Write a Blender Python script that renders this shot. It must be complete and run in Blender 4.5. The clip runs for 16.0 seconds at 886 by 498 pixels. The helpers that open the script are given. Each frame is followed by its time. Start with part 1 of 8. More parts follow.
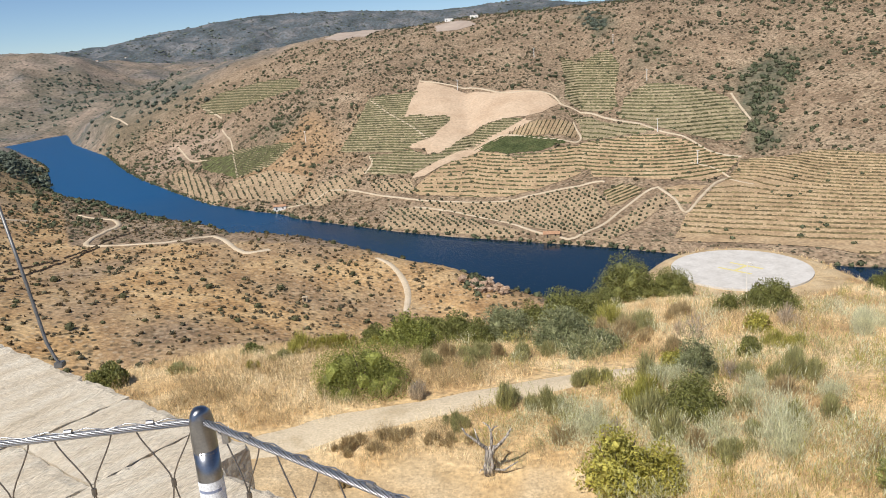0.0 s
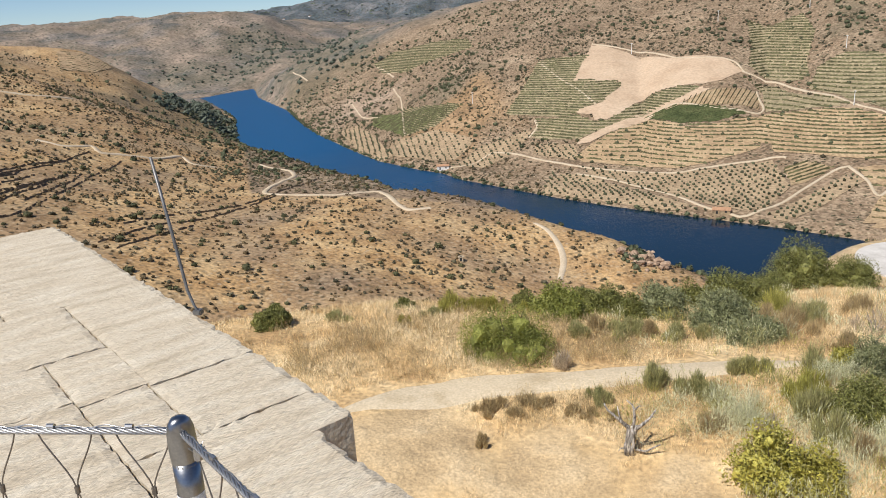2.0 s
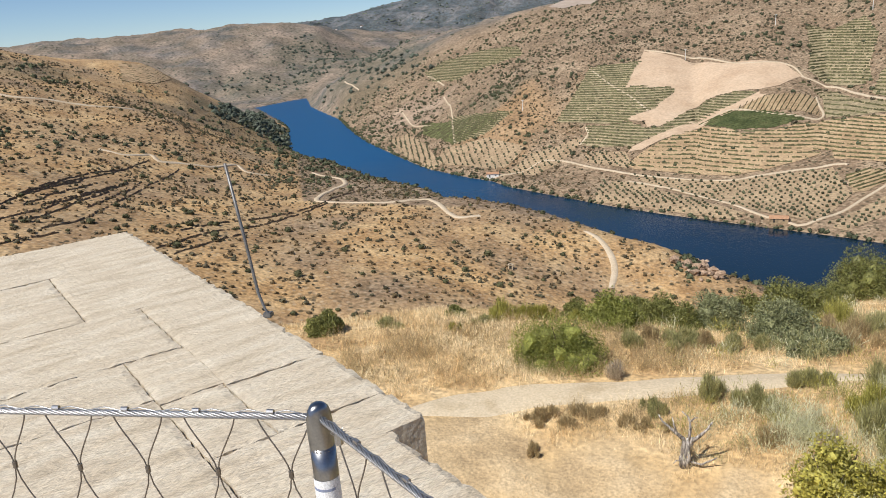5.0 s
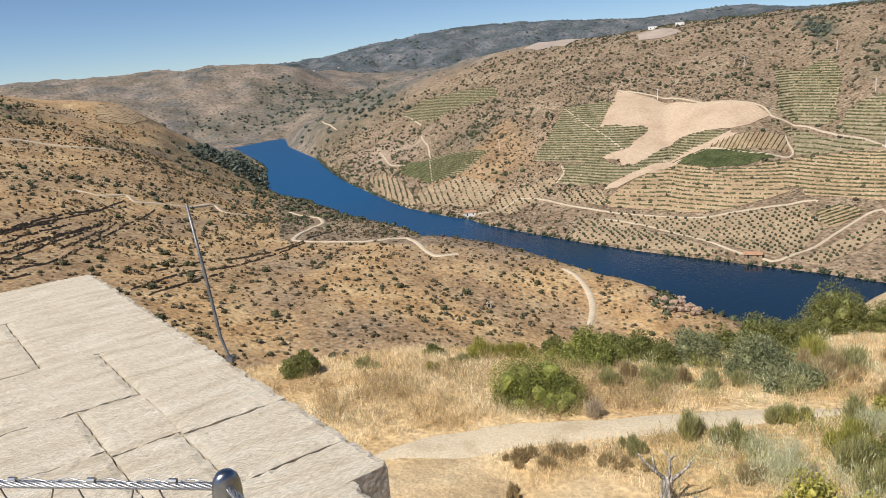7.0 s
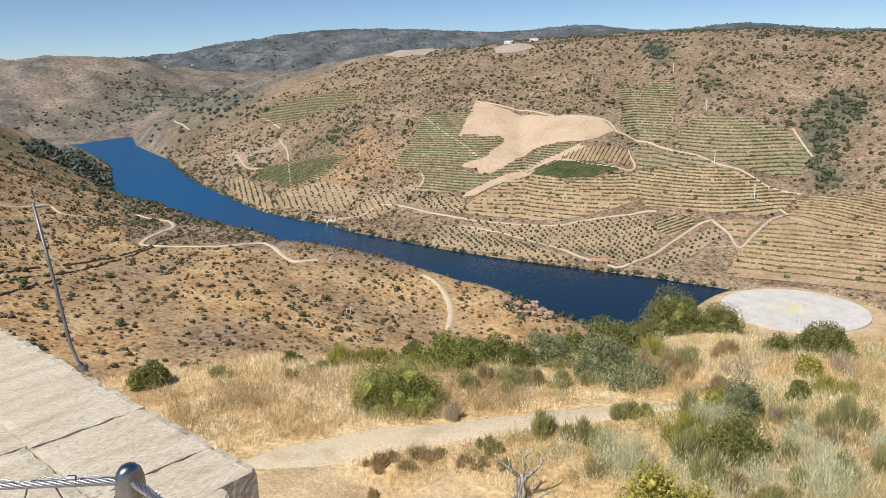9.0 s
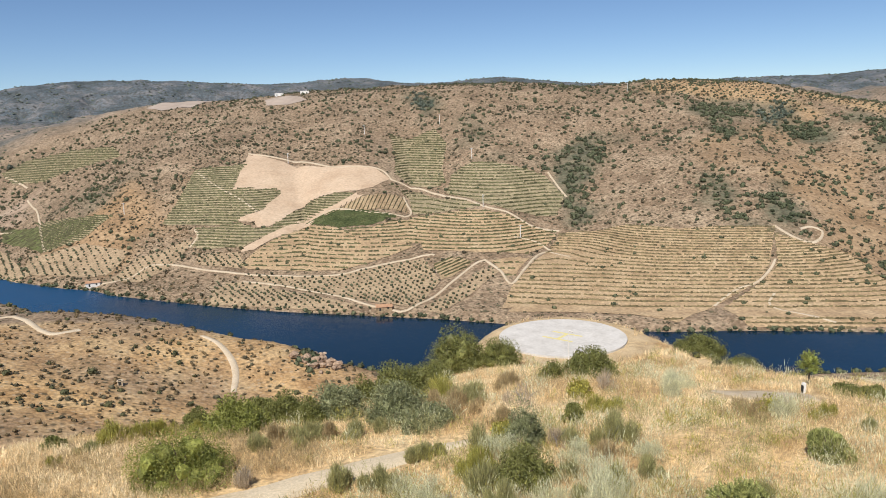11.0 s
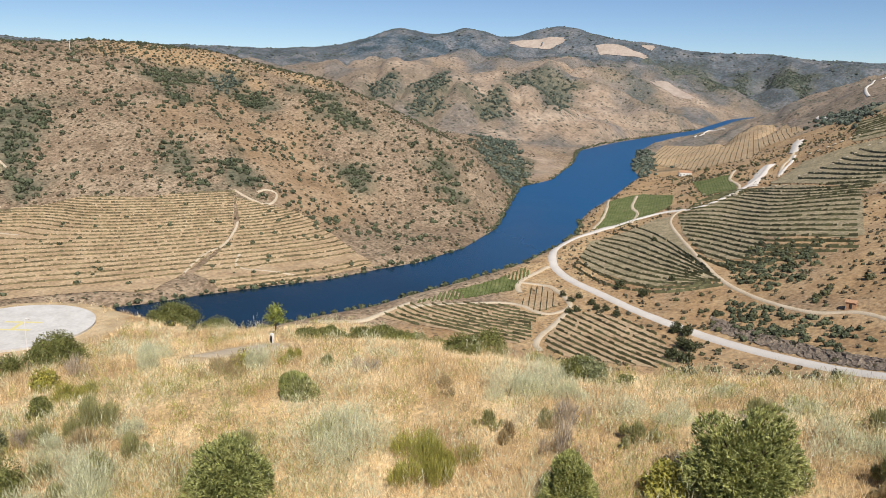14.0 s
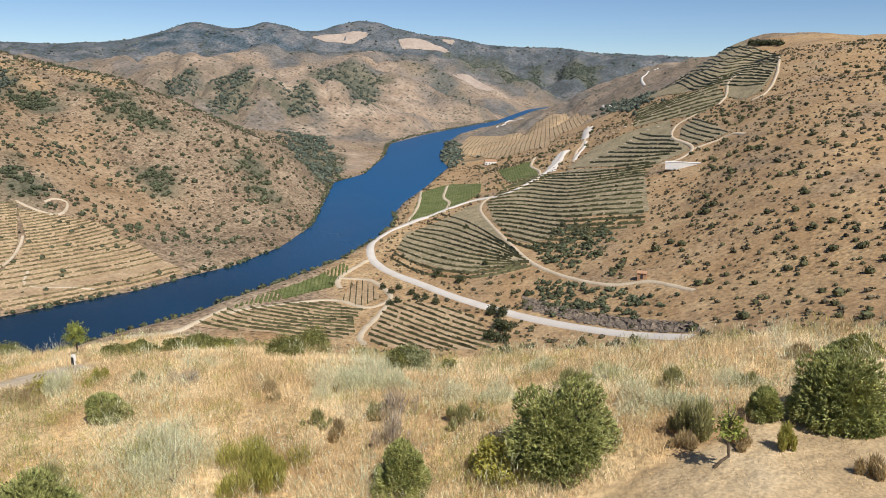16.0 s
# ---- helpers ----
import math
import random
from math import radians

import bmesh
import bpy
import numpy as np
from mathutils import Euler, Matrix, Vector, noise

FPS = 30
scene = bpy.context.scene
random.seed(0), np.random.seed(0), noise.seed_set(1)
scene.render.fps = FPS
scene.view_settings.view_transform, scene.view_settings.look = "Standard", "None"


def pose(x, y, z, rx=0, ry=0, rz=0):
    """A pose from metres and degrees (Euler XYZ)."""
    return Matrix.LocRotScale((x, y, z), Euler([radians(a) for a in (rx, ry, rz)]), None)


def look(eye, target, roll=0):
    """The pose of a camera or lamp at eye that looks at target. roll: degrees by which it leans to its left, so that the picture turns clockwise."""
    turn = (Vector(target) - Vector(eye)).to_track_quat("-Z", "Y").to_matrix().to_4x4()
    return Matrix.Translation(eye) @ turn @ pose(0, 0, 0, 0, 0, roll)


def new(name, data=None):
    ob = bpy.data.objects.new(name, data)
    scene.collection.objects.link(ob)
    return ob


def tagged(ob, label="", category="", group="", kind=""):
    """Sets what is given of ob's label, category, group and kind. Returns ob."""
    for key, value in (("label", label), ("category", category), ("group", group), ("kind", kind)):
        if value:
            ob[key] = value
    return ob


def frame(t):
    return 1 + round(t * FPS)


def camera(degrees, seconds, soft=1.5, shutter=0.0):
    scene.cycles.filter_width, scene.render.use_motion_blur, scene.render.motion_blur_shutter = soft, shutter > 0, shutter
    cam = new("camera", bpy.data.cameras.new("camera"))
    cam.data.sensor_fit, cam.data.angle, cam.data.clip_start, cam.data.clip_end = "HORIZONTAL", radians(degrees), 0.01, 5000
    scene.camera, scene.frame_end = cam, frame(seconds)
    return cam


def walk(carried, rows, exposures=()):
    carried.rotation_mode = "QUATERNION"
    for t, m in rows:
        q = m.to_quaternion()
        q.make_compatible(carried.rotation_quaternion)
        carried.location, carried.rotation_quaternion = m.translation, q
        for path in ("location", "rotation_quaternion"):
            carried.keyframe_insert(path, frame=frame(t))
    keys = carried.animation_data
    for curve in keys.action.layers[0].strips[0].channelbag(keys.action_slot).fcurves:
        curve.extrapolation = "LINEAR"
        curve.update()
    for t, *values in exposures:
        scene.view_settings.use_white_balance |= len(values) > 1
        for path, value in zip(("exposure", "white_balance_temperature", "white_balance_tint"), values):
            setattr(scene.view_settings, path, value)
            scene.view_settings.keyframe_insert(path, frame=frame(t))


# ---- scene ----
import collections

cam = camera(61.06, 16.0, soft=0.95)
ROWS = [
    (0.0, pose(-0.149, -0.269, 0.013, 74.76, 3.91, -1.09)),
    (0.5, pose(-0.207, -0.268, -0.004, 74.96, 4.05, 2.89)),
    (1.0, pose(-0.153, -0.209, 0.001, 73.18, 3.33, 4.80)),
    (1.5, pose(-0.013, -0.138, 0.023, 72.72, 2.90, 7.51)),
    (2.0, pose(0.058, -0.043, 0.018, 72.83, 3.39, 11.56)),
    (2.5, pose(0.093, -0.021, 0.020, 73.19, 4.30, 13.61)),
    (3.0, pose(0.102, -0.032, 0.024, 73.60, 4.84, 15.54)),
    (3.5, pose(0.067, -0.057, 0.014, 73.66, 4.50, 16.10)),
    (3.7, pose(0.037, -0.078, 0.016, 73.39, 4.32, 16.14)),
    (5.8, pose(-0.060, -0.113, 0.018, 74.72, 4.35, 14.79)),
    (6.0, pose(-0.026, -0.063, 0.016, 75.31, 4.54, 14.87)),
    (6.5, pose(0.021, 0.017, 0.002, 76.26, 4.32, 14.17)),
    (7.0, pose(-0.000, 0.000, -0.000, 76.47, 4.20, 13.53)),
    (7.5, pose(-0.031, -0.040, 0.008, 76.48, 3.95, 12.27)),
    (8.0, pose(-0.054, -0.093, 0.009, 76.43, 2.89, 8.80)),
    (8.2, pose(-0.067, -0.106, 0.006, 76.41, 2.65, 7.41)),
    (10.3, pose(-0.020, -0.030, 0.005, 77.11, 1.63, -4.22)),
    (10.5, pose(-0.020, -0.030, 0.005, 78.72, 2.27, -6.12)),
    (11.0, pose(-0.020, -0.030, 0.005, 79.72, 1.81, -13.65)),
    (11.5, pose(-0.020, -0.030, 0.005, 79.64, 1.64, -21.07)),
    (12.0, pose(-0.020, -0.030, 0.005, 78.64, 0.81, -27.84)),
    (12.5, pose(-0.020, -0.030, 0.005, 77.68, 0.44, -33.68)),
    (13.0, pose(-0.020, -0.030, 0.005, 77.12, -0.49, -42.83)),
    (13.5, pose(-0.020, -0.030, 0.005, 77.04, -2.10, -49.71)),
    (14.0, pose(-0.020, -0.030, 0.005, 77.09, -1.43, -52.88)),
    (14.5, pose(-0.020, -0.030, 0.005, 76.92, -0.97, -54.07)),
    (15.0, pose(-0.020, -0.030, 0.005, 76.66, -0.29, -56.63)),
    (15.5, pose(-0.020, -0.030, 0.005, 76.77, -0.61, -63.15)),
    (16.0, pose(-0.020, -0.030, 0.005, 76.97, -0.72, -67.25)),
]
walk(cam, ROWS)

# ---- light ----
SUN_BEARING, SUN_HEIGHT = 214.0, 52.0
world = bpy.data.worlds.new("sky")
scene.world = world
world.use_nodes = True
_sky = world.node_tree.nodes.new("ShaderNodeTexSky")
_sky.sky_type, _sky.sun_disc = "NISHITA", False
_sky.sun_elevation, _sky.sun_rotation = radians(SUN_HEIGHT), radians(SUN_BEARING)
_sky.altitude, _sky.air_density, _sky.dust_density, _sky.ozone_density = 1200, 0.75, 0.0, 5.0
_bg = world.node_tree.nodes["Background"]
world.node_tree.links.new(_sky.outputs[0], _bg.inputs[0])
_bg.inputs[1].default_value = 0.092
_sun = new("sun", bpy.data.lights.new("sun", "SUN"))
_sun.data.energy, _sun.data.angle, _sun.data.color = 5.0, radians(0.53), (1.0, 0.95, 0.87)
_b, _e = radians(SUN_BEARING), radians(SUN_HEIGHT)
_from = Vector((math.sin(_b) * math.cos(_e), math.cos(_b) * math.cos(_e), math.sin(_e)))
_sun.matrix_world = look(_from * 50, (0, 0, 0))
scene.view_settings.exposure = 0.08

WATER = -112.0  # height of the river

# ---- materials ----
def shader(name, stops, size, rough=0.9, bump=0.3, bump_size=None, fine=None, metal=0.0, stretch=(1, 1, 1), turn=0.0, vary=0.0, island=False, detail=6.0):
    """A rough, two-scale surface: stops are colours over a broad noise of that size in metres; fine is (size, strength) of the grain;
    vary: how far each object, or each island of a joined mesh, differs in brightness."""
    m = bpy.data.materials.new(name)
    m.use_nodes = True
    nt, b = m.node_tree, m.node_tree.nodes["Principled BSDF"]
    add, link = nt.nodes.new, nt.links.new
    co, mp = add("ShaderNodeTexCoord"), add("ShaderNodeMapping")
    link(co.outputs["Object"], mp.inputs["Vector"])
    mp.vector_type = "TEXTURE"
    mp.inputs["Scale"].default_value = tuple(1 / k for k in stretch)
    mp.inputs["Rotation"].default_value = (0, 0, turn)
    broad, ramp = add("ShaderNodeTexNoise"), add("ShaderNodeValToRGB")
    broad.inputs["Scale"].default_value, broad.inputs["Detail"].default_value, broad.inputs["Roughness"].default_value = 1 / size, detail, 0.62
    link(mp.outputs[0], broad.inputs["Vector"])
    while len(ramp.color_ramp.elements) < len(stops):
        ramp.color_ramp.elements.new(0.5)
    for i, (el, c) in enumerate(zip(ramp.color_ramp.elements, stops)):
        el.position = 0.3 + 0.4 * i / max(1, len(stops) - 1)
        el.color = (*c, 1)
    link(broad.outputs["Fac"], ramp.inputs["Fac"])
    colour = ramp.outputs["Color"]
    gs, strength = fine or (size * 0.06, 0.25)
    grain, gr, mix = add("ShaderNodeTexNoise"), add("ShaderNodeMapRange"), add("ShaderNodeMix")
    grain.inputs["Scale"].default_value, grain.inputs["Detail"].default_value = 1 / gs, 4.0
    link(mp.outputs[0], grain.inputs["Vector"])
    gr.inputs["From Min"].default_value, gr.inputs["From Max"].default_value = 0.3, 0.7
    gr.inputs["To Min"].default_value, gr.inputs["To Max"].default_value = 1 - strength, 1 + strength
    link(grain.outputs["Fac"], gr.inputs["Value"])
    mix.data_type, mix.blend_type = "RGBA", "MULTIPLY"
    mix.inputs["Factor"].default_value = 1
    link(colour, mix.inputs["A"])
    link(gr.outputs[0], mix.inputs["B"])
    colour = mix.outputs["Result"]
    if vary:
        src = add("ShaderNodeNewGeometry").outputs["Random Per Island"] if island else add("ShaderNodeObjectInfo").outputs["Random"]
        vr, mx = add("ShaderNodeMapRange"), add("ShaderNodeMix")
        vr.inputs["To Min"].default_value, vr.inputs["To Max"].default_value = 1 - vary, 1 + vary
        link(src, vr.inputs["Value"])
        mx.data_type, mx.blend_type = "RGBA", "MULTIPLY"
        mx.inputs["Factor"].default_value = 1
        link(colour, mx.inputs["A"])
        link(vr.outputs[0], mx.inputs["B"])
        colour = mx.outputs["Result"]
    link(colour, b.inputs["Base Color"])
    b.inputs["Roughness"].default_value, b.inputs["Metallic"].default_value = rough, metal
    b.inputs["Specular IOR Level"].default_value = 0.25 if rough > 0.6 else 0.5
    if bump:
        bp, bn = add("ShaderNodeBump"), add("ShaderNodeTexNoise")
        bn.inputs["Scale"].default_value, bn.inputs["Detail"].default_value = 1 / (bump_size or gs), 6.0
        link(mp.outputs[0], bn.inputs["Vector"])
        bp.inputs["Strength"].default_value, bp.inputs["Distance"].default_value = bump, (bump_size or gs) * 0.5
        link(bn.outputs["Fac"], bp.inputs["Height"])
        link(bp.outputs[0], b.inputs["Normal"])
    return m


def leafy(name, dark, light, vary=0.35):
    """Foliage: each leaf a little different, with some light coming through."""
    m = shader(name, (dark, light), 0.5, rough=0.6, bump=0, fine=(0.05, 0.15), vary=vary, island=True)
    nt = m.node_tree
    b, out = nt.nodes["Principled BSDF"], nt.nodes["Material Output"]
    tr, mx = nt.nodes.new("ShaderNodeBsdfTranslucent"), nt.nodes.new("ShaderNodeMixShader")
    nt.links.new(b.inputs["Base Color"].links[0].from_socket, tr.inputs["Color"])
    mx.inputs[0].default_value = 0.22
    nt.links.new(b.outputs[0], mx.inputs[1])
    nt.links.new(tr.outputs[0], mx.inputs[2])
    nt.links.new(mx.outputs[0], out.inputs["Surface"])
    return m


def land_material():
    """Bare hill soil, dry grass, mountain scrub and far woods with distance haze in their colours, mixed by the cover
    that the sheet carries.
    """
    m = shader("hillside_soil", ((0.15, 0.104, 0.068), (0.235, 0.164, 0.107), (0.295, 0.215, 0.144), (0.38, 0.29, 0.20)), 34, bump=0.6, bump_size=2.2, fine=(2.6, 0.45), detail=9)
    nt, b = m.node_tree, m.node_tree.nodes["Principled BSDF"]
    add, link = nt.nodes.new, nt.links.new
    hill = b.inputs["Base Color"].links[0].from_socket
    co = add("ShaderNodeTexCoord").outputs["Object"]

    def patchy(stops, size, gs, strength):
        n, r, g, gr, mx = (add(k) for k in ("ShaderNodeTexNoise", "ShaderNodeValToRGB", "ShaderNodeTexNoise", "ShaderNodeMapRange", "ShaderNodeMix"))
        n.inputs["Scale"].default_value, n.inputs["Detail"].default_value = 1 / size, 8
        g.inputs["Scale"].default_value, g.inputs["Detail"].default_value = 1 / gs, 5
        link(co, n.inputs["Vector"])
        link(co, g.inputs["Vector"])
        while len(r.color_ramp.elements) < len(stops):
            r.color_ramp.elements.new(0.5)
        for i, (el, c) in enumerate(zip(r.color_ramp.elements, stops)):
            el.position, el.color = 0.32 + 0.36 * i / (len(stops) - 1), (*c, 1)
        link(n.outputs["Fac"], r.inputs["Fac"])
        gr.inputs["From Min"].default_value, gr.inputs["From Max"].default_value = 0.3, 0.7
        gr.inputs["To Min"].default_value, gr.inputs["To Max"].default_value = 1 - strength, 1 + strength
        link(g.outputs["Fac"], gr.inputs["Value"])
        mx.data_type, mx.blend_type = "RGBA", "MULTIPLY"
        mx.inputs["Factor"].default_value = 1
        link(r.outputs[0], mx.inputs["A"])
        link(gr.outputs[0], mx.inputs["B"])
        return mx.outputs["Result"]

    covers = {"gold": patchy(((0.33, 0.195, 0.085), (0.47, 0.30, 0.14), (0.59, 0.415, 0.215)), 16, 1.3, 0.45), "grass": patchy(((0.38, 0.24, 0.115), (0.56, 0.395, 0.205), (0.68, 0.525, 0.315)), 5, 0.25, 0.35),
              "bare": patchy(((0.40, 0.29, 0.165), (0.50, 0.37, 0.215), (0.56, 0.43, 0.265)), 2.2, 0.12, 0.25),
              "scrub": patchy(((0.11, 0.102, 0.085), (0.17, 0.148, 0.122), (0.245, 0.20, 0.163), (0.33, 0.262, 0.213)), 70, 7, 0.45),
              # far woods in blue-grey: distance haze is painted into these stops
              "hazed_woods": patchy(((0.03, 0.052, 0.062), (0.07, 0.096, 0.118), (0.16, 0.165, 0.175)), 110, 13, 0.5),
              "tan": patchy(((0.27, 0.195, 0.135), (0.35, 0.262, 0.19), (0.44, 0.345, 0.26)), 60, 9, 0.3),
              "red": patchy(((0.235, 0.148, 0.076), (0.325, 0.212, 0.115), (0.395, 0.275, 0.16)), 26, 3.0, 0.4),
              "oak": patchy(((0.055, 0.066, 0.045), (0.09, 0.10, 0.065), (0.17, 0.15, 0.10)), 12, 2.5, 0.5)}
    # low tussocks and bare patches, a metre or two across
    for size, lo, hi, c, most in ((1.5, 0.53, 0.62, (0.10, 0.08, 0.045), 0.65), (4.5, 0.52, 0.68, (0.48, 0.37, 0.245), 0.4), (11, 0.54, 0.66, (0.17, 0.115, 0.07), 0.4)):
        n, mr, mx = add("ShaderNodeTexNoise"), add("ShaderNodeMapRange"), add("ShaderNodeMix")
        n.inputs["Scale"].default_value, n.inputs["Detail"].default_value = 1 / size, 4
        link(co, n.inputs["Vector"])
        mr.inputs["From Min"].default_value, mr.inputs["From Max"].default_value, mr.inputs["To Max"].default_value = lo, hi, most
        link(n.outputs["Fac"], mr.inputs["Value"])
        mx.data_type = "RGBA"
        link(mr.outputs[0], mx.inputs["Factor"])
        link(hill, mx.inputs["A"])
        mx.inputs["B"].default_value = (*c, 1)
        hill = mx.outputs["Result"]

    def dotted(base_colour, cell, reach, c, most, where=None):
        """Small round tufts scattered one to a cell, some of them missing."""
        vo, mr, se, mu, mx = add("ShaderNodeTexVoronoi"), add("ShaderNodeMapRange"), add("ShaderNodeSeparateColor"), add("ShaderNodeMath"), add("ShaderNodeMix")
        vo.inputs["Scale"].default_value = 1 / cell
        link(co, vo.inputs["Vector"])
        mr.inputs["From Min"].default_value, mr.inputs["From Max"].default_value = reach, reach * 0.55
        mr.inputs["To Max"].default_value = most
        link(vo.outputs["Distance"], mr.inputs["Value"])
        link(vo.outputs["Color"], se.inputs[0])
        mu.operation = "MULTIPLY"
        link(mr.outputs[0], mu.inputs[0])
        link(se.outputs[0], mu.inputs[1])
        mx.data_type = "RGBA"
        share = mu.outputs[0]
        if where:
            at, m2 = add("ShaderNodeAttribute"), add("ShaderNodeMath")
            at.attribute_name, m2.operation = where, "MULTIPLY"
            link(share, m2.inputs[0])
            link(at.outputs["Fac"], m2.inputs[1])
            share = m2.outputs[0]
        link(share, mx.inputs["Factor"])
        link(base_colour, mx.inputs["A"])
        mx.inputs["B"].default_value = (*c, 1)
        return mx.outputs["Result"]

    at, mx = add("ShaderNodeAttribute"), add("ShaderNodeMix")
    at.attribute_name, mx.data_type = "gold", "RGBA"
    link(at.outputs["Fac"], mx.inputs["Factor"])
    link(hill, mx.inputs["A"])
    link(covers.pop("gold"), mx.inputs["B"])
    hill = mx.outputs["Result"]
    hill = dotted(dotted(hill, 2.1, 0.42, (0.50, 0.40, 0.275), 0.55), 3.1, 0.38, (0.07, 0.058, 0.034), 1.0)
    colour = hill
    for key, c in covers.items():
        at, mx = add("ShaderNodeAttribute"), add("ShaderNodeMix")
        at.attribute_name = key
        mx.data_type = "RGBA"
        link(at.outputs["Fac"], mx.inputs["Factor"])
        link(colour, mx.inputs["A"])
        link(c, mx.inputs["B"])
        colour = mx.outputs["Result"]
    colour = dotted(dotted(colour, 6.5, 0.36, (0.36, 0.29, 0.21), 0.6, "specks"), 10, 0.42, (0.05, 0.055, 0.04), 1.0, "specks")
    link(colour, b.inputs["Base Color"])
    return m


def water_material():
    """Deep river water: smooth where the hills shelter it, ruffled by the wind up and down the valley, where blue sky
    reflection is mixed into the base colour.
    """
    m = bpy.data.materials.new("river_water")
    m.use_nodes = True
    nt, b = m.node_tree, m.node_tree.nodes["Principled BSDF"]
    add, link = nt.nodes.new, nt.links.new
    b.inputs["IOR"].default_value = 1.33
    co, n, bp = add("ShaderNodeTexCoord"), add("ShaderNodeTexNoise"), add("ShaderNodeBump")
    n.inputs["Scale"].default_value, n.inputs["Detail"].default_value = 0.7, 3
    link(co.outputs["Object"], n.inputs["Vector"])
    bp.inputs["Strength"].default_value, bp.inputs["Distance"].default_value = 0.12, 0.4
    link(n.outputs["Fac"], bp.inputs["Height"])
    link(bp.outputs[0], b.inputs["Normal"])
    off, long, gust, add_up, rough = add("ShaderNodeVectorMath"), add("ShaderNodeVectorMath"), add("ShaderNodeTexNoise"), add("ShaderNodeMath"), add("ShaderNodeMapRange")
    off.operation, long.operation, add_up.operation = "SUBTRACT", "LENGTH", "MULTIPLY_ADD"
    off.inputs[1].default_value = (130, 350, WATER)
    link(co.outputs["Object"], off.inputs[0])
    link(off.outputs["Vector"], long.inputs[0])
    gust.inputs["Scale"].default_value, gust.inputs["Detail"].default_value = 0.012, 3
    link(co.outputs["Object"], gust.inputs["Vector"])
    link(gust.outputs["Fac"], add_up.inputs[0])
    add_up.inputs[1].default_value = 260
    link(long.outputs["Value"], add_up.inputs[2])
    rough.inputs["From Min"].default_value, rough.inputs["From Max"].default_value = 240, 640
    rough.inputs["To Min"].default_value, rough.inputs["To Max"].default_value = 0.1, 0.4
    link(add_up.outputs[0], rough.inputs["Value"])
    link(rough.outputs[0], b.inputs["Roughness"])
    # the same wind map paints the reflected sky into the base colour
    share, sky_tone = add("ShaderNodeMapRange"), add("ShaderNodeMix")
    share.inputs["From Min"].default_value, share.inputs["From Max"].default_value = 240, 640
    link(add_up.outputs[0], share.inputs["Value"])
    sky_tone.data_type = "RGBA"
    sky_tone.inputs["A"].default_value, sky_tone.inputs["B"].default_value = (0.004, 0.018, 0.036, 1), (0.006, 0.072, 0.185, 1)
    link(share.outputs[0], sky_tone.inputs["Factor"])
    link(sky_tone.outputs["Result"], b.inputs["Base Color"])
    return m


LAND, RIVER_WATER = land_material(), water_material()
PLOUGHED = shader("ploughed_soil", ((0.45, 0.325, 0.22), (0.51, 0.38, 0.265), (0.55, 0.42, 0.30)), 22, fine=(2.0, 0.14), bump=0.3, bump_size=1.5)
DUST = shader("track_dust", ((0.47, 0.375, 0.26), (0.58, 0.485, 0.36)), 8, fine=(0.5, 0.12), bump=0.2)
PALE_DUST = shader("pale_track_dust", ((0.46, 0.365, 0.235), (0.60, 0.50, 0.355), (0.53, 0.43, 0.29)), 2.0, fine=(0.12, 0.15), bump=0.25)
ASPHALT = shader("sunlit_asphalt", ((0.56, 0.51, 0.455), (0.64, 0.59, 0.53)), 10, fine=(0.3, 0.08), bump=0.1)
GRASSY_TERRACE = shader("grassy_terrace_soil", ((0.20, 0.17, 0.10), (0.29, 0.24, 0.145), (0.38, 0.305, 0.195)), 11, fine=(1.6, 0.4), bump=0.4)
TERRACE = shader("terrace_soil", ((0.25, 0.174, 0.102), (0.345, 0.252, 0.150), (0.41, 0.312, 0.193)), 14, fine=(1.6, 0.35), bump=0.4)
GOLD_TERRACE = shader("dry_terrace_soil", ((0.31, 0.215, 0.125), (0.40, 0.285, 0.17), (0.46, 0.345, 0.215)), 14, fine=(1.6, 0.3), bump=0.4)
GREEN_TERRACE = shader("green_vine_cover", ((0.085, 0.105, 0.032), (0.125, 0.145, 0.048), (0.18, 0.185, 0.078)), 9, fine=(1.2, 0.4), bump=0.4)
DENSE_GREEN = shader("dense_vine_cover", ((0.045, 0.058, 0.022), (0.07, 0.085, 0.033), (0.11, 0.115, 0.05)), 9, fine=(1.2, 0.4), bump=0.4)
GROVE = shader("olive_grove_soil", ((0.27, 0.195, 0.12), (0.35, 0.26, 0.165), (0.40, 0.30, 0.19)), 12, fine=(1.5, 0.3), bump=0.4)
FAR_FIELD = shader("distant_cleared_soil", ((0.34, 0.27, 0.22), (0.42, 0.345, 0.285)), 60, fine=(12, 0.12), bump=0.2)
DRY_VINE = shader("dry_vine_rows", ((0.13, 0.108, 0.056), (0.20, 0.165, 0.09)), 6, rough=0.75, vary=0.4, island=True, bump=0)
VINE = shader("vine_leaves", ((0.078, 0.08, 0.037), (0.135, 0.128, 0.063)), 6, rough=0.7, vary=0.4, island=True, bump=0)
OLIVE = shader("olive_leaves", ((0.055, 0.065, 0.035), (0.10, 0.105, 0.06)), 3, rough=0.7, vary=0.4, island=True, bump=0)
BROWN_SCRUB = shader("brown_scrub_leaves", ((0.075, 0.055, 0.03), (0.13, 0.095, 0.05), (0.19, 0.14, 0.075)), 25, rough=0.8, vary=0.4, island=True, bump=0)
SCRUB = shader("scrub_leaves", ((0.06, 0.058, 0.036), (0.095, 0.085, 0.052), (0.145, 0.115, 0.072)), 30, rough=0.8, vary=0.45, island=True, bump=0)
WOOD_SCRUB = shader("oak_scrub_leaves", ((0.06, 0.072, 0.04), (0.12, 0.128, 0.072)), 20, rough=0.8, vary=0.4, island=True, bump=0)
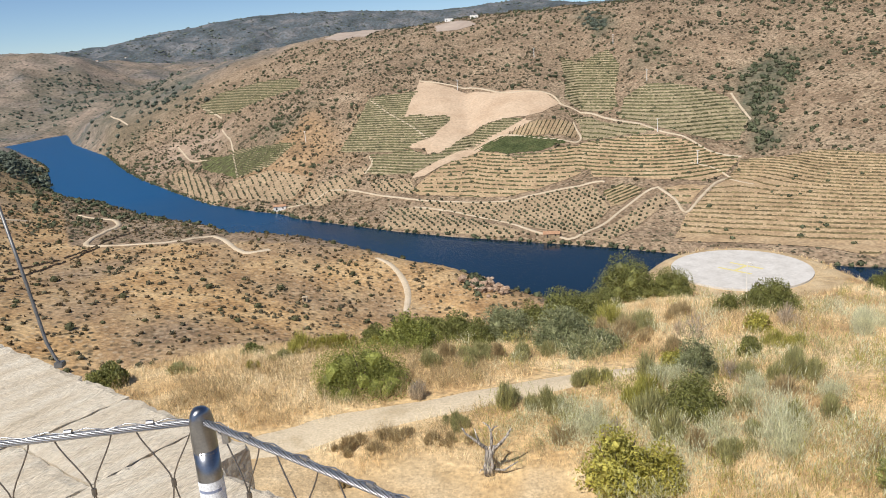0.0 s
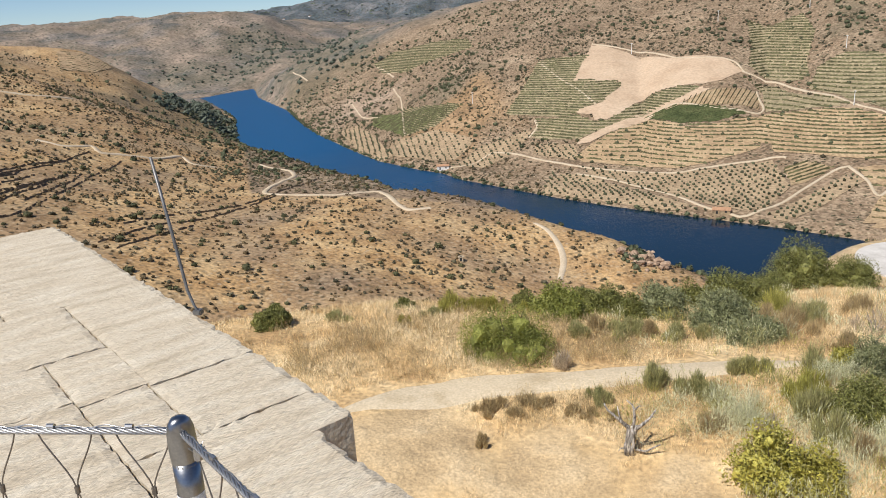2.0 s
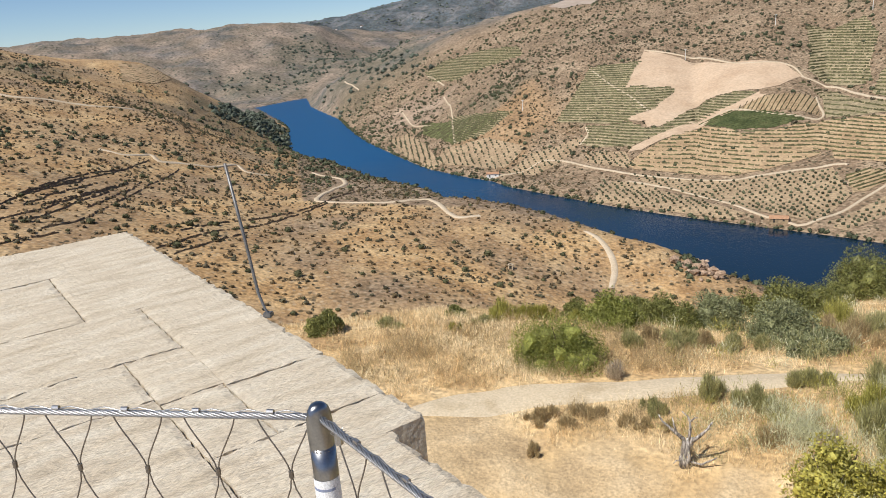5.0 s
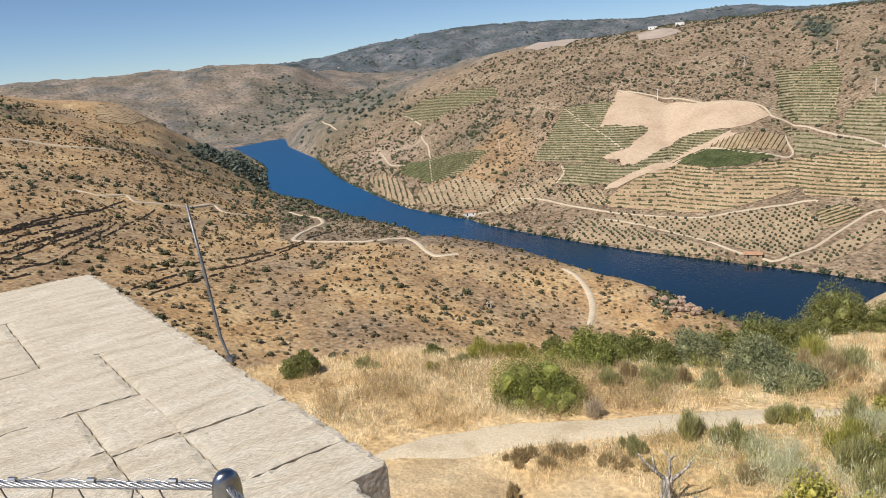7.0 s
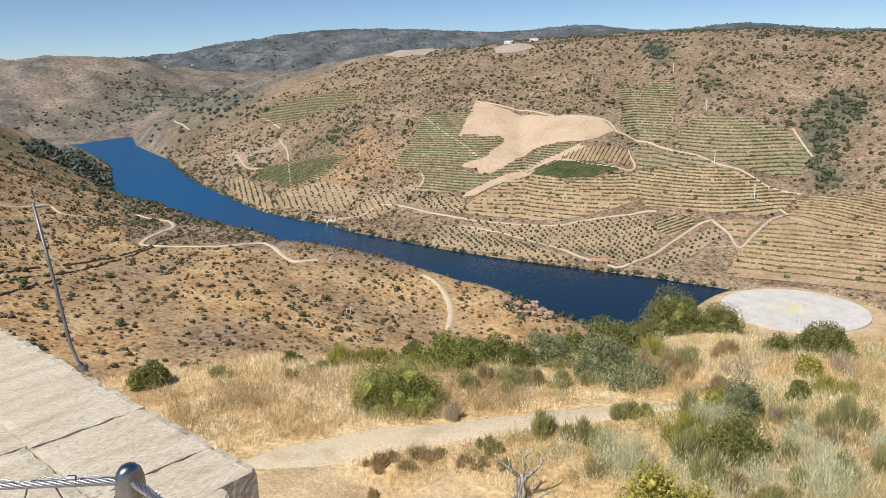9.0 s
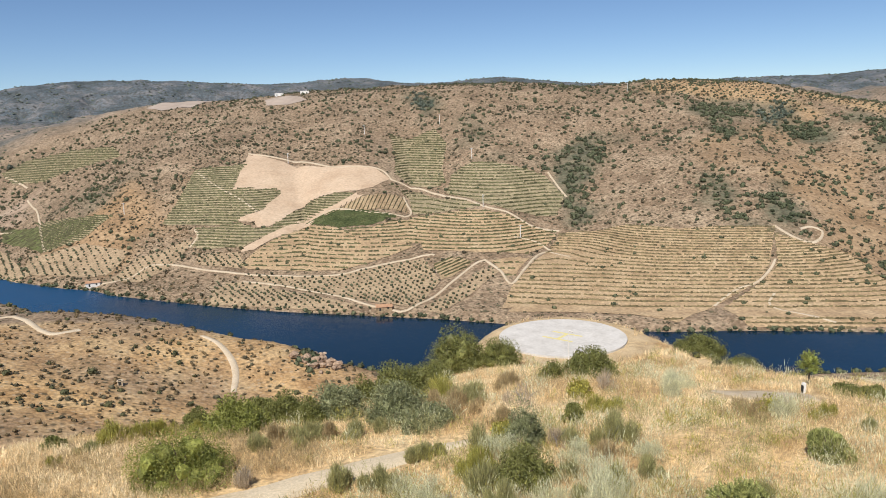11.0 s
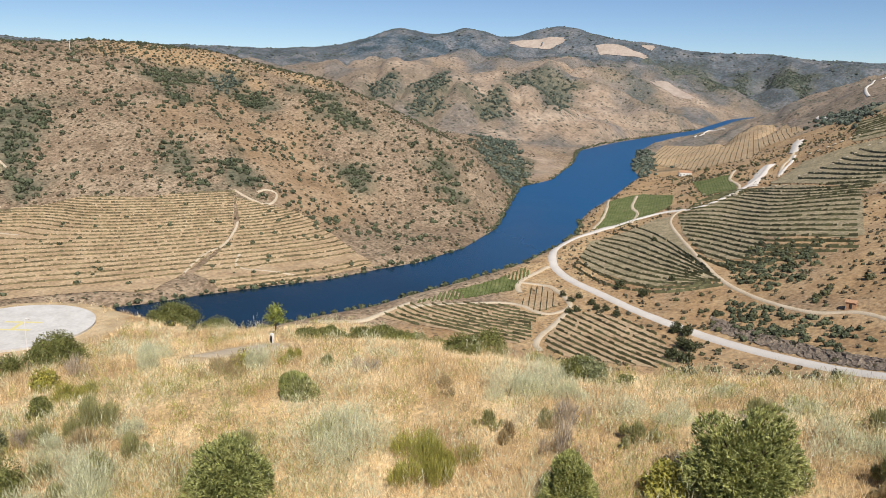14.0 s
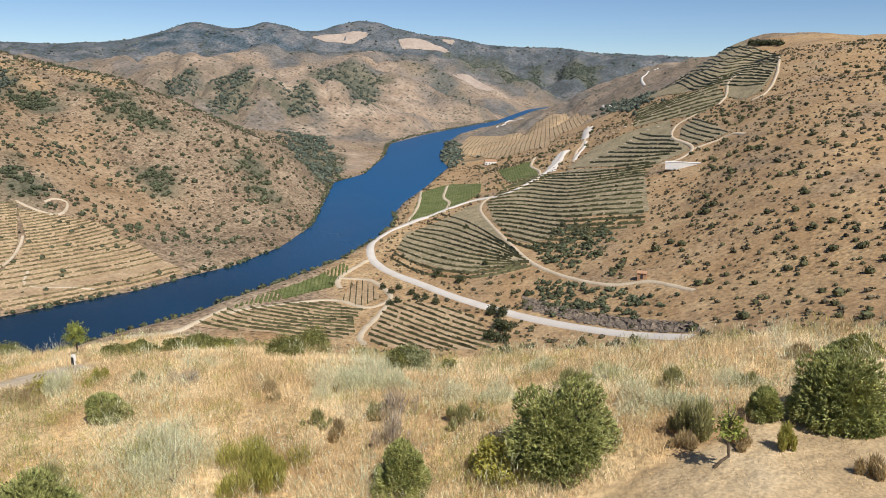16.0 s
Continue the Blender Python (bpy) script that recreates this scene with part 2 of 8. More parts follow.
# lighter and bluer than the nearer leaves: haze put into the colour
HAZED_OAK = shader("hazed_oak_leaves", ((0.07, 0.088, 0.068), (0.13, 0.148, 0.11)), 40, rough=0.8, vary=0.35, island=True, bump=0)
HILL_SCRUB = shader("hill_oak_leaves", ((0.058, 0.062, 0.03), (0.118, 0.115, 0.057)), 20, rough=0.8, vary=0.35, island=True, bump=0)
STONE_WALL = shader("dry_stone", ((0.14, 0.105, 0.068), (0.27, 0.20, 0.13)), 3, fine=(0.4, 0.4), bump=0.6)
TAN_ROCK = shader("tan_rock", ((0.22, 0.145, 0.10), (0.36, 0.255, 0.18), (0.47, 0.35, 0.26)), 4, fine=(0.7, 0.4), bump=1.0, bump_size=1.2)
ROCK = shader("schist_rock", ((0.11, 0.088, 0.07), (0.195, 0.155, 0.12), (0.29, 0.225, 0.165)), 5, fine=(0.7, 0.45), bump=1.0, bump_size=1.2)
CONCRETE = shader("board_marked_concrete", ((0.49, 0.41, 0.30), (0.61, 0.52, 0.395), (0.67, 0.59, 0.465), (0.72, 0.65, 0.53)), 0.5, fine=(0.016, 0.16), bump=1.0, bump_size=0.05, stretch=(1.0, 4.0, 1.0), turn=radians(51.9))
def board_marks(m):
    """Dark drag strokes along the boards and small pits, as formwork leaves them."""
    nt, b = m.node_tree, m.node_tree.nodes["Principled BSDF"]
    add, link = nt.nodes.new, nt.links.new
    colour, co = b.inputs["Base Color"].links[0].from_socket, add("ShaderNodeTexCoord").outputs["Object"]
    for stretch, size, lo, hi, most in (((0.55, 5.0, 1.0), 0.05, 0.58, 0.68, 0.3), ((1.0, 1.6, 1.0), 0.018, 0.66, 0.72, 0.5), ((1.0, 2.5, 1.0), 0.45, 0.56, 0.75, 0.22)):
        mp, n, mr, mx = add("ShaderNodeMapping"), add("ShaderNodeTexNoise"), add("ShaderNodeMapRange"), add("ShaderNodeMix")
        mp.vector_type = "TEXTURE"
        mp.inputs["Scale"].default_value, mp.inputs["Rotation"].default_value = tuple(1 / k for k in stretch), (0, 0, radians(51.9))
        link(co, mp.inputs["Vector"])
        n.inputs["Scale"].default_value, n.inputs["Detail"].default_value = 1 / size, 3
        link(mp.outputs[0], n.inputs["Vector"])
        mr.inputs["From Min"].default_value, mr.inputs["From Max"].default_value, mr.inputs["To Max"].default_value = lo, hi, most
        link(n.outputs["Fac"], mr.inputs["Value"])
        mx.data_type = "RGBA"
        link(mr.outputs[0], mx.inputs["Factor"])
        link(colour, mx.inputs["A"])
        mx.inputs["B"].default_value = (0.30, 0.24, 0.165, 1)
        colour = mx.outputs["Result"]
    link(colour, b.inputs["Base Color"])
    return m


board_marks(CONCRETE)
PAD_CONCRETE = shader("helipad_concrete", ((0.47, 0.44, 0.40), (0.57, 0.54, 0.50), (0.63, 0.60, 0.56)), 2.5, fine=(0.4, 0.07), bump=0.1)
YELLOW_PAINT = shader("faded_yellow_paint", ((0.62, 0.54, 0.22), (0.68, 0.60, 0.30)), 0.8, fine=(0.1, 0.1), bump=0)
WHITE_PAINT = shader("white_paint", ((0.74, 0.73, 0.70), (0.80, 0.79, 0.77)), 1.0, fine=(0.1, 0.05), bump=0)
RENDER_WHITE = shader("lime_render", ((0.76, 0.74, 0.70), (0.82, 0.81, 0.78)), 2.0, fine=(0.2, 0.06), bump=0.1)
TILES = shader("clay_roof", ((0.36, 0.20, 0.12), (0.46, 0.28, 0.17)), 1.5, fine=(0.3, 0.2), bump=0.3)
DARK_OPENING = shader("dark_opening", ((0.03, 0.03, 0.03), (0.05, 0.05, 0.05)), 1, bump=0)
STEEL = shader("brushed_steel", ((0.26, 0.27, 0.29), (0.38, 0.39, 0.41)), 0.05, rough=0.3, metal=1.0, fine=(0.004, 0.08), bump=0.05)
CABLE = shader("wire_rope", ((0.34, 0.34, 0.35), (0.48, 0.48, 0.49)), 0.05, rough=0.35, metal=0.9, fine=(0.003, 0.2), bump=0)
NET_WIRE = shader("net_wire", ((0.16, 0.14, 0.12), (0.26, 0.23, 0.20)), 0.05, rough=0.5, metal=0.7, fine=(0.004, 0.2), bump=0)
ROD_STEEL = shader("dull_rod", ((0.15, 0.15, 0.15), (0.22, 0.22, 0.22)), 0.1, rough=0.5, metal=0.6, bump=0)
STICKER = shader("paper_sticker", ((0.74, 0.76, 0.80), (0.82, 0.83, 0.85)), 0.05, rough=0.6, bump=0)
INK = shader("blue_ink", ((0.20, 0.24, 0.36), (0.28, 0.32, 0.44)), 0.02, rough=0.6, bump=0)
BARK = shader("bark", ((0.10, 0.075, 0.055), (0.18, 0.14, 0.10)), 0.2, fine=(0.03, 0.4), bump=0.6)
DEAD_WOOD = shader("weathered_dead_wood", ((0.03, 0.026, 0.022), (0.32, 0.29, 0.26), (0.74, 0.70, 0.65)), 0.07, fine=(0.03, 0.4), bump=0.8, stretch=(1, 1, 0.25))
STRAW = shader("dry_grass", ((0.50, 0.345, 0.17), (0.70, 0.54, 0.31), (0.86, 0.75, 0.52)), 5, rough=0.8, fine=(0.3, 0.2), bump=0, vary=0.42, island=True)
LEAF = {"shrub": leafy("shrub_leaves", (0.16, 0.182, 0.036), (0.37, 0.375, 0.09)), "oak": leafy("oak_leaves", (0.122, 0.135, 0.036), (0.31, 0.305, 0.092)),
        "grey": leafy("grey_green_leaves", (0.16, 0.175, 0.08), (0.38, 0.39, 0.20)), "juniper": leafy("juniper_needles", (0.17, 0.20, 0.06), (0.54, 0.54, 0.20), 0.4),
        "broom": leafy("broom_stems", (0.25, 0.25, 0.10), (0.50, 0.46, 0.215)), "broom_green": leafy("yellow_broom_stems", (0.270, 0.263, 0.053), (0.513, 0.463, 0.126)),
        "pale": leafy("pale_broom_stems", (0.50, 0.50, 0.30), (0.80, 0.78, 0.55)), "heath": leafy("brown_heath", (0.34, 0.25, 0.13), (0.56, 0.44, 0.235)),
        "gold": leafy("yellowing_leaves", (0.27, 0.255, 0.05), (0.55, 0.49, 0.11)), "twigs": leafy("bare_twigs", (0.378, 0.300, 0.200), (0.648, 0.537, 0.399)),
        "holm": leafy("holm_oak_leaves", (0.05, 0.06, 0.028), (0.125, 0.135, 0.06)), "tree": leafy("young_tree_leaves", (0.176, 0.213, 0.042), (0.378, 0.400, 0.095))}

# ---- landform: spot heights (bearing in degrees, distance, height) joined by a smooth sheet ----
PAD = (39.85, 96.3, -31.85)
FAR_SHORE = [(-29.9, 1412), (-29.2, 1428), (-28.4, 1455), (-27.2, 1500), (-25.7, 1545), (-25.4, 1326), (-23.5, 1089), (-22.4, 898), (-21.2, 799),
             (-19.2, 699), (-16.7, 619), (-14.1, 576), (-12.3, 556), (-11.1, 532), (-8, 500), (-3.7, 464), (0.5, 440), (4, 426), (8.5, 412),
             (13, 401), (17, 391), (22.7, 382), (30.3, 380), (35, 390), (40, 400), (44.4, 411), (47.9, 431), (51.5, 452), (55, 498), (57.2, 563),
             (58.4, 702), (59, 798), (61.3, 867), (62.8, 1050), (63.3, 1254), (65.8, 1455), (68.6, 1680), (71.3, 1958), (73.5, 2627), (75.2, 2950)]
NEAR_SHORE = [(75.6, 2900), (74.1, 2564), (72.5, 2033), (70.6, 1676), (68.6, 1489), (67.5, 1269), (67.1, 1028), (67.8, 938), (66, 763),
              (64.4, 670), (63.6, 612), (63.5, 564), (62, 511), (59.4, 457), (55, 410), (50.6, 378), (47.9, 359), (43.5, 345), (40.9, 336),
              (36, 315), (30, 300), (20, 296), (13, 303), (8, 318), (4.7, 336), (0.5, 358), (-3.8, 380), (-8, 405), (-12.5, 440), (-16.8, 490),
              (-21, 570), (-25, 690), (-27.3, 808), (-27.5, 882), (-27.3, 1027), (-28, 1156), (-29.3, 1396), (-29.6, 1402), (-29.8, 1406)]
SPUR = [(86, 19, -12.6), (96, 19, -12.0), (106, 19, -11.7), (-40, 28, -17.5), (-20, 28, -17.4), (0, 28, -17.5), (20, 29, -16.6), (37, 27, -15.7), (51, 25, -15.2), (65, 24.5, -14.5), (78, 24, -13.1),
        (86, 24, -12.3), (105, 24, -11.4), (-40, 46, -17.5), (-28, 46, -17.8), (-18, 48, -18.6), (-10.8, 49, -19.3), (-4, 50, -20.2), (4, 58, -23.6),
        (10, 72, -27.2), (16, 88, -29.5), (22, 60, -21.4), (22, 72, -25.6), (22, 84, -29.6), (15, 74, -26.8), (28, 80, -28), (22.5, 95, -31.75), (22.5, 104, -31.85), (22.5, 113, -31.95), (28, 103, -31.8), (31, 98, -30.6), (35.6, 88, -29.8)]
SPUR_EDGE = [(40, 80, -27.7), (47.6, 72, -25), (52, 66, -24.4), (57.5, 60, -22.9), (63.6, 55, -21.8), (70.6, 50, -19.7), (77, 47, -17.6),
             (84, 45, -16.1), (90, 44, -14.6), (95, 44, -13.5), (105, 44, -12.4), (-40, 95, -50), (-20, 95, -52), (-4, 92, -50), (4, 100, -55),
             (10, 120, -58), (18, 140, -58), (26, 145, -62), (34, 130, -58), (36, 66, -23.4), (47, 58, -21), (70, 41, -16.9), (44, 110, -52), (54, 95, -48), (64, 85, -44), (75, 78, -40), (90, 75, -34)]
LEFT_HILL = [(-50, 140, -74), (-35, 140, -84), (-20, 140, -88), (-8, 150, -92), (4, 195, -104), (14, 230, -106), (-55, 215, -58), (-45, 215, -66),
             (-35, 215, -75), (-28, 215, -82), (-20, 215, -86), (-12, 225, -92), (-4, 250, -102), (-55, 350, -40), (-45, 350, -52), (-35, 350, -68),
             (-28, 350, -78), (-20, 330, -82), (-12, 300, -88.5), (-4, 295, -98), (-55, 550, -8), (-45, 550, -25), (-35, 550, -52), (-28, 500, -84),
             (-28, 690, -103), (-20, 430, -87), (-25, 590, -91), (-21, 510, -94), (-16.8, 440, -92.5), (-12.5, 395, -91.6)]
LEFT_CREST = [(-8, 365, -92.3), (-3.8, 345, -95.9), (0.5, 330, -98), (4.7, 318, -103), (-29.4, 900, -87), (-31.6, 900, -64), (-34.8, 880, -30),
              (-37.2, 850, -10), (-41, 800, -6), (-46, 760, 13), (-55, 740, 30), (-34.8, 1200, -90), (-41, 1200, -75), (-50, 1200, -50),
              (-46, 2300, 27), (-42.5, 2300, 40), (-35.4, 2300, 40), (-29.6, 2300, 53), (-25.6, 2250, 38), (-23.7, 2200, -4), (-22, 2150, -45),
              (-40, 1900, -40), (-30, 1900, -50)]
ACROSS = [(-25.2, 1480, -98), (-21.5, 1380, -54), (-18, 1320, -20), (-15, 1250, -5), (-10, 1150, 11.5), (-6, 1100, 17.6), (-0.5, 1050, 25),
          (3.3, 1010, 30), (7, 1000, 32), (11, 980, 33), (14.8, 960, 35.5), (21, 950, 31), (24.8, 1000, 26), (28.8, 950, 32), (31, 930, 31.6),
          (35, 900, 26), (38.3, 870, 12), (43, 840, -2), (48, 800, -29), (51.4, 770, -52), (54.8, 750, -71), (57.5, 735, -90),
          (5, 640, -55), (20, 640, -48), (35, 600, -52), (-10, 720, -60)]
BEHIND = [(-15, 1900, -20), (0, 1700, -15), (15, 1600, -10), (30, 1500, -30), (40, 1400, -50), (50, 1200, -90), (40, 1800, 32), (45, 1800, 16),
          (49, 1800, 45), (52.2, 1750, 26), (54.7, 1700, 3), (59, 1600, -35), (63, 1550, -71), (66.3, 1510, -94), (56.4, 2800, 95), (61, 2800, 70),
          (67, 2800, 34), (71, 2800, -20), (74.4, 2850, -92), (50, 2300, -20), (60, 2100, -75), (66, 2100, -85), (55, 2200, -50), (69, 2300, -75), (55, 1150, -85), (59, 1150, -98), (45, 1350, -60), (64, 1900, -90)]
RIGHT_HILL = [(63, 270, -103), (70, 300, -104), (77, 290, -97), (83, 265, -89), (89, 240, -79), (97, 230, -67), (106, 225, -55), (70, 500, -100),
              (70, 800, -102), (70, 1200, -108), (77, 420, -85), (77, 650, -75), (77, 1000, -65), (77, 1400, -61), (76, 2300, -90), (71, 1500, -108), (73, 1650, -99), (74.5, 1650, -84), (75.5, 2000, -98), (72, 1900, -111), (74, 2200, -110), (78.7, 2000, -32),
              (82.2, 1700, 20), (83, 450, -70), (83, 700, -48), (83, 1100, -20), (85.6, 1400, 36), (88.8, 1050, 47), (94, 900, 40), (97, 870, 36)]
RIGHT_CREST = [(106, 850, 33), (89, 400, -57), (89, 600, -27), (89, 800, 6), (97, 380, -42), (97, 550, -12), (106, 380, -30), (106, 550, 0),
               (88, 1500, 10), (97, 1400, -10), (106, 1400, -10), (64, 200, -94), (75, 160, -82), (90, 150, -62)]
MOUNTAINS = [(-48, 60), (-30, 40), (-25, 78), (-22.8, 82), (-20.2, 125), (-16.6, 160), (-13, 195), (-9.5, 205), (-3.6, 190), (0.7, 168), (7.7, 195), (11, 158),
             (17.8, 174), (22.7, 135), (26.8, 118), (34.7, 122), (39.2, 120), (44.4, 143), (48.1, 222), (50.1, 244), (52.2, 224), (54.7, 252), (56.3, 236),
             (61.2, 278), (64.5, 228), (68.5, 184), (70.9, 150), (75.4, 142), (78.2, 120), (81.6, 108), (90, 80), (106, 90)]
BACKLAND = [(a, r, z) for a in (135, 180, 225, 270) for r, z in ((24, -9), (120, -6), (700, 15), (2500, 60), (4300, 90))]
SPOTS = (SPUR + SPUR_EDGE + LEFT_HILL + LEFT_CREST + ACROSS + BEHIND + RIGHT_HILL + RIGHT_CREST + BACKLAND
         + [(a, 4300, z) for a, z in MOUNTAINS] + [(a, 4900, z * 0.3 - 60) for a, z in MOUNTAINS[::3]]
         + [(a, 3300, 10) for a in (-45, -30, -15, 0, 15, 30)] + [(a, 3500, 30) for a in (42, 50, 58, 66, 74, 82)] + [(a, 2900, 0) for a in (84, 92, 100)] + [(a, 7, -16) for a in range(-60, 300, 30)]
         + [(a, r + 6, -111) for a, r in FAR_SHORE[7::2]] + [(a, r - 6, -111) for a, r in NEAR_SHORE[1::3]])


def spread(a, r):
    """Bearing and distance as the plane in which the sheet is smooth; the bearing runs round through the back."""
    return np.stack([(np.asarray(a, float) + 100) % 360 / 12, np.log(np.asarray(r, float)) / 0.25], -1)


def bend(d2):
    return -np.sqrt(d2 + 0.06)


SPOT_AT = spread([s[0] for s in SPOTS], [s[1] for s in SPOTS])
_n = len(SPOTS)
_a = np.zeros((_n + 3, _n + 3))
_a[:_n, :_n] = bend(((SPOT_AT[:, None] - SPOT_AT[None]) ** 2).sum(-1)) - 0.002 * np.eye(_n)
_a[:_n, _n] = 1
_a[:_n, _n + 1:] = SPOT_AT
_a[_n:, :_n] = _a[:_n, _n:].T
SHEET = np.linalg.solve(_a, np.array([s[2] / s[1] for s in SPOTS] + [0, 0, 0]))


def plan(a, r):
    a = np.radians(a)
    return np.stack([np.sin(a) * r, np.cos(a) * r], -1)


RIVER = np.concatenate([plan(*np.array(FAR_SHORE, float).T), plan(*np.array(NEAR_SHORE, float).T)])


def off_edge(p, ring, closed=True):
    """Distance of each point of p from a line, and whether it lies inside the ring that the line closes."""
    best, inside = np.full(len(p), 1e9), np.zeros(len(p), bool)
    ends = np.roll(ring, -1, 0) if closed else ring[1:]
    for s, e in zip(ring, ends):
        d = e - s
        u = np.clip(((p - s) @ d) / (d @ d + 1e-12), 0, 1)
        best = np.minimum(best, np.hypot(*(p - s - u[:, None] * d).T))
        cross = (s[1] > p[:, 1]) != (e[1] > p[:, 1])
        with np.errstate(divide="ignore", invalid="ignore"):
            inside ^= cross & (p[:, 0] < (e[0] - s[0]) * (p[:, 1] - s[1]) / (e[1] - s[1]) + s[0])
    return best, inside


def waves(x, y, size, seed):
    """Soft rolling noise of about unit height."""
    rng, out = np.random.RandomState(seed), 0
    for k in range(7):
        th, ph = rng.uniform(0, 6.283, 2)
        s = size * rng.uniform(0.6, 1.7)
        out = out + np.sin((x * np.cos(th) + y * np.sin(th)) * 6.283 / s + ph + 1.3 * np.sin((x * np.sin(th) - y * np.cos(th)) * 6.283 / (s * 1.9) + ph))
    return out / 3.5


AZ = np.concatenate([np.arange(-52, 104.01, 0.3), np.arange(106, 306, 4.0)])
RAD = np.geomspace(6, 4900, 510)
_aa, _rr = np.meshgrid(AZ, RAD, indexing="ij")
_at = spread(_aa.ravel(), _rr.ravel())
_t = np.empty(len(_at))
for _i in range(0, len(_at), 20000):
    _c = _at[_i:_i + 20000]
    _t[_i:_i + 20000] = bend(((_c[:, None] - SPOT_AT[None]) ** 2).sum(-1)) @ SHEET[:_n] + SHEET[_n] + _c @ SHEET[_n + 1:]
# spurs one behind another beyond the upper river: (bearing, distance, slope of the sight line) along each crest and each dip between
CREST_NEAR = [(52, 1720, 0.018), (53.4, 1700, 0.0153), (56, 1680, -0.0049), (58.9, 1650, -0.0108), (62.3, 1620, -0.0335), (64.3, 1610, -0.0467), (68.5, 1645, -0.068), (77, 1645, -0.08)]
DIP_NEAR = [(52, 1950, -0.012), (57, 1880, -0.022), (60.5, 1850, -0.034), (63.5, 1820, -0.047), (66.5, 1790, -0.06), (70, 1800, -0.064), (77, 1800, -0.066)]
CREST_CONE = [(52, 2200, 0), (57.4, 2150, 0.0028), (59.4, 2130, 0.0178), (60.7, 2120, 0.0282), (62.4, 2080, 0.012), (64.7, 2030, -0.006), (67.4, 1960, -0.0236), (70.2, 1900, -0.04), (73, 1950, -0.052), (77, 1950, -0.055)]
DIP_CONE = [(52, 2450, -0.006), (59, 2400, -0.005), (62, 2350, -0.013), (65, 2300, -0.03), (68, 2230, -0.043), (72, 2150, -0.051), (77, 2150, -0.053)]
CREST_LONG = [(52, 2800, 0.026), (61, 2700, 0.022), (64, 2650, 0.0175), (66.8, 2620, 0.0068), (69.5, 2560, -0.0127), (71.7, 2480, -0.028), (73.5, 2627, -0.037), (77, 2650, -0.042)]
DIP_LONG = [(52, 2950, 0.012), (62, 2900, 0.003), (66, 2880, -0.01), (70, 2830, -0.025), (72.5, 2800, -0.036), (77, 2850, -0.038)]
CREST_BACK = [(52, 3200, 0.034), (60, 3200, 0.03), (67.8, 3150, 0.021), (71, 3150, 0.0086), (74.1, 3100, -0.0129), (75.4, 3100, -0.0256), (77, 3100, -0.031)]
DIP_BACK = [(52, 3600, 0.018), (60, 3600, 0.015), (66, 3600, 0.003), (70, 3600, -0.003), (77, 3600, -0.012)]
SPURS = [CREST_NEAR, DIP_NEAR, CREST_CONE, DIP_CONE, CREST_LONG, DIP_LONG, CREST_BACK, DIP_BACK]
_shore = np.interp(AZ, [a for a, r in FAR_SHORE[25:]], [r for a, r in FAR_SHORE[25:]])
_tt = _t.reshape(_aa.shape)
for _i in np.nonzero((AZ > 51) & (AZ < 77))[0]:
    _k = np.array([[np.interp(AZ[_i], [q[0] for q in l], [q[c] for q in l]) for c in (1, 2)] for l in SPURS])
    _q = np.interp(np.log(RAD), np.log(_k[:, 0]), _k[:, 1])
    _w = min(1, (AZ[_i] - 51) / 3, (77 - AZ[_i]) / 2) * np.clip((RAD - 1300) / 260, 0, 1) * np.clip((4050 - RAD) / 400, 0, 1) * (RAD > _shore[_i])
    _tt[_i] = _tt[_i] * (1 - _w) + _q * _w
XY = plan(_aa.ravel(), _rr.ravel())
_z = _t * _rr.ravel()
_far = np.clip((_rr.ravel() - 60) / 400, 0, 1)
_tilled = np.clip((_aa.ravel() - 61) / 3, 0, 1) * np.clip((92 - _aa.ravel()) / 3, 0, 1) * np.clip((800 - _rr.ravel()) / 100, 0, 1)
_tilled = np.maximum(_tilled * 0.85, 0.6 * np.clip((_aa.ravel() + 10) / 4, 0, 1) * np.clip((58 - _aa.ravel()) / 4, 0, 1) * np.clip((720 - _rr.ravel()) / 60, 0, 1))
_far *= 1 - _tilled
_z += _far * (waves(*XY.T, 150, 3) * 2.2 + np.abs(waves(*XY.T, 90, 9)) * -2.0 + 0.4) * np.clip(_rr.ravel() / 900, 0.3, 1.6)
_z += waves(*XY.T, 9, 5) * 0.13 * np.clip(_rr.ravel() / 40, 0.5, 2) * (1 - _tilled)
_a, _r = _aa.ravel(), _rr.ravel()


_d, _in = off_edge(XY, RIVER)


def folds(seed, wide, deep, a0, a1, r0, r1, soft):
    """Gullies that run down a slope, fading out at the foot and the crest."""
    n = np.abs(waves(_a * 8 + 5 * waves(*XY.T, 260, seed + 1), _r * 0.09, wide * 8, seed))
    fade = np.clip((_r - r0) / soft, 0, 1) * np.clip((r1 - _r) / soft, 0, 1) * np.clip((_a - a0) / 3, 0, 1) * np.clip((a1 - _a) / 3, 0, 1)
    fade = fade * np.clip((_d - 10) / 160, 0, 1) * np.where(_in, 0, 1)
    return deep * fade * (0.35 - (1 - np.minimum(n, 1)) ** 2)


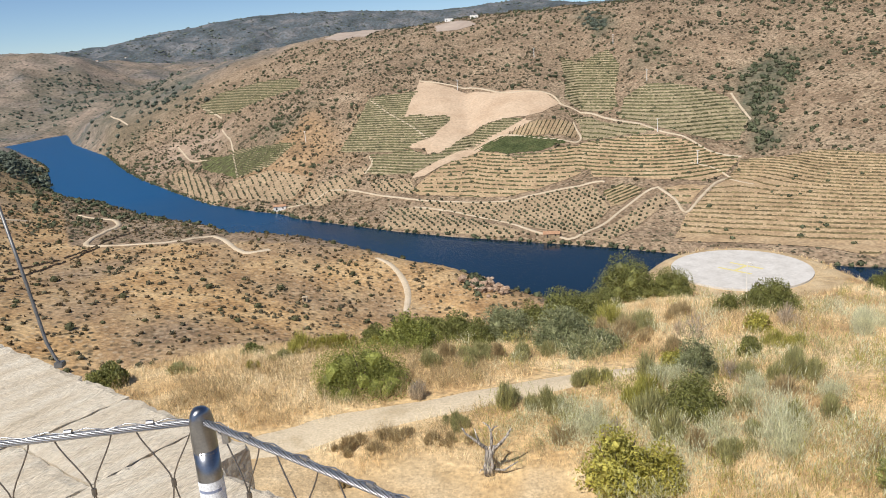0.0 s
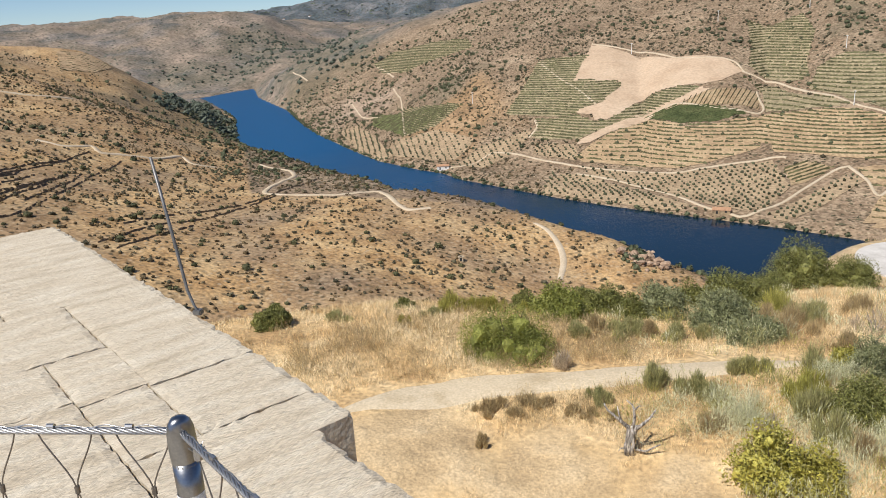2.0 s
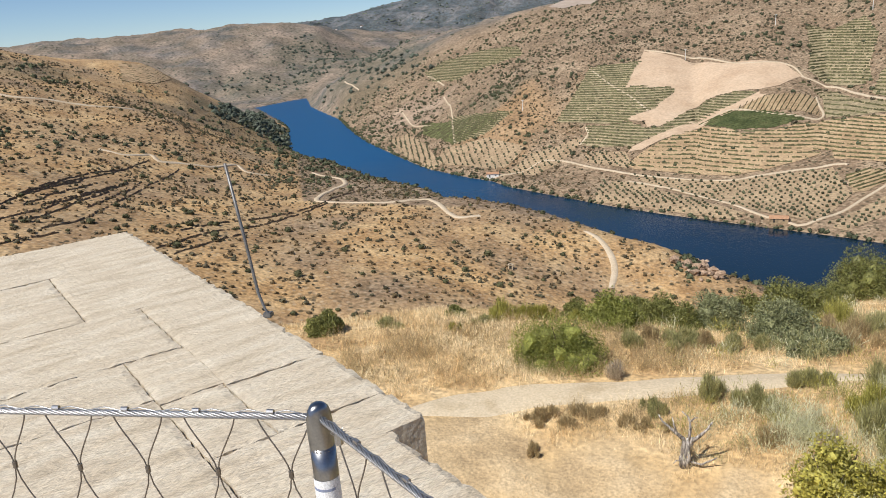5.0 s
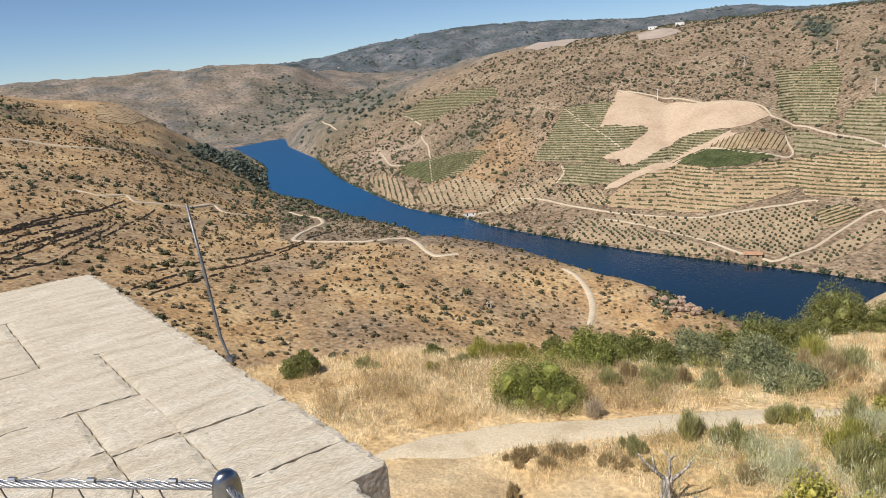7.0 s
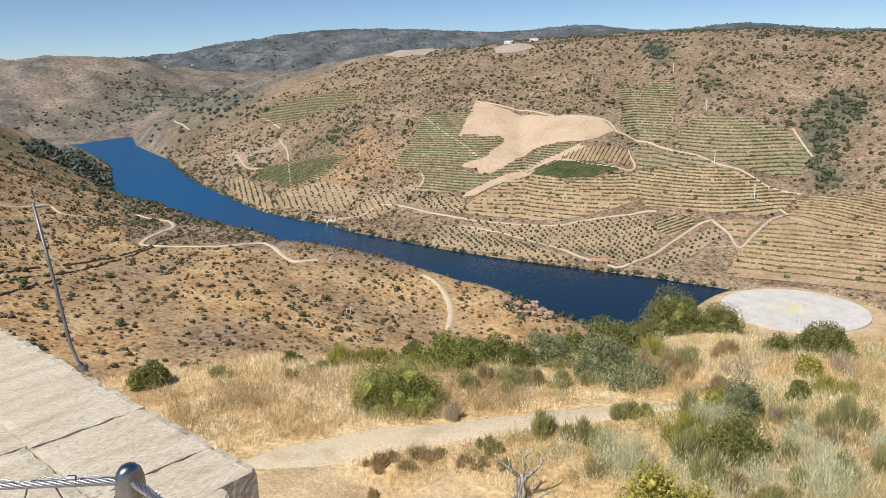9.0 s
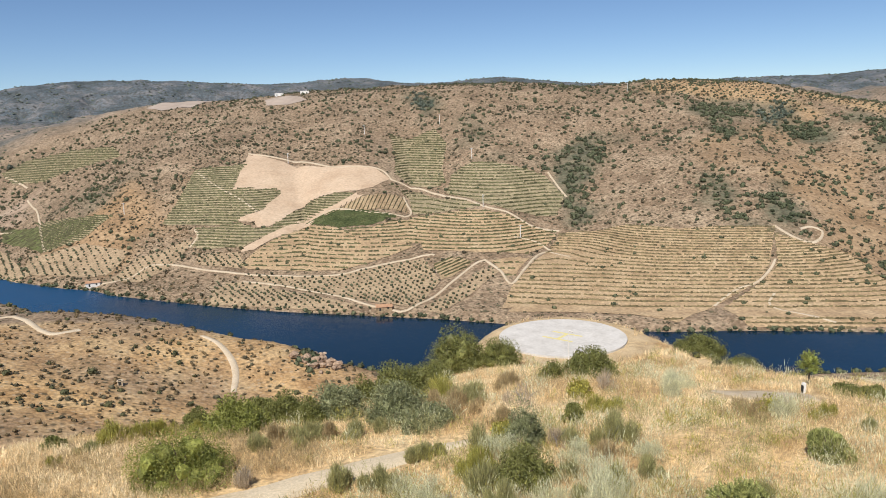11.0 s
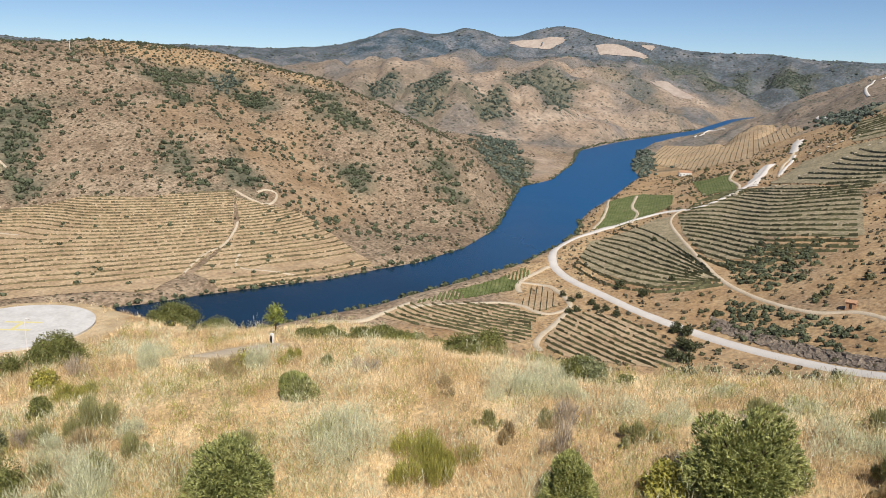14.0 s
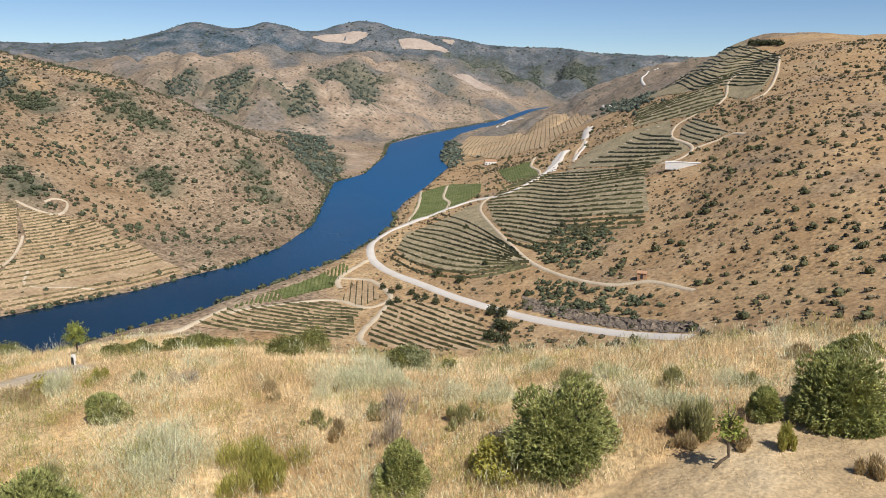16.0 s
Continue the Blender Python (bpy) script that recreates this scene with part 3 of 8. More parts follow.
_z += folds(11, 30, 11, -26, 59, 430, 1000, 190) + folds(18, 11, 4, -26, 59, 470, 1000, 190)
_z += folds(13, 9, 34, -14, 46, 1180, 3000, 250) + folds(17, 7, 22, 42, 80, 1180, 3000, 250) + folds(14, 6, 9, -48, 86, 1150, 4200, 250) + folds(19, 3, 4, -48, 90, 1150, 4200, 250)
_z += folds(23, 6, 42, -48, 104, 2900, 4120, 420) + folds(29, 2.5, 16, -48, 104, 2900, 4120, 420)
_z += folds(15, 24, 5, 72, 106, 330, 860, 120) + folds(16, 26, 4, -55, -8, 210, 760, 120)
for _line, _deep, _wide in (([(470, 690), (440, 470), (402, 372)], 15, 45), ([(250, 640), (215, 545), (196, 480)], 10, 32), ([(130, 760), (150, 600)], 9, 38)):
    _z -= _deep * np.exp(-(off_edge(XY, np.array(_line, float), False)[0] / _wide) ** 2)
_bank = WATER + np.minimum(0.35 * _d, 0.25 * _d + 1.2)
_s = np.clip(_d / 26, 0, 1) ** 1.5
_land = _bank * (1 - _s) + np.maximum(_z, WATER + 1.5) * _s
_z = np.where(_rr.ravel() < 170, _z, np.where(_in, WATER - np.minimum(0.3 * _d, 6), np.maximum(_land, WATER + np.minimum(0.2 * _d, 2))))
_pad = np.hypot(XY[:, 0] - PAD[0], XY[:, 1] - PAD[1])
_s = np.clip((_pad - 10.5) / 9, 0, 1)
_z = np.where(_rr.ravel() < 170, _z * _s + (PAD[2] - 0.25) * (1 - _s), _z)
GRID = _z.reshape(_aa.shape)
_turn = np.concatenate([AZ, [AZ[0] + 360]])


def ground(x, y):
    """The sheet's height at plan points."""
    a = (np.degrees(np.arctan2(x, y)) - AZ[0]) % 360 + AZ[0]
    i = np.clip(np.searchsorted(_turn, a, side="right") - 1, 0, len(AZ) - 1)
    u = (a - _turn[i]) / (_turn[i + 1] - _turn[i])
    q = np.clip(np.log(np.hypot(x, y) / RAD[0]) / math.log(RAD[1] / RAD[0]), 0, len(RAD) - 1.001)
    j = q.astype(int)
    v = (np.exp((q - j) * math.log(RAD[1] / RAD[0])) - 1) / (RAD[1] / RAD[0] - 1)
    k = (i + 1) % len(AZ)
    return (GRID[i, j] * (1 - u) + GRID[k, j] * u) * (1 - v) + (GRID[i, j + 1] * (1 - u) + GRID[k, j + 1] * u) * v


# ---- what lies on the land, in plan ----
AREA_PLOUGHED = [(-11.2, 751), (19.5, 725.2), (52.9, 686), (98.5, 665), (107, 642.3), (89, 622), (75.2, 618.4), (60.7, 622.4), (37.4, 624.8), (25, 614.1), (10.6, 590.1), (1.8, 582.2), (-6.6, 582.8), (-8.6, 591.8), (-19.2, 597.3), (-21.3, 603.6), (-8.2, 608), (-0.7, 613.4), (0.9, 621.1), (13.1, 644.2), (15, 654.2), (-2.8, 653.7), (-16.7, 660.5), (-25.1, 661.5), (-19, 701.1)]
AREA_STRIP = [(106.5, 639.9), (77.1, 605.5), (53, 588.3), (38.1, 581.6), (3, 559.7), (-9.4, 546.8), (-19.3, 547.6), (-17.3, 553.5), (12.1, 578.2), (32.7, 596.7), (53.4, 599.9), (74.6, 614.2)]
VINES_FAR_A = [(-58.6, 712.7), (-11.4, 722.6), (-19, 701.1), (-25.1, 661.5), (-16.7, 660.5), (15, 654.2), (13.1, 644.2), (0.9, 621.1), (-0.7, 613.4), (-19.2, 602.5), (-21.3, 594.4), (-73.8, 620.4), (-79.2, 624.6), (-71.2, 648.5), (-64.2, 683)]
VINES_FAR_B = [(-53.6, 605.7), (-19.2, 593.9), (-6.7, 580), (8.1, 583.3), (12, 576), (-17.3, 555.6), (-31.5, 563.1), (-56.4, 577.3), (-50.7, 587.4)]
VINES_FAR_C = [(74.8, 615.4), (53.4, 599.9), (12.1, 578.8), (3.9, 581.7), (25, 612.9), (37.3, 623.6), (60.5, 621.2)]
VINES_FAR_D = [(31.4, 579.7), (52.7, 556.1), (65.9, 530.3), (103.2, 511.3), (84.6, 498.6), (63.7, 489.1), (44.6, 487.4), (-13.6, 516.9), (-19.2, 527.3), (-9.4, 543.1), (3, 558)]
VINES_DENSE = [(30.3, 583.7), (52.3, 590.1), (97.5, 566.7), (106.7, 569), (77.8, 553.1), (52.8, 557.2)]
VINES_NET = [(54.5, 593.4), (73.3, 604.8), (95.8, 606.5), (112.6, 609.6), (109.3, 577.1), (73.1, 578.8)]
VINES_GOLD = [(52.5, 554), (77.2, 549.4), (109.9, 562.7), (157.1, 537.7), (174.9, 524.8), (186.7, 509), (204, 497.8), (183.6, 478.6), (167, 466.6), (137.9, 474.5), (103.8, 495.5), (105, 509.9), (65.9, 530.3)]
VINES_UPPER = [(117.2, 611.2), (105.3, 633.1), (127, 621), (159.3, 545), (157.7, 539.8), (111.7, 566.9)]
VINES_DARK = [(159.4, 630.1), (175.9, 634.2), (193.5, 624.4), (222.4, 604.7), (231.2, 594.8), (230.4, 552.7), (212.4, 523.7), (197.3, 525.5), (177.9, 533.5), (161, 550.8), (146.3, 599.3)]
VINES_TOP = [(131.1, 774.9), (172.3, 745.4), (171.5, 696.3), (155.6, 651.3), (150.8, 616.9), (131.7, 630.7), (114.4, 655.9), (123, 700.9)]
VINES_WEDGE = [(117, 476.7), (130.4, 462.5), (111.2, 447.4), (104.1, 445.5), (104.7, 469)]
VINES_TRIO = [(141.3, 460.3), (169.3, 462.2), (143.2, 426.2)]
VINES_WIDE_A = [(204.7, 497.5), (241.7, 476.5), (267.8, 446.4), (322.6, 421.4), (290.9, 382.5), (271.8, 367.4), (231.9, 349), (201.3, 333.4), (185.2, 351.1), (153.7, 367.7), (121.5, 382), (139.8, 416.5), (179.2, 465.1)]
VINES_LEFT_GREEN = [(-240.5, 776.6), (-196, 728.9), (-157.4, 684.2), (-128.1, 658.6), (-151.7, 652.9), (-174.1, 646), (-226.7, 727.6)]
VINES_WIDE_B = [(317.7, 414.9), (328.2, 400.9), (347.9, 381.9), (342.2, 345.3), (322.2, 292.3), (294, 295.7), (263.9, 304.3), (232.6, 319.4), (235.3, 345.2), (278.1, 368.8), (298.3, 384.5)]
VINES_RIGHT_RIVER_GREEN = [(274.8, 223.6), (301.4, 221.9), (340.5, 216.6), (373.7, 218.8), (367.4, 210.7), (346.6, 205.9), (331.6, 200.6), (301.2, 211.7), (281.8, 220.9)]
VINES_RIGHT_LOW = [(249.4, 223.6), (271.6, 222.7), (295.7, 207.9), (305.1, 188), (300.5, 166.5), (280, 161), (264.9, 149.6), (253.3, 151.1), (250.9, 160.4), (254.3, 185.2), (253.6, 202.5)]
VINES_RIGHT_UPRIGHT = [(310.1, 183.8), (346.8, 197.2), (344.3, 184.4), (318.9, 165.8), (304.9, 168.9)]
VINES_RIGHT_LOW_B = [(265.6, 144), (311.2, 156.9), (313.7, 140), (301.4, 112.4), (278, 94.1), (256.2, 86.5), (246.4, 121.8), (252, 134.7)]
VINES_RIGHT_FAN = [(422.5, 208), (468.9, 222.8), (525.8, 211.6), (565.9, 204.3), (518.6, 184.7), (408.8, 129.5), (370.1, 107), (359.1, 134.4), (366.6, 150.3), (391.1, 185.8)]
VINES_RIGHT_BELT = [(547.6, 191), (577.9, 183.4), (639.6, 152.6), (533.7, 71.6), (420.3, 51.7), (453.5, 106.7), (431.5, 104.7), (392.7, 104.2), (412.8, 126.6), (484.9, 164.7)]
VINES_RIGHT_MEADOW = [(643.2, 289.8), (697.3, 281.1), (657.3, 234.9), (597.3, 215.7), (546.3, 224.7), (506.2, 238.7)]
VINES_RIGHT_MEADOW_B = [(736.7, 246.8), (732.6, 209.8), (641.9, 176.7), (630.2, 200.4)]
VINES_RIGHT_SLOPE_A = [(649.1, 153.9), (733.4, 148.2), (749.1, 114), (737.7, 77.8), (630.5, 65.3), (556.9, 44), (543.3, 62.5), (538.9, 72.4)]
VINES_RIGHT_SLOPE_B = [(759.4, 114.7), (861.3, 126.6), (797.8, 43), (745.4, 32.8), (711.9, 50.3), (740.6, 77.1)]
VINES_RIGHT_CROWN = [(895.3, 124.6), (1165.8, 118), (1320.6, 83.8), (981, 20.7), (868, -10.7), (762.8, -6.5), (696.6, 9.5), (745.5, 29.5), (793.5, 37.7)]
VINES_RIGHT_NOOK = [(679.9, 62.3), (709.6, 53.8), (575.7, 20.5), (567.4, 42), (614.3, 57.3)]
VINES_RIGHT_FAR_LOW = [(1091.4, 429.6), (1310, 495.8), (1389.7, 379.1), (1414.9, 342.8), (1108.9, 226.7), (850, 224), (857, 287.6), (995.9, 383.3)]
VINES_LEFT_PLOT = [(-505.3, 644.8), (-496.7, 676.4), (-470.7, 673.4), (-460, 634.4), (-469.9, 598.9)]
VINES_LEFT_STRIPE = [(-207.2, 758.8), (-150.9, 680.5), (-121.1, 661.3), (-143.4, 642.3), (-172.9, 645.7)]
VINES_LEFT_BENCH = [(-304.5, 1006.7), (-279.1, 1022.5), (-224.2, 999.9), (-164.8, 944.5), (-148.7, 890.8), (-194.4, 900.8), (-232.6, 908.4), (-275.6, 945.7)]
OLIVES_SHORE = [(-33.9, 509), (-10.1, 493.1), (53.5, 420.9), (65.1, 411.1), (25, 430.2), (-37.5, 470.3)]
OLIVES_MID = [(-17.3, 510.9), (43.6, 479), (58.6, 480.2), (101.1, 483.7), (103, 443.9), (79.4, 408.6), (56.3, 428.5), (-6.5, 493.2)]
OLIVES_EAST = [(136.6, 455), (140, 442), (92.7, 395.2), (80.9, 404.6)]
OLIVES_WEST = [(-95.4, 584.1), (-71.3, 586.4), (-53.1, 592.9), (-58.2, 574.3), (-68.6, 553.8), (-86.7, 543.7), (-114.1, 554)]
OLIVES_FARWEST = [(-183.7, 642), (-139.7, 634.1), (-101.1, 597.8), (-115.8, 563.8), (-177.9, 603.3)]
OLIVES_SPURFOOT = [(-49.7, 565.6), (-21.3, 549.1), (-13.6, 516.9), (-50.9, 550.3)]
OLIVES_BANK = [(-271.5, 749.8), (-250.2, 750.7), (-214.9, 689.3), (-173.3, 600.2), (-182.5, 586.2), (-219.4, 647.2)]
WOODS_E = [(390.8, 108.4), (428.1, 100.5), (415.7, 72.1), (363.8, 67.7), (347.8, 80.5), (365, 96.5)]
WOODS_F = [(337.7, 91.6), (327.8, 62.7), (288.4, 26.6), (285, 42.8), (308.8, 80.8)]
WOODS_G = [(1242.3, 236.5), (1119.6, 150.1), (844.8, 106.7), (918.3, 161.1)]
WOODS_H = [(-363.4, 341.8), (-327.5, 364.9), (-277.3, 387.3), (-261.8, 363.8), (-292.2, 322.3), (-298.9, 276.2)]
WOODS_I = [(8.6, 369.2), (17.4, 360.4), (16.6, 296.5), (9.1, 293.9)]
TRACKS_FAR_A = [(-125.1, 553.3), (-106.1, 550.1), (-85.5, 566.4), (-75.3, 562.8), (-56.6, 548.7), (-13.6, 509), (19, 491.4), (43.9, 481.3), (62.8, 483), (102, 487.4), (109, 484)]
TRACKS_FAR_B = [(-17.3, 499.1), (7.5, 480.5), (39.9, 446.1), (54.1, 424.6), (65.5, 413.1), (74.2, 407.5), (94.5, 423.4), (109.1, 439.3), (129.5, 459.4), (138.3, 463.1)]
TRACKS_FAR_C = [(107, 642.3), (129, 630), (147.3, 584.5), (161.2, 543.9), (176.3, 528.9), (187.3, 510.4), (204.8, 499.7)]
TRACKS_FAR_D = [(137.9, 461.8), (141.6, 443.4), (141.8, 422.1), (157.9, 441.7), (182.9, 471.5), (193.8, 453.6)]
TRACKS_FAR_E = [(-11.2, 751), (29.9, 724.9), (67, 674.8), (100.9, 664.6), (109.1, 640.7)]
TRACKS_FAR_G = [(235.7, 599.6), (233.8, 576.1), (231.3, 549.1)]
TRACKS_FAR_H = [(231.9, 349), (253.7, 362.3), (271.8, 367.4), (289.8, 379.3), (298.1, 387)]
TRACKS_FAR_I = [(323.5, 422.7), (325, 410.6), (330.2, 398.6), (340.2, 400.7), (350.2, 410.4), (346.1, 415.9), (336.4, 414.5)]
TRACKS_FAR_J = [(-58.4, 709.9), (-30.8, 661.2), (-6, 609.8)]
TRACKS_FAR_K = [(31.5, 582), (52.6, 592.4), (81, 572.6), (109.2, 570.2), (112.6, 609.6)]
TRACKS_FAR_L = [(168.4, 493.7), (182.7, 487), (187.9, 473.8)]
TRACKS_FAR_M = [(-56.4, 577.3), (-50.9, 592), (-53.5, 603.4)]
TRACKS_FAR_N = [(-196, 728.9), (-172.6, 645)]
TRACKS_FAR_O = [(271.4, 351.9), (259.5, 336.8), (273.6, 307.2)]
TRACKS_RIGHT_A = [(576.2, 188.6), (565.6, 198.3), (530.3, 190.3), (465.9, 158.9), (408.6, 128.7), (367.4, 103.1), (340.2, 78.6), (321.2, 54), (316.2, 36.7), (297, 17.3)]
TRACKS_RIGHT_B = [(386.1, 209.6), (357, 208.4), (340.1, 203.2), (329.4, 194.8)]
TRACKS_RIGHT_C = [(347.6, 206.5), (349.8, 190.1), (334.9, 172), (317.3, 159.9), (302.3, 164.4), (310.2, 187.8), (298, 202.9), (280.1, 216.4), (268.1, 220)]
TRACKS_RIGHT_D = [(273.4, 224.2), (249.9, 224), (237.8, 225.8), (223.6, 236.9)]
TRACKS_RIGHT_E = [(313, 157.8), (264.7, 146.8), (248.4, 136.6)]
TRACKS_RIGHT_G = [(659.1, 298.1), (568.8, 259.8), (508.3, 240.6)]
TRACKS_RIGHT_H = [(679, 278.5), (605.9, 252.1), (578.1, 235.3), (539.2, 224.2)]
TRACKS_RIGHT_I = [(720.6, 54.8), (698.6, 69.8), (627.5, 64.1), (562.3, 43.4), (538.2, 50.1), (540.8, 61.4)]
TRACKS_RIGHT_J = [(818.1, 23), (796, 32.9), (754.8, 32.5), (726.6, 37.6)]
TRACKS_RIGHT_K = [(849.8, -10), (765.7, -8.7), (700.7, -0.9), (691.9, 9.4)]
TRACKS_RIGHT_L = [(557.5, 43), (565.8, 20), (548.4, 8.8)]
TRACKS_RIGHT_M = [(760.3, 213.7), (709, 202.9), (657.2, 180), (607.9, 168.5)]
TRACKS_RIGHT_N = [(881.1, 186), (788.2, 168.1), (730.8, 164), (679.9, 155.2)]
TRACKS_LEFT_A = [(-414.4, 397), (-397.4, 404), (-385.9, 420.2), (-366.7, 439.2), (-359.3, 464.5)]
TRACKS_LEFT_B = [(-292.5, 343.7), (-278.3, 348), (-276.6, 364.9), (-266.7, 358.1), (-260.4, 369.6), (-251.1, 386), (-254.9, 417.2), (-239.6, 403.7), (-231.1, 415.5)]
TRACKS_LEFT_C = [(-227.3, 467.7), (-202.8, 454.3), (-182, 416.8), (-177.9, 388.8), (-171.5, 353.7), (-163.1, 347.8), (-132.7, 349.5), (-115.7, 362.4), (-108.1, 357.2), (-94.8, 335), (-87.5, 327.7), (-79.1, 332.2)]
TRACKS_LEFT_D = [(-30.3, 330.7), (-24.3, 322.6), (-18.7, 309.2), (-15.8, 296.2), (-16.2, 278.9)]
TRACKS_FAR_P = [(-297.4, 876.1), (-277.2, 834.2), (-254.1, 778.9), (-223.5, 749.6)]
TRACKS_FAR_Q = [(-480.9, 1144.7), (-445.9, 1091), (-416, 1039.7)]
TRACKS_FAR_R = [(-295.1, 987.5), (-272, 947.7), (-253.4, 916.1)]
TRACKS_FAR_S = [(-242.3, 870.9), (-215.1, 797.1), (-194.7, 727)]
ROAD_MAIN = [(247.1, 13.9), (260.9, 32.8), (282.4, 64.2), (301.6, 93.9), (324.2, 129.8), (344.2, 157), (359, 177.4), (376.2, 196.2), (399.9, 214.8), (435.7, 232.2), (468.6, 238.3), (495.3, 235.4), (531.7, 233.1), (571.3, 215.1), (577.9, 183.4), (638.5, 172.2), (691.6, 173.4), (750.4, 180)]
WALLS_A = [(-207.3, 207.7), (-207.1, 230), (-224.9, 279.9), (-253.9, 356.9)]
WALLS_B = [(-242.3, 235.4), (-249.4, 264.6), (-254.6, 295.6), (-264.9, 334)]
WALLS_C = [(-168.2, 215.7), (-167.5, 250.3), (-162.7, 276.8), (-160.8, 342.8)]
WALLS_D = [(-223.8, 205.1), (-223, 225.3), (-230.9, 259.2), (-239.7, 295.9)]
WALLS_E = [(-160.6, 214.2), (-160, 238), (-158.8, 260.7)]
WALLS_F = [(-203.6, 179.9), (-202.7, 192.6), (-200.1, 207.3)]
WALLS_G = [(-226.7, 229.5), (-231.8, 257), (-238.5, 286.5)]
WALLS_H = [(-235.7, 217.5), (-242.4, 244.2), (-249.9, 275.2)]
HOUSE_FAR = [(62.3, 414)]
HOUSE_RUIN = [(-119, 550.2)]
HOUSE_WHITE = [(514.2, 44.6)]
HOUSE_FARM = [(825.3, 285)]
HOUSE_HUT = [(322.2, 40.9)]
HOUSE_SHED = [(-54.4, 275.1)]
ROCK_CUT = [(305.1, 87.3), (290.1, 66.1), (274.4, 45.1), (261.6, 27.2), (249.2, 9.8)]
ROCK_TIP = [(12.8, 360.9), (17.5, 354.5), (21.9, 345.5), (22.6, 303.6), (17.1, 298.2), (12.7, 303.6)]
YARD_A = [(643.2, 167), (684.4, 173.8), (723.6, 178.7), (750.6, 179)]
YARD_B = [(784.9, 168.9), (834.5, 177.2), (869.6, 182)]
YARD_C = [(687.9, 156.5), (719.3, 159.7), (739.1, 159.9), (772.5, 164)]
YARD_D = [(1685.3, 213.8), (1375.4, 191.4), (1306.9, 190.3), (1253.4, 176.7)]
YARD_E = [(1262.3, 243.3), (1116.5, 198.2), (871.5, 138.6)]
YARD_F = [(1448.7, 489.9), (1597, 524.4), (1732, 556.7), (1718.4, 512)]
PYLONS = [(178.8, 752.2), (103, 761.8), (24.5, 721.6), (160.5, 541.8), (172.5, 492.2), (-112.6, 658.8), (180.3, 640.2), (386.1, 751.5)]
TRACK_UP = [(28.2, 42.4), (30.4, 40.6), (33.0, 41.2), (35.8, 42.6)]
DEAD_TREE = (1.2, 27.7)
SAPLING = (23.2, 0.3)
YOUNG_TREE = (42.8, 50.7)
STAKE = (36.1, 43.2)
LOW_BEARING, LOW_B_BEARING = -178, -149
SLOPE_BEARING = -161
WOODS_A = [(260, 639), (288, 653), (312, 642), (287, 605), (265, 578), (243, 543), (235, 512), (222, 512), (232, 564), (237, 599)]
WOODS_B = [(337.2, 461.9), (350.2, 464.9), (353.7, 449.5), (345.6, 422.4), (332.9, 411.1), (330.5, 426.3), (331.0, 442.0)]
WOODS_C = [(411, 661), (473, 703), (483, 675), (443, 646), (391, 572), (393, 593), (406, 631)]
WOODS_D = [(195, 742), (214, 756), (211, 713), (218, 687), (204, 631), (197, 650), (194, 692)]
WOODS_J = [(174, 890), (192, 890), (190, 819), (177, 811), (178, 862)]
WOODS_K = [(480, 664), (502, 654), (495, 630), (470, 624)]
WOODS_L = [(474, 613), (485, 603), (480, 575), (462, 579)]
WOODS_M = [(326.8, 506.6), (328.5, 492.9), (320.1, 465.2), (307.7, 430.9), (307.9, 447.4), (317.3, 478.5)]
WOODS_N = [(524, 570), (534, 550), (524, 514), (532, 488), (507, 468), (498, 494), (502, 534)]
WOODS_O = [(450.3, 441.2), (464.2, 428.5), (451.9, 411.4), (435.5, 414.3), (439.5, 429.8)]
WOODS_P = [(549.1, 425.0), (542.8, 405.6), (519.5, 377.6), (490.1, 349.0), (493.1, 367.0), (516.9, 396.9)]
WOODS_Q = [(484, 608), (491, 596), (477, 568), (467, 575)]
WOODS_R = [(-477, 1199), (-447, 1245), (-349, 1126), (-292, 1013), (-335, 1019), (-398, 1074)]
WOODS_S = [(-179, 757), (-154, 766), (-120, 723), (-126, 695), (-148, 696)]
FARWOOD_A = [(1145, 1054), (1211, 1047), (1121, 963), (1087, 976)]
FARWOOD_B = [(1203, 994), (1239, 929), (1088, 825), (1052, 838), (1055, 876), (1141, 914)]
FARWOOD_C = [(1188, 830), (1249, 808), (1192, 743), (1125, 758)]
FARWOOD_D = [(1815, 1158), (1788, 1050), (1815, 929), (1730, 902), (1273, 688), (1312, 748), (1304, 791)]
FARWOOD_E = [(2354, 1137), (2809, 1217), (2337, 947), (2136, 753), (1746, 662), (2251, 951)]
FARWOOD_F = [(2962, 1004), (3725, 1042), (3257, 908), (2909, 933)]
FARWOOD_G = [(3671, 942), (3588, 734), (3276, 678), (3372, 812)]
FARWOOD_H = [(979, 669), (999, 634), (780, 459), (653, 406), (729, 490)]
FARWOOD_I = [(-941, 1986), (-886, 1979), (-794, 2031), (-751, 2100), (-450, 1170), (-739, 1735)]
LEFTWOOD = [(-436, 606), (-428, 655), (-400, 699), (-380, 728), (-255, 477), (-360, 603), (-395, 592), (-401, 562)]
LEFTWOOD_B = [(-514, 498), (-509, 538), (-474, 541), (-434, 480), (-464, 477), (-490, 473)]
RED_A = [(-177, 610), (-150, 675), (-109, 686), (-85, 699), (-78, 644), (-95, 598), (-132, 583)]
RED_B = [(380, 565), (465, 601), (461, 513), (458, 452), (419, 377), (361, 388), (356, 425), (353, 470)]
GOLD_TOP = [(395, 754), (467, 803), (503, 784), (528, 737), (526, 678), (504, 610), (500, 667), (484, 708), (455, 733), (409, 716)]
GOLD_TOP_B = [(539, 692), (578, 678), (578, 578), (550, 562), (535, 624)]
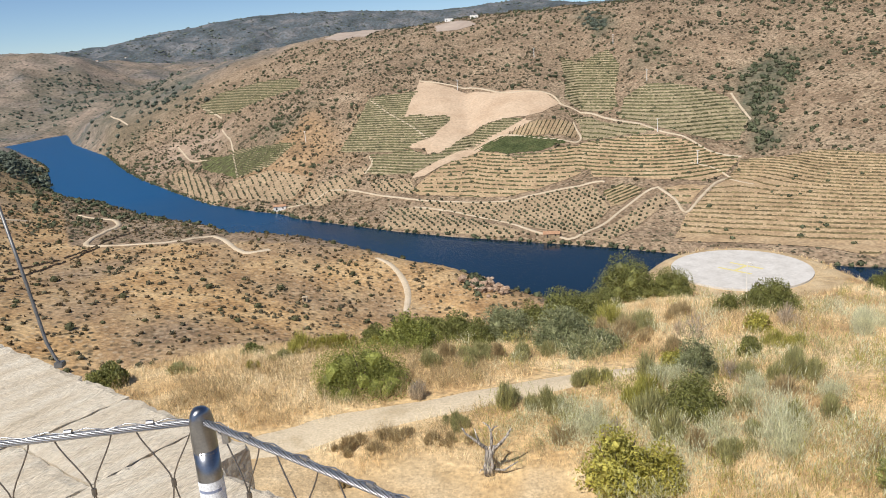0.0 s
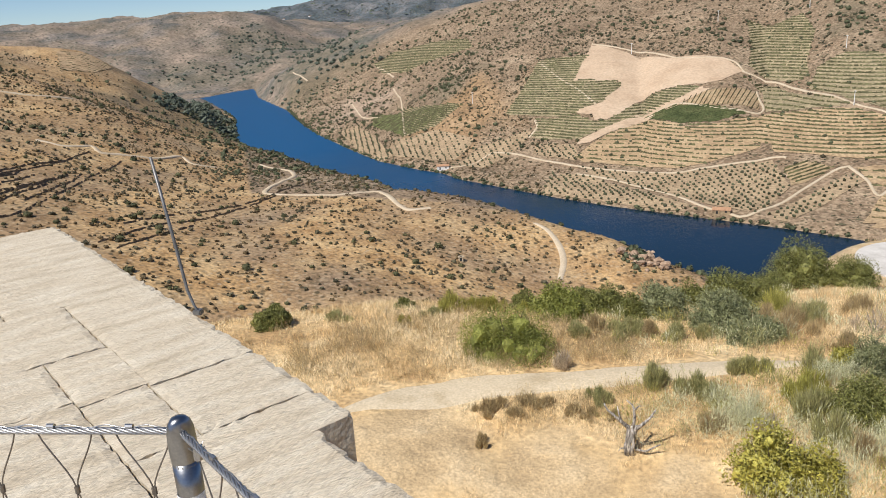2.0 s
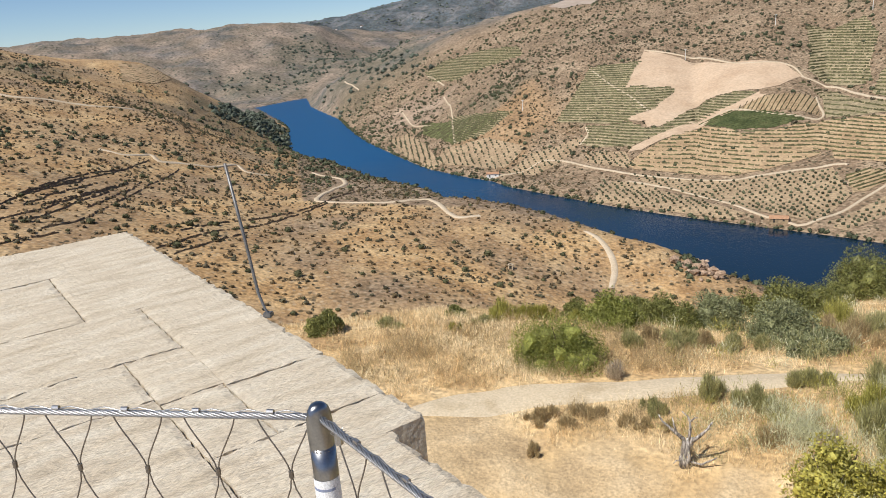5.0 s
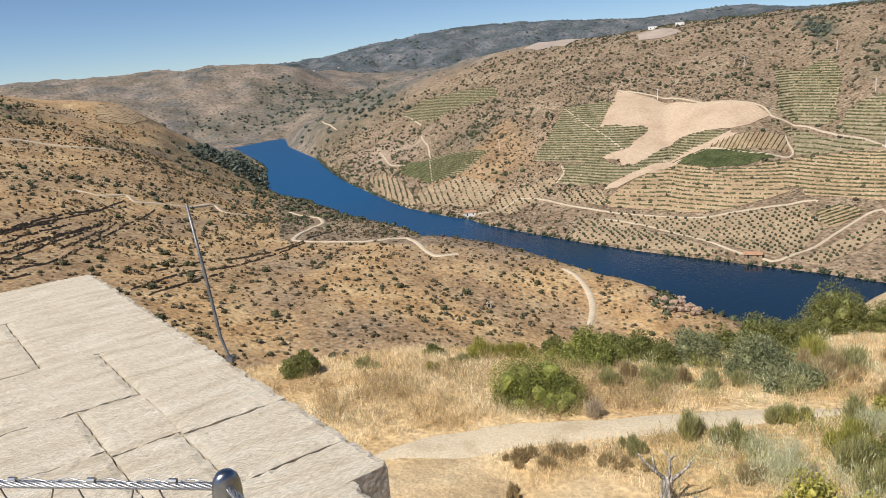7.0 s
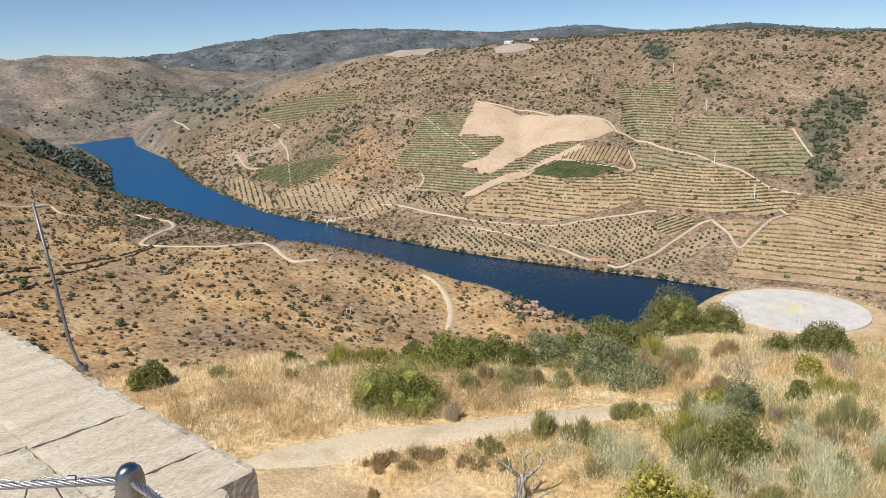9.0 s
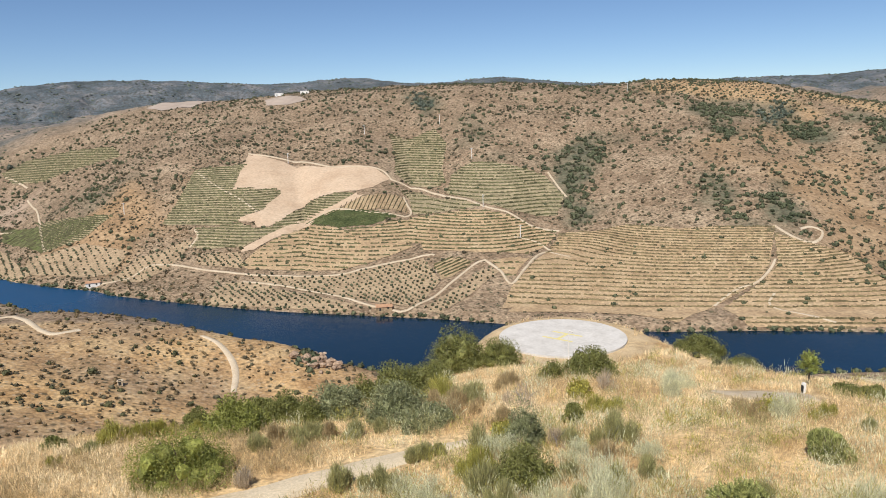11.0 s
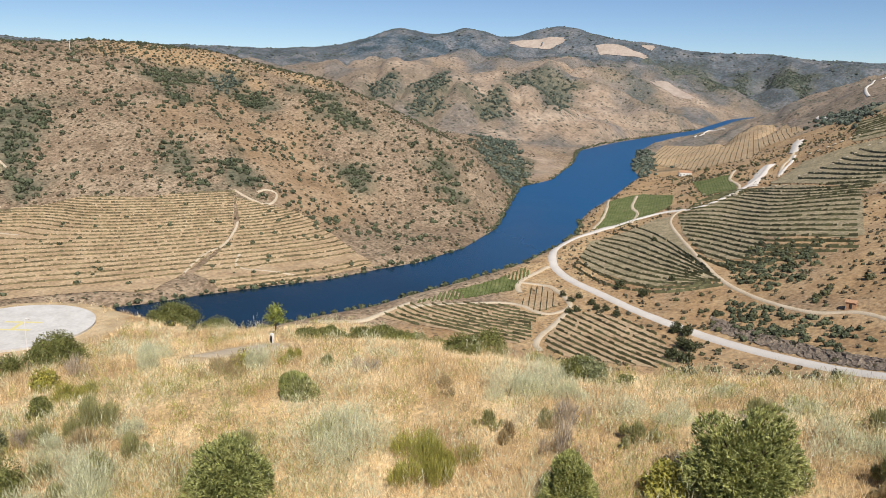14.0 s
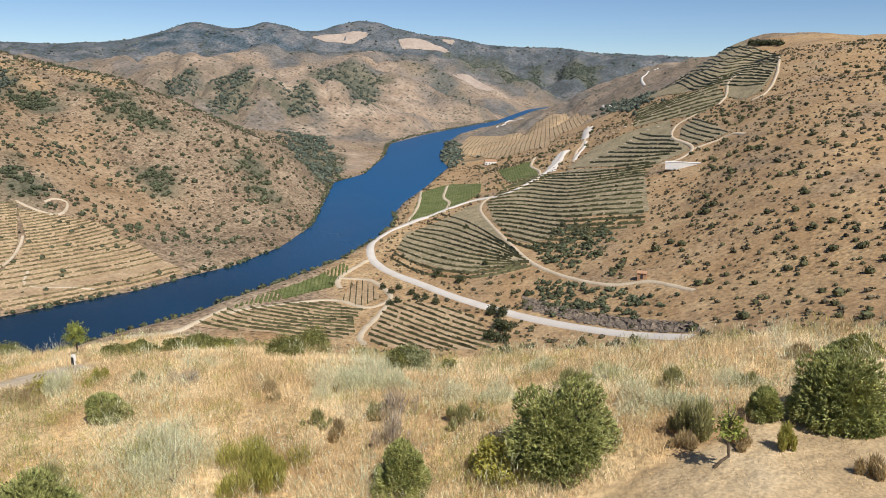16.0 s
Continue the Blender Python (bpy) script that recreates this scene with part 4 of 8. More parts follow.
SPUR_TERRACE = [(1086, 736), (1106, 695), (998, 596), (937, 516), (812, 439), (728, 427), (852, 493), (941, 585)]
BENCH_A = [(-330, 878), (-301, 909), (-266, 909), (-234, 818), (-244, 766), (-299, 810)]
PEAK_DARK = [(2773, 2795), (3047, 2751), (3135, 2614), (3185, 2431), (3303, 2397), (3292, 2256), (3298, 2128), (2522, 1835), (2977, 2357), (2904, 2527), (2657, 2583)]
PEAK_FIELD_A = [(3342, 2188), (3426, 2107), (3491, 2029), (3554, 1900), (3514, 1901), (3451, 1942), (3386, 2067)]
PEAK_FIELD_B = [(3592, 1757), (3674, 1676), (3669, 1490), (3631, 1512), (3549, 1713)]
PEAK_FIELD_C = [(3734, 1607), (3779, 1510), (3712, 1508)]
PEAK_FIELD_D = [(2782, 1152), (2820, 1072), (2746, 929), (2727, 904), (2729, 1009)]
RIDGE_FIELD_A = [(-149, 1116), (-129, 1163), (-84, 1172), (-54, 1153), (-84, 1066), (-124, 1079)]
RIDGE_FIELD_B = [(7, 1079), (53, 966), (58, 932), (36, 935), (11, 948)]
FAN0 = [(394.4, 197.9), (364.2, 166.1), (352.2, 141.1), (351.1, 122.0), (361.4, 101.3)]
FAN1 = [(442.0, 213.3), (414.2, 181.3), (387.1, 148.4), (373.1, 123.5), (367.0, 104.5)]
FAN2 = [(485.4, 220.6), (461.5, 189.6), (422.1, 154.6), (390.7, 126.2), (372.0, 107.5)]
FAN3 = [(550.3, 225.4), (512.8, 194.5), (476.0, 169.7), (426.6, 141.7), (396.0, 122.9)]
ENDS_A = [(652, 134), (653, 124), (667, 118), (697, 113), (711, 105), (732, 98), (725, 80)]
ENDS_B = [(766, 150), (769, 136), (773, 126), (777, 113), (782, 102), (792, 89), (800, 76), (803, 66), (808, 54)]
ENDS_C = [(637.7, 202.7), (597.9, 177.7), (621.3, 174.8), (636.7, 164.1), (623.4, 143.8), (602.4, 125.2)]
ROAD_TREES = [(334.9, 172.7), (327.1, 164.2), (334.3, 163.3), (312.5, 153.5), (308.5, 155.5), (325.8, 152.2), (319.1, 146.1), (319.4, 142.0), (313.4, 134.0), (256.5, 51.8), (252.2, 38.7), (252.0, 33.0), (235.3, 1.0), (241.9, 10.1), (469.6, 178.4), (369.5, 129.2)]
DARK_TREES = [(301.6, 101.7), (298.7, 96.0), (283.6, 93.0), (280.4, 88.0), (268.8, 90.8), (265.7, 84.6), (247.4, 77.3), (344.6, 133.4), (355.2, 150.4)]
CREST_TREES = [(985, 20), (978, 14), (970, 10), (965, 5), (958, 0), (952, -5), (944, -11)]
TAN_A = [(1770, 972), (1793, 853), (1716, 755), (1355, 669), (1264, 689), (1707, 902)]
TAN_B = [(2089, 1478), (1790, 1121), (1296, 737), (1307, 669), (1356, 620), (1216, 601), (1149, 654), (1187, 769), (1183, 850)]
TAN_C = [(1204, 662), (1667, 733), (1711, 692), (1415, 622), (1211, 609)]
TAN_D = [(2233, 1398), (1829, 1038), (2802, 1537), (2342, 1178), (2251, 1070), (1775, 975)]
TAN_E = [(2761, 1120), (2804, 972), (2741, 816), (2231, 754), (2355, 894)]
TAN_F = [(1318, 1148), (2544, 1960), (2200, 1578), (1306, 1008), (1278, 1085)]
FARWOOD_J = [(1075, 453), (1197, 484), (980, 383), (852, 340), (901, 375)]
FARWOOD_K = [(3616, 1468), (3688, 1252), (3631, 1172), (2914, 1084)]
BELT_A = [(411.8, 130.4), (395.1, 114.5), (381.3, 99.5), (383.9, 94.0)]
BELT_B = [(495.1, 168.2), (464.8, 135.3), (425.0, 99.7), (412.7, 73.1), (403.2, 52.1)]
BELT_C = [(552.3, 192.6), (531.1, 155.2), (491.3, 116.0), (472.8, 84.7), (462.8, 62.5)]
BELT_D = [(603.0, 196.5), (599.9, 166.2), (549.9, 126.3), (530.7, 93.9), (516.7, 69.1)]
BELT_E = [(636.5, 184.3), (637.2, 159.3), (596.6, 124.0), (561.2, 87.6), (550.1, 64.5)]
LEFTWOOD_C = [(-414, 645), (-609, 1057), (-503, 934), (-449, 867), (-383, 736), (-373, 682), (-401, 670)]
FARWOOD_L = [(-472, 683), (-1004, 1588), (-877, 1594), (-756, 1542), (-685, 1418), (-757, 1407), (-772, 1343), (-884, 1405)]
FARWOOD_M = [(-924, 1797), (-927, 1962), (-816, 1921), (-676, 1518), (-711, 1475), (-819, 1619)]
FARWOOD_N = [(-619, 1295), (-533, 1191), (-442, 1174), (-731, 2116), (-343, 1108), (-369, 1015), (-396, 947)]
ROWS_A = [(612, 132), (574, 98), (550, 70)]
ROWS_B = [(655, 127), (591, 88), (560, 58)]
ROWS_C = [(686, 116), (607, 78), (565, 51)]
ROWS_D = [(715, 108), (651, 80), (602, 59)]
ROWS_E = [(735, 99), (696, 81), (660, 68)]
CROWN_A = [(1120, 150), (848, 74), (782, 32), (741, 2)]
CROWN_B = [(1193, 129), (880, 60), (830, 24), (774, -5)]
CROWN_C = [(1303, 103), (958, 48), (894, 16), (831, -11)]
CROWN_D = [(1018, 45), (974, 25), (942, 6), (892, -13)]
VILLAGE = [(-953, 2146), (-1400, 3297), (-1362, 3271), (-1337, 3278), (-1313, 3287), (-1302, 3318), (-1297, 3354), (-1073, 3020)]
RIDGE_HOUSES = [(30, 1045), (64, 1052)]
TRACK_LOW = [(-12.0, 28.7), (-10.7, 29.8), (-8.8, 30.8), (-6.6, 31.8), (-4.3, 32.6), (-2.2, 33.3), (-0.1, 34.0), (2.0, 34.5), (4.4, 35.0), (6.7, 35.6), (9.2, 35.9), (10.5, 36.0)]
SHRUB_AT = [(-4.7, 34.4, 5.1, 3.5), (-2.6, 44.5, 4.2, 2.4)]
OAK_AT = [(-19.6, 39.1, 2.6, 1.4), (-12.8, 44.8, 1.6, 0.8), (0.3, 47.2, 2.9, 2.2), (1.7, 46.0, 2.1, 1.8), (6.5, 56.4, 2.5, 2.7), (9.1, 53.3, 5.2, 3.7), (10.1, 28.7, 3.0, 2.0), (15.3, 35.6, 1.2, 1.5), (23.1, 50.4, 4.2, 2.7), (19.9, 50.2, 2.0, 1.6), (24.5, 77.5, 4.8, 4.1), (20.1, 79.3, 7.5, 5.7), (42.2, 29.6, 2.9, 1.7), (49.8, 32.4, 3.3, 2.5), (40.6, 44.2, 2.9, 0.8), (42.2, 43.1, 3.4, 1.0), (43.9, 41.2, 3.0, 0.8), (45.5, 40.1, 3.6, 1.1), (47.2, 39.2, 2.6, 0.8)]
OAK_AT += [(49.0, 39.5, 2.6, 1.0), (51.8, 39.4, 2.2, 1.1), (49.5, 27.4, 2.2, 1.0), (39.3, 18.9, 2.7, 1.6), (35.1, -4.7, 2.7, 1.3), (38.9, 15.7, 1.4, 0.8)]
GREY_AT = [(3.7, 46.8, 4.0, 2.8), (6.6, 40.8, 3.7, 3.0), (8.3, 39.1, 2.5, 1.6), (11.5, 32.9, 2.3, 2.7), (7.4, 38.6, 2.0, 1.2), (39.5, 18.3, 2.9, 1.6)]
HEATH_AT = [(-4.5, 30.2, 1.1, 0.7), (-2.4, 30.5, 1.2, 0.6), (-1.3, 30.1, 1.1, 0.6), (-0.4, 29.9, 1.1, 0.6), (0.6, 29.9, 1.0, 0.6), (4.9, 29.3, 1.2, 0.8), (10.8, 43.4, 3.3, 1.5), (-5.0, 29.6, 1.5, 0.8), (-3.3, 30.2, 2.4, 0.6), (-5.0, 27.6, 0.8, 0.8), (16.2, 48.7, 3.2, 1.5), (9.7, 40.1, 3.1, 1.4), (4.3, 28.7, 1.8, 0.8), (25.0, 34.0, 3.1, 1.0), (28.2, 20.3, 1.1, 0.6), (14.3, 29.5, 2.2, 1.2), (24.5, -0.5, 1.2, 0.7), (29.2, 21.4, 1.5, 0.8), (24.4, 1.3, 1.4, 0.8), (23.4, -4.1, 1.0, 0.8)]
BROOM_AT = [(2.3, 31.9, 2.2, 1.5), (-0.1, 31.0, 1.4, 1.1), (6.8, 34.0, 2.1, 1.2), (4.2, 31.6, 1.9, 1.4), (8.4, 29.1, 2.5, 1.6), (9.4, 33.6, 2.5, 1.7), (8.8, 27.5, 1.6, 1.6), (15.6, 31.3, 2.8, 1.9), (11.8, 44.4, 3.7, 1.4), (5.4, 39.5, 2.0, 1.1), (2.3, 40.3, 2.3, 1.0), (17.9, 23.3, 1.6, 1.0), (29.8, 30.6, 1.5, 0.9), (15.1, 27.2, 1.8, 1.2), (24.8, 0.8, 1.7, 1.7), (31.2, 6.7, 2.4, 1.0), (26.1, 4.6, 1.6, 1.0), (30.8, 2.3, 2.0, 0.9), (25.8, 1.3, 1.5, 1.1)]
TWIGS_AT = [(-1.8, 34.3, 1.6, 1.2), (13.2, 32.6, 1.5, 1.3), (21.4, 44.4, 2.2, 1.8), (14.8, 42.0, 3.3, 1.8), (6.7, 28.8, 1.5, 1.0), (29.3, 26.8, 2.3, 1.4), (26.7, 13.1, 2.2, 2.0), (24.2, 12.1, 1.7, 1.8)]
BROOM_GREEN_AT = [(20.6, 15.4, 1.8, 1.7), (-9.6, 44.6, 2.6, 1.5), (-8.2, 44.9, 2.4, 1.3), (-7.0, 45.4, 1.6, 1.2), (-11.7, 40.1, 1.1, 0.7), (-4.9, 45.2, 1.6, 1.1), (8.7, 31.5, 2.2, 1.4), (8.3, 30.5, 2.4, 1.4), (13.3, 26.5, 2.0, 1.8), (17.8, 38.1, 2.9, 1.3), (10.6, 46.7, 3.7, 1.9), (20.3, 15.7, 3.7, 1.6), (29.3, 33.4, 1.4, 1.1), (24.7, -1.8, 0.7, 1.2)]
GOLD_AT = [(5.9, 25.0, 3.3, 2.6), (7.4, 24.7, 2.1, 2.2), (18.6, 42.3, 1.9, 1.7), (11.4, 35.4, 1.8, 0.9), (22.5, 7.0, 2.3, 1.6), (26.7, 34.4, 2.1, 1.3)]
PALE_AT = [(26.9, 44.6, 2.8, 1.6), (5.7, 29.4, 2.9, 1.6), (5.8, 29.0, 2.0, 1.3), (10.4, 26.8, 2.4, 1.3), (12.4, 25.1, 3.7, 2.7), (18.9, 18.2, 4.0, 2.6), (29.8, 18.0, 3.2, 2.0), (32.0, 17.0, 3.6, 2.3), (26.9, 33.4, 1.7, 2.0), (24.5, 41.3, 2.6, 2.2), (13.0, 26.0, 3.8, 2.0), (9.7, 32.1, 2.5, 1.7), (19.7, 20.0, 4.6, 2.2), (30.2, 17.3, 3.7, 1.6), (31.6, 15.6, 1.7, 1.2), (29.0, 11.8, 3.6, 1.3), (29.5, 9.5, 2.3, 1.3), (27.7, 3.2, 3.5, 1.4), (30.4, 0.1, 2.5, 1.0)]
JUNIPER_AT = [(23.4, 26.2, 2.2, 1.7), (15.3, 20.9, 3.8, 3.0), (22.6, 5.1, 4.7, 3.7), (21.4, 10.3, 2.2, 2.1), (26.6, -3.4, 3.7, 3.1), (27.1, -1.2, 1.4, 1.5)]
OAK_AT += [(50.5, 78.5, 6.8, 3.0), (53.5, 74.0, 4.6, 2.2), (-5.2, 47.3, 2.1, 1.5), (-1.3, 49.5, 2.3, 1.9), (3.8, 73.9, 3.9, 2.3), (7.1, 73.7, 3.5, 2.6), (14.4, 66.6, 3.8, 2.7), (11.1, 73.2, 2.9, 2.2)]
GREY_AT += [(9.6, 73.4, 3.5, 2.3)]
HEATH_AT += [(9.8, 45.5, 2.1, 1.4), (-0.4, 40.4, 1.8, 1.1), (2.6, 40.0, 1.8, 1.1), (12.0, 37.5, 2.1, 1.2), (9.4, 26.4, 1.9, 1.1), (15.1, 23.9, 1.3, 0.9), (24.8, 14.9, 1.3, 0.9), (35.1, -2.8, 1.9, 0.8)]
BROOM_AT += [(-1.3, 38.7, 2.0, 1.2), (1.1, 39.1, 2.4, 1.2), (4.0, 39.5, 2.1, 1.3), (-10.4, 43.0, 2.0, 0.7), (-16.2, 40.6, 2.6, 0.7), (12.2, 28.6, 1.6, 1.2), (10.5, 25.4, 1.9, 1.2), (13.7, 32.0, 2.1, 1.2), (11.8, 26.6, 1.5, 1.1), (26.5, 10.0, 1.7, 1.1), (25.6, 16.4, 1.4, 0.9), (30.8, -0.7, 1.4, 0.8), (27.0, 14.4, 1.4, 0.8)]
PALE_AT += [(13.4, 30.5, 2.0, 1.3), (16.5, 29.1, 2.0, 1.0), (20.7, 21.5, 1.3, 0.8), (36.0, 9.2, 2.5, 1.1), (32.1, 5.3, 2.2, 1.1), (27.6, 1.8, 1.9, 1.0)]

# ---- helpers for building ----
RNG = np.random.RandomState(7)


def part(name, bm, material, parent=None, label="", smooth=False):
    """Link a bmesh as one mesh object under a thing or a part."""
    me = bpy.data.meshes.new(name)
    bm.to_mesh(me)
    bm.free()
    me.materials.append(material)
    if smooth:
        me.polygons.foreach_set("use_smooth", np.ones(len(me.polygons), bool))
    ob = new(name, me)
    if parent:
        ob.parent = parent
    return tagged(ob, label)


def raw(name, verts, faces, material, parent=None, smooth=False):
    """Link arrays of corners and of triangles or quads as one mesh object."""
    verts, faces = np.asarray(verts, np.float32).reshape(-1, 3), np.asarray(faces, np.int32)
    me, k = bpy.data.meshes.new(name), faces.shape[1]
    me.vertices.add(len(verts))
    me.vertices.foreach_set("co", verts.ravel())
    me.loops.add(faces.size)
    me.loops.foreach_set("vertex_index", faces.ravel())
    me.polygons.add(len(faces))
    me.polygons.foreach_set("loop_start", np.arange(0, faces.size, k, dtype=np.int32))
    me.polygons.foreach_set("use_smooth", np.full(len(faces), smooth))
    me.update(calc_edges=True)
    me.validate()
    me.materials.append(material)
    ob = new(name, me)
    if parent:
        ob.parent = parent
    return ob


def base(name, at, label, category, group="", kind=""):
    """An empty at a thing's foot."""
    ob = new(name)
    ob.location = at
    ob.empty_display_size = 0.2
    return tagged(ob, label, category, group, kind)


def box(bm, lo, hi, bevel=0.0):
    r = bmesh.ops.create_cube(bm, size=1)
    for v in r["verts"]:
        v.co = Vector([lo[i] + (v.co[i] + 0.5) * (hi[i] - lo[i]) for i in range(3)])
    if bevel:
        edges = list({e for v in r["verts"] for e in v.link_edges})
        bmesh.ops.bevel(bm, geom=edges, offset=bevel, segments=2, affect="EDGES")
    return bm


def tube(bm, points, radii, sides=8, caps=True):
    """A round bar along points."""
    points = [Vector(p) for p in points]
    rings = []
    for i, p in enumerate(points):
        d = (points[min(i + 1, len(points) - 1)] - points[max(i - 1, 0)]).normalized()
        a = d.orthogonal().normalized() if i == 0 else (rings[-1][1] - d * rings[-1][1].dot(d)).normalized()
        b = d.cross(a)
        r = radii[i] if hasattr(radii, "__len__") else radii
        rings.append(([bm.verts.new(p + r * (math.cos(6.2832 * k / sides) * a + math.sin(6.2832 * k / sides) * b)) for k in range(sides)], a))
    for (u, _), (w, _) in zip(rings, rings[1:]):
        for k in range(sides):
            bm.faces.new((u[k], u[(k + 1) % sides], w[(k + 1) % sides], w[k]))
    if caps:
        bm.faces.new(rings[0][0][::-1])
        bm.faces.new(rings[-1][0])
    return bm


def curve_through(points, step):
    """A smooth line through plan points, sampled about every step metres."""
    p = np.array(points, float)
    p = np.vstack([2 * p[0] - p[1], p, 2 * p[-1] - p[-2]])
    out = []
    for i in range(1, len(p) - 2):
        n = max(2, int(np.hypot(*(p[i + 1] - p[i])) / step))
        for u in np.arange(n) / n:
            out.append(0.5 * (2 * p[i] + (p[i + 1] - p[i - 1]) * u + (2 * p[i - 1] - 5 * p[i] + 4 * p[i + 1] - p[i + 2]) * u * u
                              + (3 * p[i] - p[i - 1] - 3 * p[i + 1] + p[i + 2]) * u ** 3))
    out.append(p[-2])
    return np.array(out)


def lift(x, y):
    """How far sheets laid on the ground stand above it."""
    return 0.05 + 0.0005 * np.hypot(x, y)


def ribbon(name, points, width, material, step=3.0, above=1.0, rough=0.12, taper=0.0):
    """A track of uneven width laid on the ground."""
    c = curve_through(points, step)
    d = np.gradient(c, axis=0)
    d /= np.hypot(*d.T)[:, None] + 1e-9
    side = np.stack([d[:, 1], -d[:, 0]], -1)
    k = np.ones(7) / 7 ** 0.5
    w = width * 0.55 * (1 + rough * np.stack([np.convolve(RNG.randn(len(c) + 6), k, "valid") for _ in (0, 1)], -1)).clip(0.4, 2)
    if taper:
        k = np.arange(len(c)) * step
        w *= np.clip(0.12 + np.minimum(k, k[::-1]) / taper, 0, 1)[:, None]
    cols = [(c - side * w[:, :1], -0.6), (c - side * w[:, :1] * 0.8, 1), (c, 1.05), (c + side * w[:, 1:] * 0.8, 1), (c + side * w[:, 1:], -0.6)]
    v = np.stack([np.column_stack([q, ground(*q.T) + s * above * lift(*q.T)]) for q, s in cols], 1)
    n = len(c)
    i = np.arange(n - 1)
    f = np.concatenate([np.stack([5 * i + k, 5 * i + k + 1, 5 * i + k + 6, 5 * i + k + 5], -1) for k in range(4)])
    return raw(name, v.reshape(-1, 3), f, material, smooth=True)


def patch(name, ring, cell, material, above=1.0, parent=None):
    """A field laid on the ground inside a ring of plan points, with its own clean edge."""
    ring = np.array(ring, float)
    edge = []
    for s, e in zip(ring, np.roll(ring, -1, 0)):
        n = max(1, int(np.hypot(*(e - s)) / cell))
        edge += [s + (e - s) * k / n for k in range(n)]
    edge = np.array(edge) + RNG.randn(len(edge), 2) * cell * 0.06
    lo, hi = edge.min(0), edge.max(0)
    gx, gy = np.meshgrid(np.arange(lo[0], hi[0], cell), np.arange(lo[1], hi[1], cell), indexing="ij")
    g = np.column_stack([gx.ravel(), gy.ravel()])
    d, inside = off_edge(g, edge)
    core = (inside & (d > cell * 0.35)).reshape(gx.shape)
    index = np.full(gx.shape, -1)
    index[core] = np.arange(core.sum())
    quads = core[:-1, :-1] & core[1:, :-1] & core[1:, 1:] & core[:-1, 1:]
    i, j = np.nonzero(quads)
    f = np.stack([index[i, j], index[i + 1, j], index[i + 1, j + 1], index[i, j + 1]], -1)
    v = g[core.ravel()]
    if len(f) == 0:
        f = np.zeros((0, 4), int)
    # a skirt joins the grid's rim to the true edge
    count = collections.Counter()
    for a, b in ((0, 1), (1, 2), (2, 3), (3, 0)):
        count.update(map(tuple, np.sort(f[:, (a, b)], 1).tolist()))
    rim = [p for p, c in count.items() if c == 1]
    n = len(v)
    verts = np.vstack([v, edge]) if n else edge
    tris = []
    for a, b in rim:
        m = (v[a] + v[b]) / 2
        k = int(np.argmin(((edge - m) ** 2).sum(1)))
        tris.append((a, b, n + k, n + k))
        for s in (-1, 1):
            tris.append((a if s < 0 else b, n + k, n + (k + s) % len(edge), n + (k + s) % len(edge)))
            tris.append((b if s < 0 else a, n + k, n + (k + s) % len(edge), n + (k + s) % len(edge)))
    bm = bmesh.new()
    z = ground(*verts.T) + above * lift(*verts.T)
    bv = [bm.verts.new((x, y, h)) for (x, y), h in zip(verts.tolist(), z.tolist())]
    seen = set()
    for q in f.tolist() + [t[:3] for t in tris]:
        key = tuple(sorted(q))
        if key not in seen and len(set(q)) == len(q):
            seen.add(key)
            try:
                bm.faces.new([bv[k] for k in q])
            except ValueError:
                pass
    bmesh.ops.delete(bm, geom=[w for w in bm.verts if not w.link_faces], context="VERTS")
    bmesh.ops.recalc_face_normals(bm, faces=bm.faces)
    for face in bm.faces:
        if face.normal.z < 0:
            face.normal_flip()
    return part(name, bm, material, parent, smooth=True)


def level_lines(ring, step, cell=3.0):
    """Pieces of the contour lines inside a ring, step metres of height apart."""
    ring = np.array(ring, float)
    lo, hi = ring.min(0), ring.max(0)
    gx, gy = np.meshgrid(np.arange(lo[0], hi[0] + cell, cell), np.arange(lo[1], hi[1] + cell, cell), indexing="ij")
    z = ground(gx.ravel(), gy.ravel()).reshape(gx.shape) / step
    out = []
    corner = [np.stack([gx, gy, z], -1)[a:gx.shape[0] - 1 + a, b:gx.shape[1] - 1 + b].reshape(-1, 3) for a, b in ((0, 0), (1, 0), (1, 1), (0, 1))]
    for tri in ((0, 1, 2), (0, 2, 3)):
        q = np.stack([corner[k] for k in tri], 1)
        q = np.take_along_axis(q, np.argsort(q[:, :, 2], 1)[:, :, None], 1)
        lev = np.ceil(q[:, 0, 2])
        while True:
            ok = lev < q[:, 2, 2]
            if not ok.any():
                break
            a, b, c, l = q[ok, 0], q[ok, 1], q[ok, 2], lev[ok]
            e1 = a[:, :2] + (c - a)[:, :2] * ((l - a[:, 2]) / (c[:, 2] - a[:, 2] + 1e-9))[:, None]
            low = l < b[:, 2]
            u = np.where(low, (l - a[:, 2]) / (b[:, 2] - a[:, 2] + 1e-9), (l - b[:, 2]) / (c[:, 2] - b[:, 2] + 1e-9))[:, None]
            e2 = np.where(low[:, None], a[:, :2] + (b - a)[:, :2] * u, b[:, :2] + (c - b)[:, :2] * u)
            out.append(np.stack([e1, e2], 1))
            lev = lev + 1
    seg = np.concatenate(out)
    return seg[off_edge(seg.mean(1), ring)[1]]


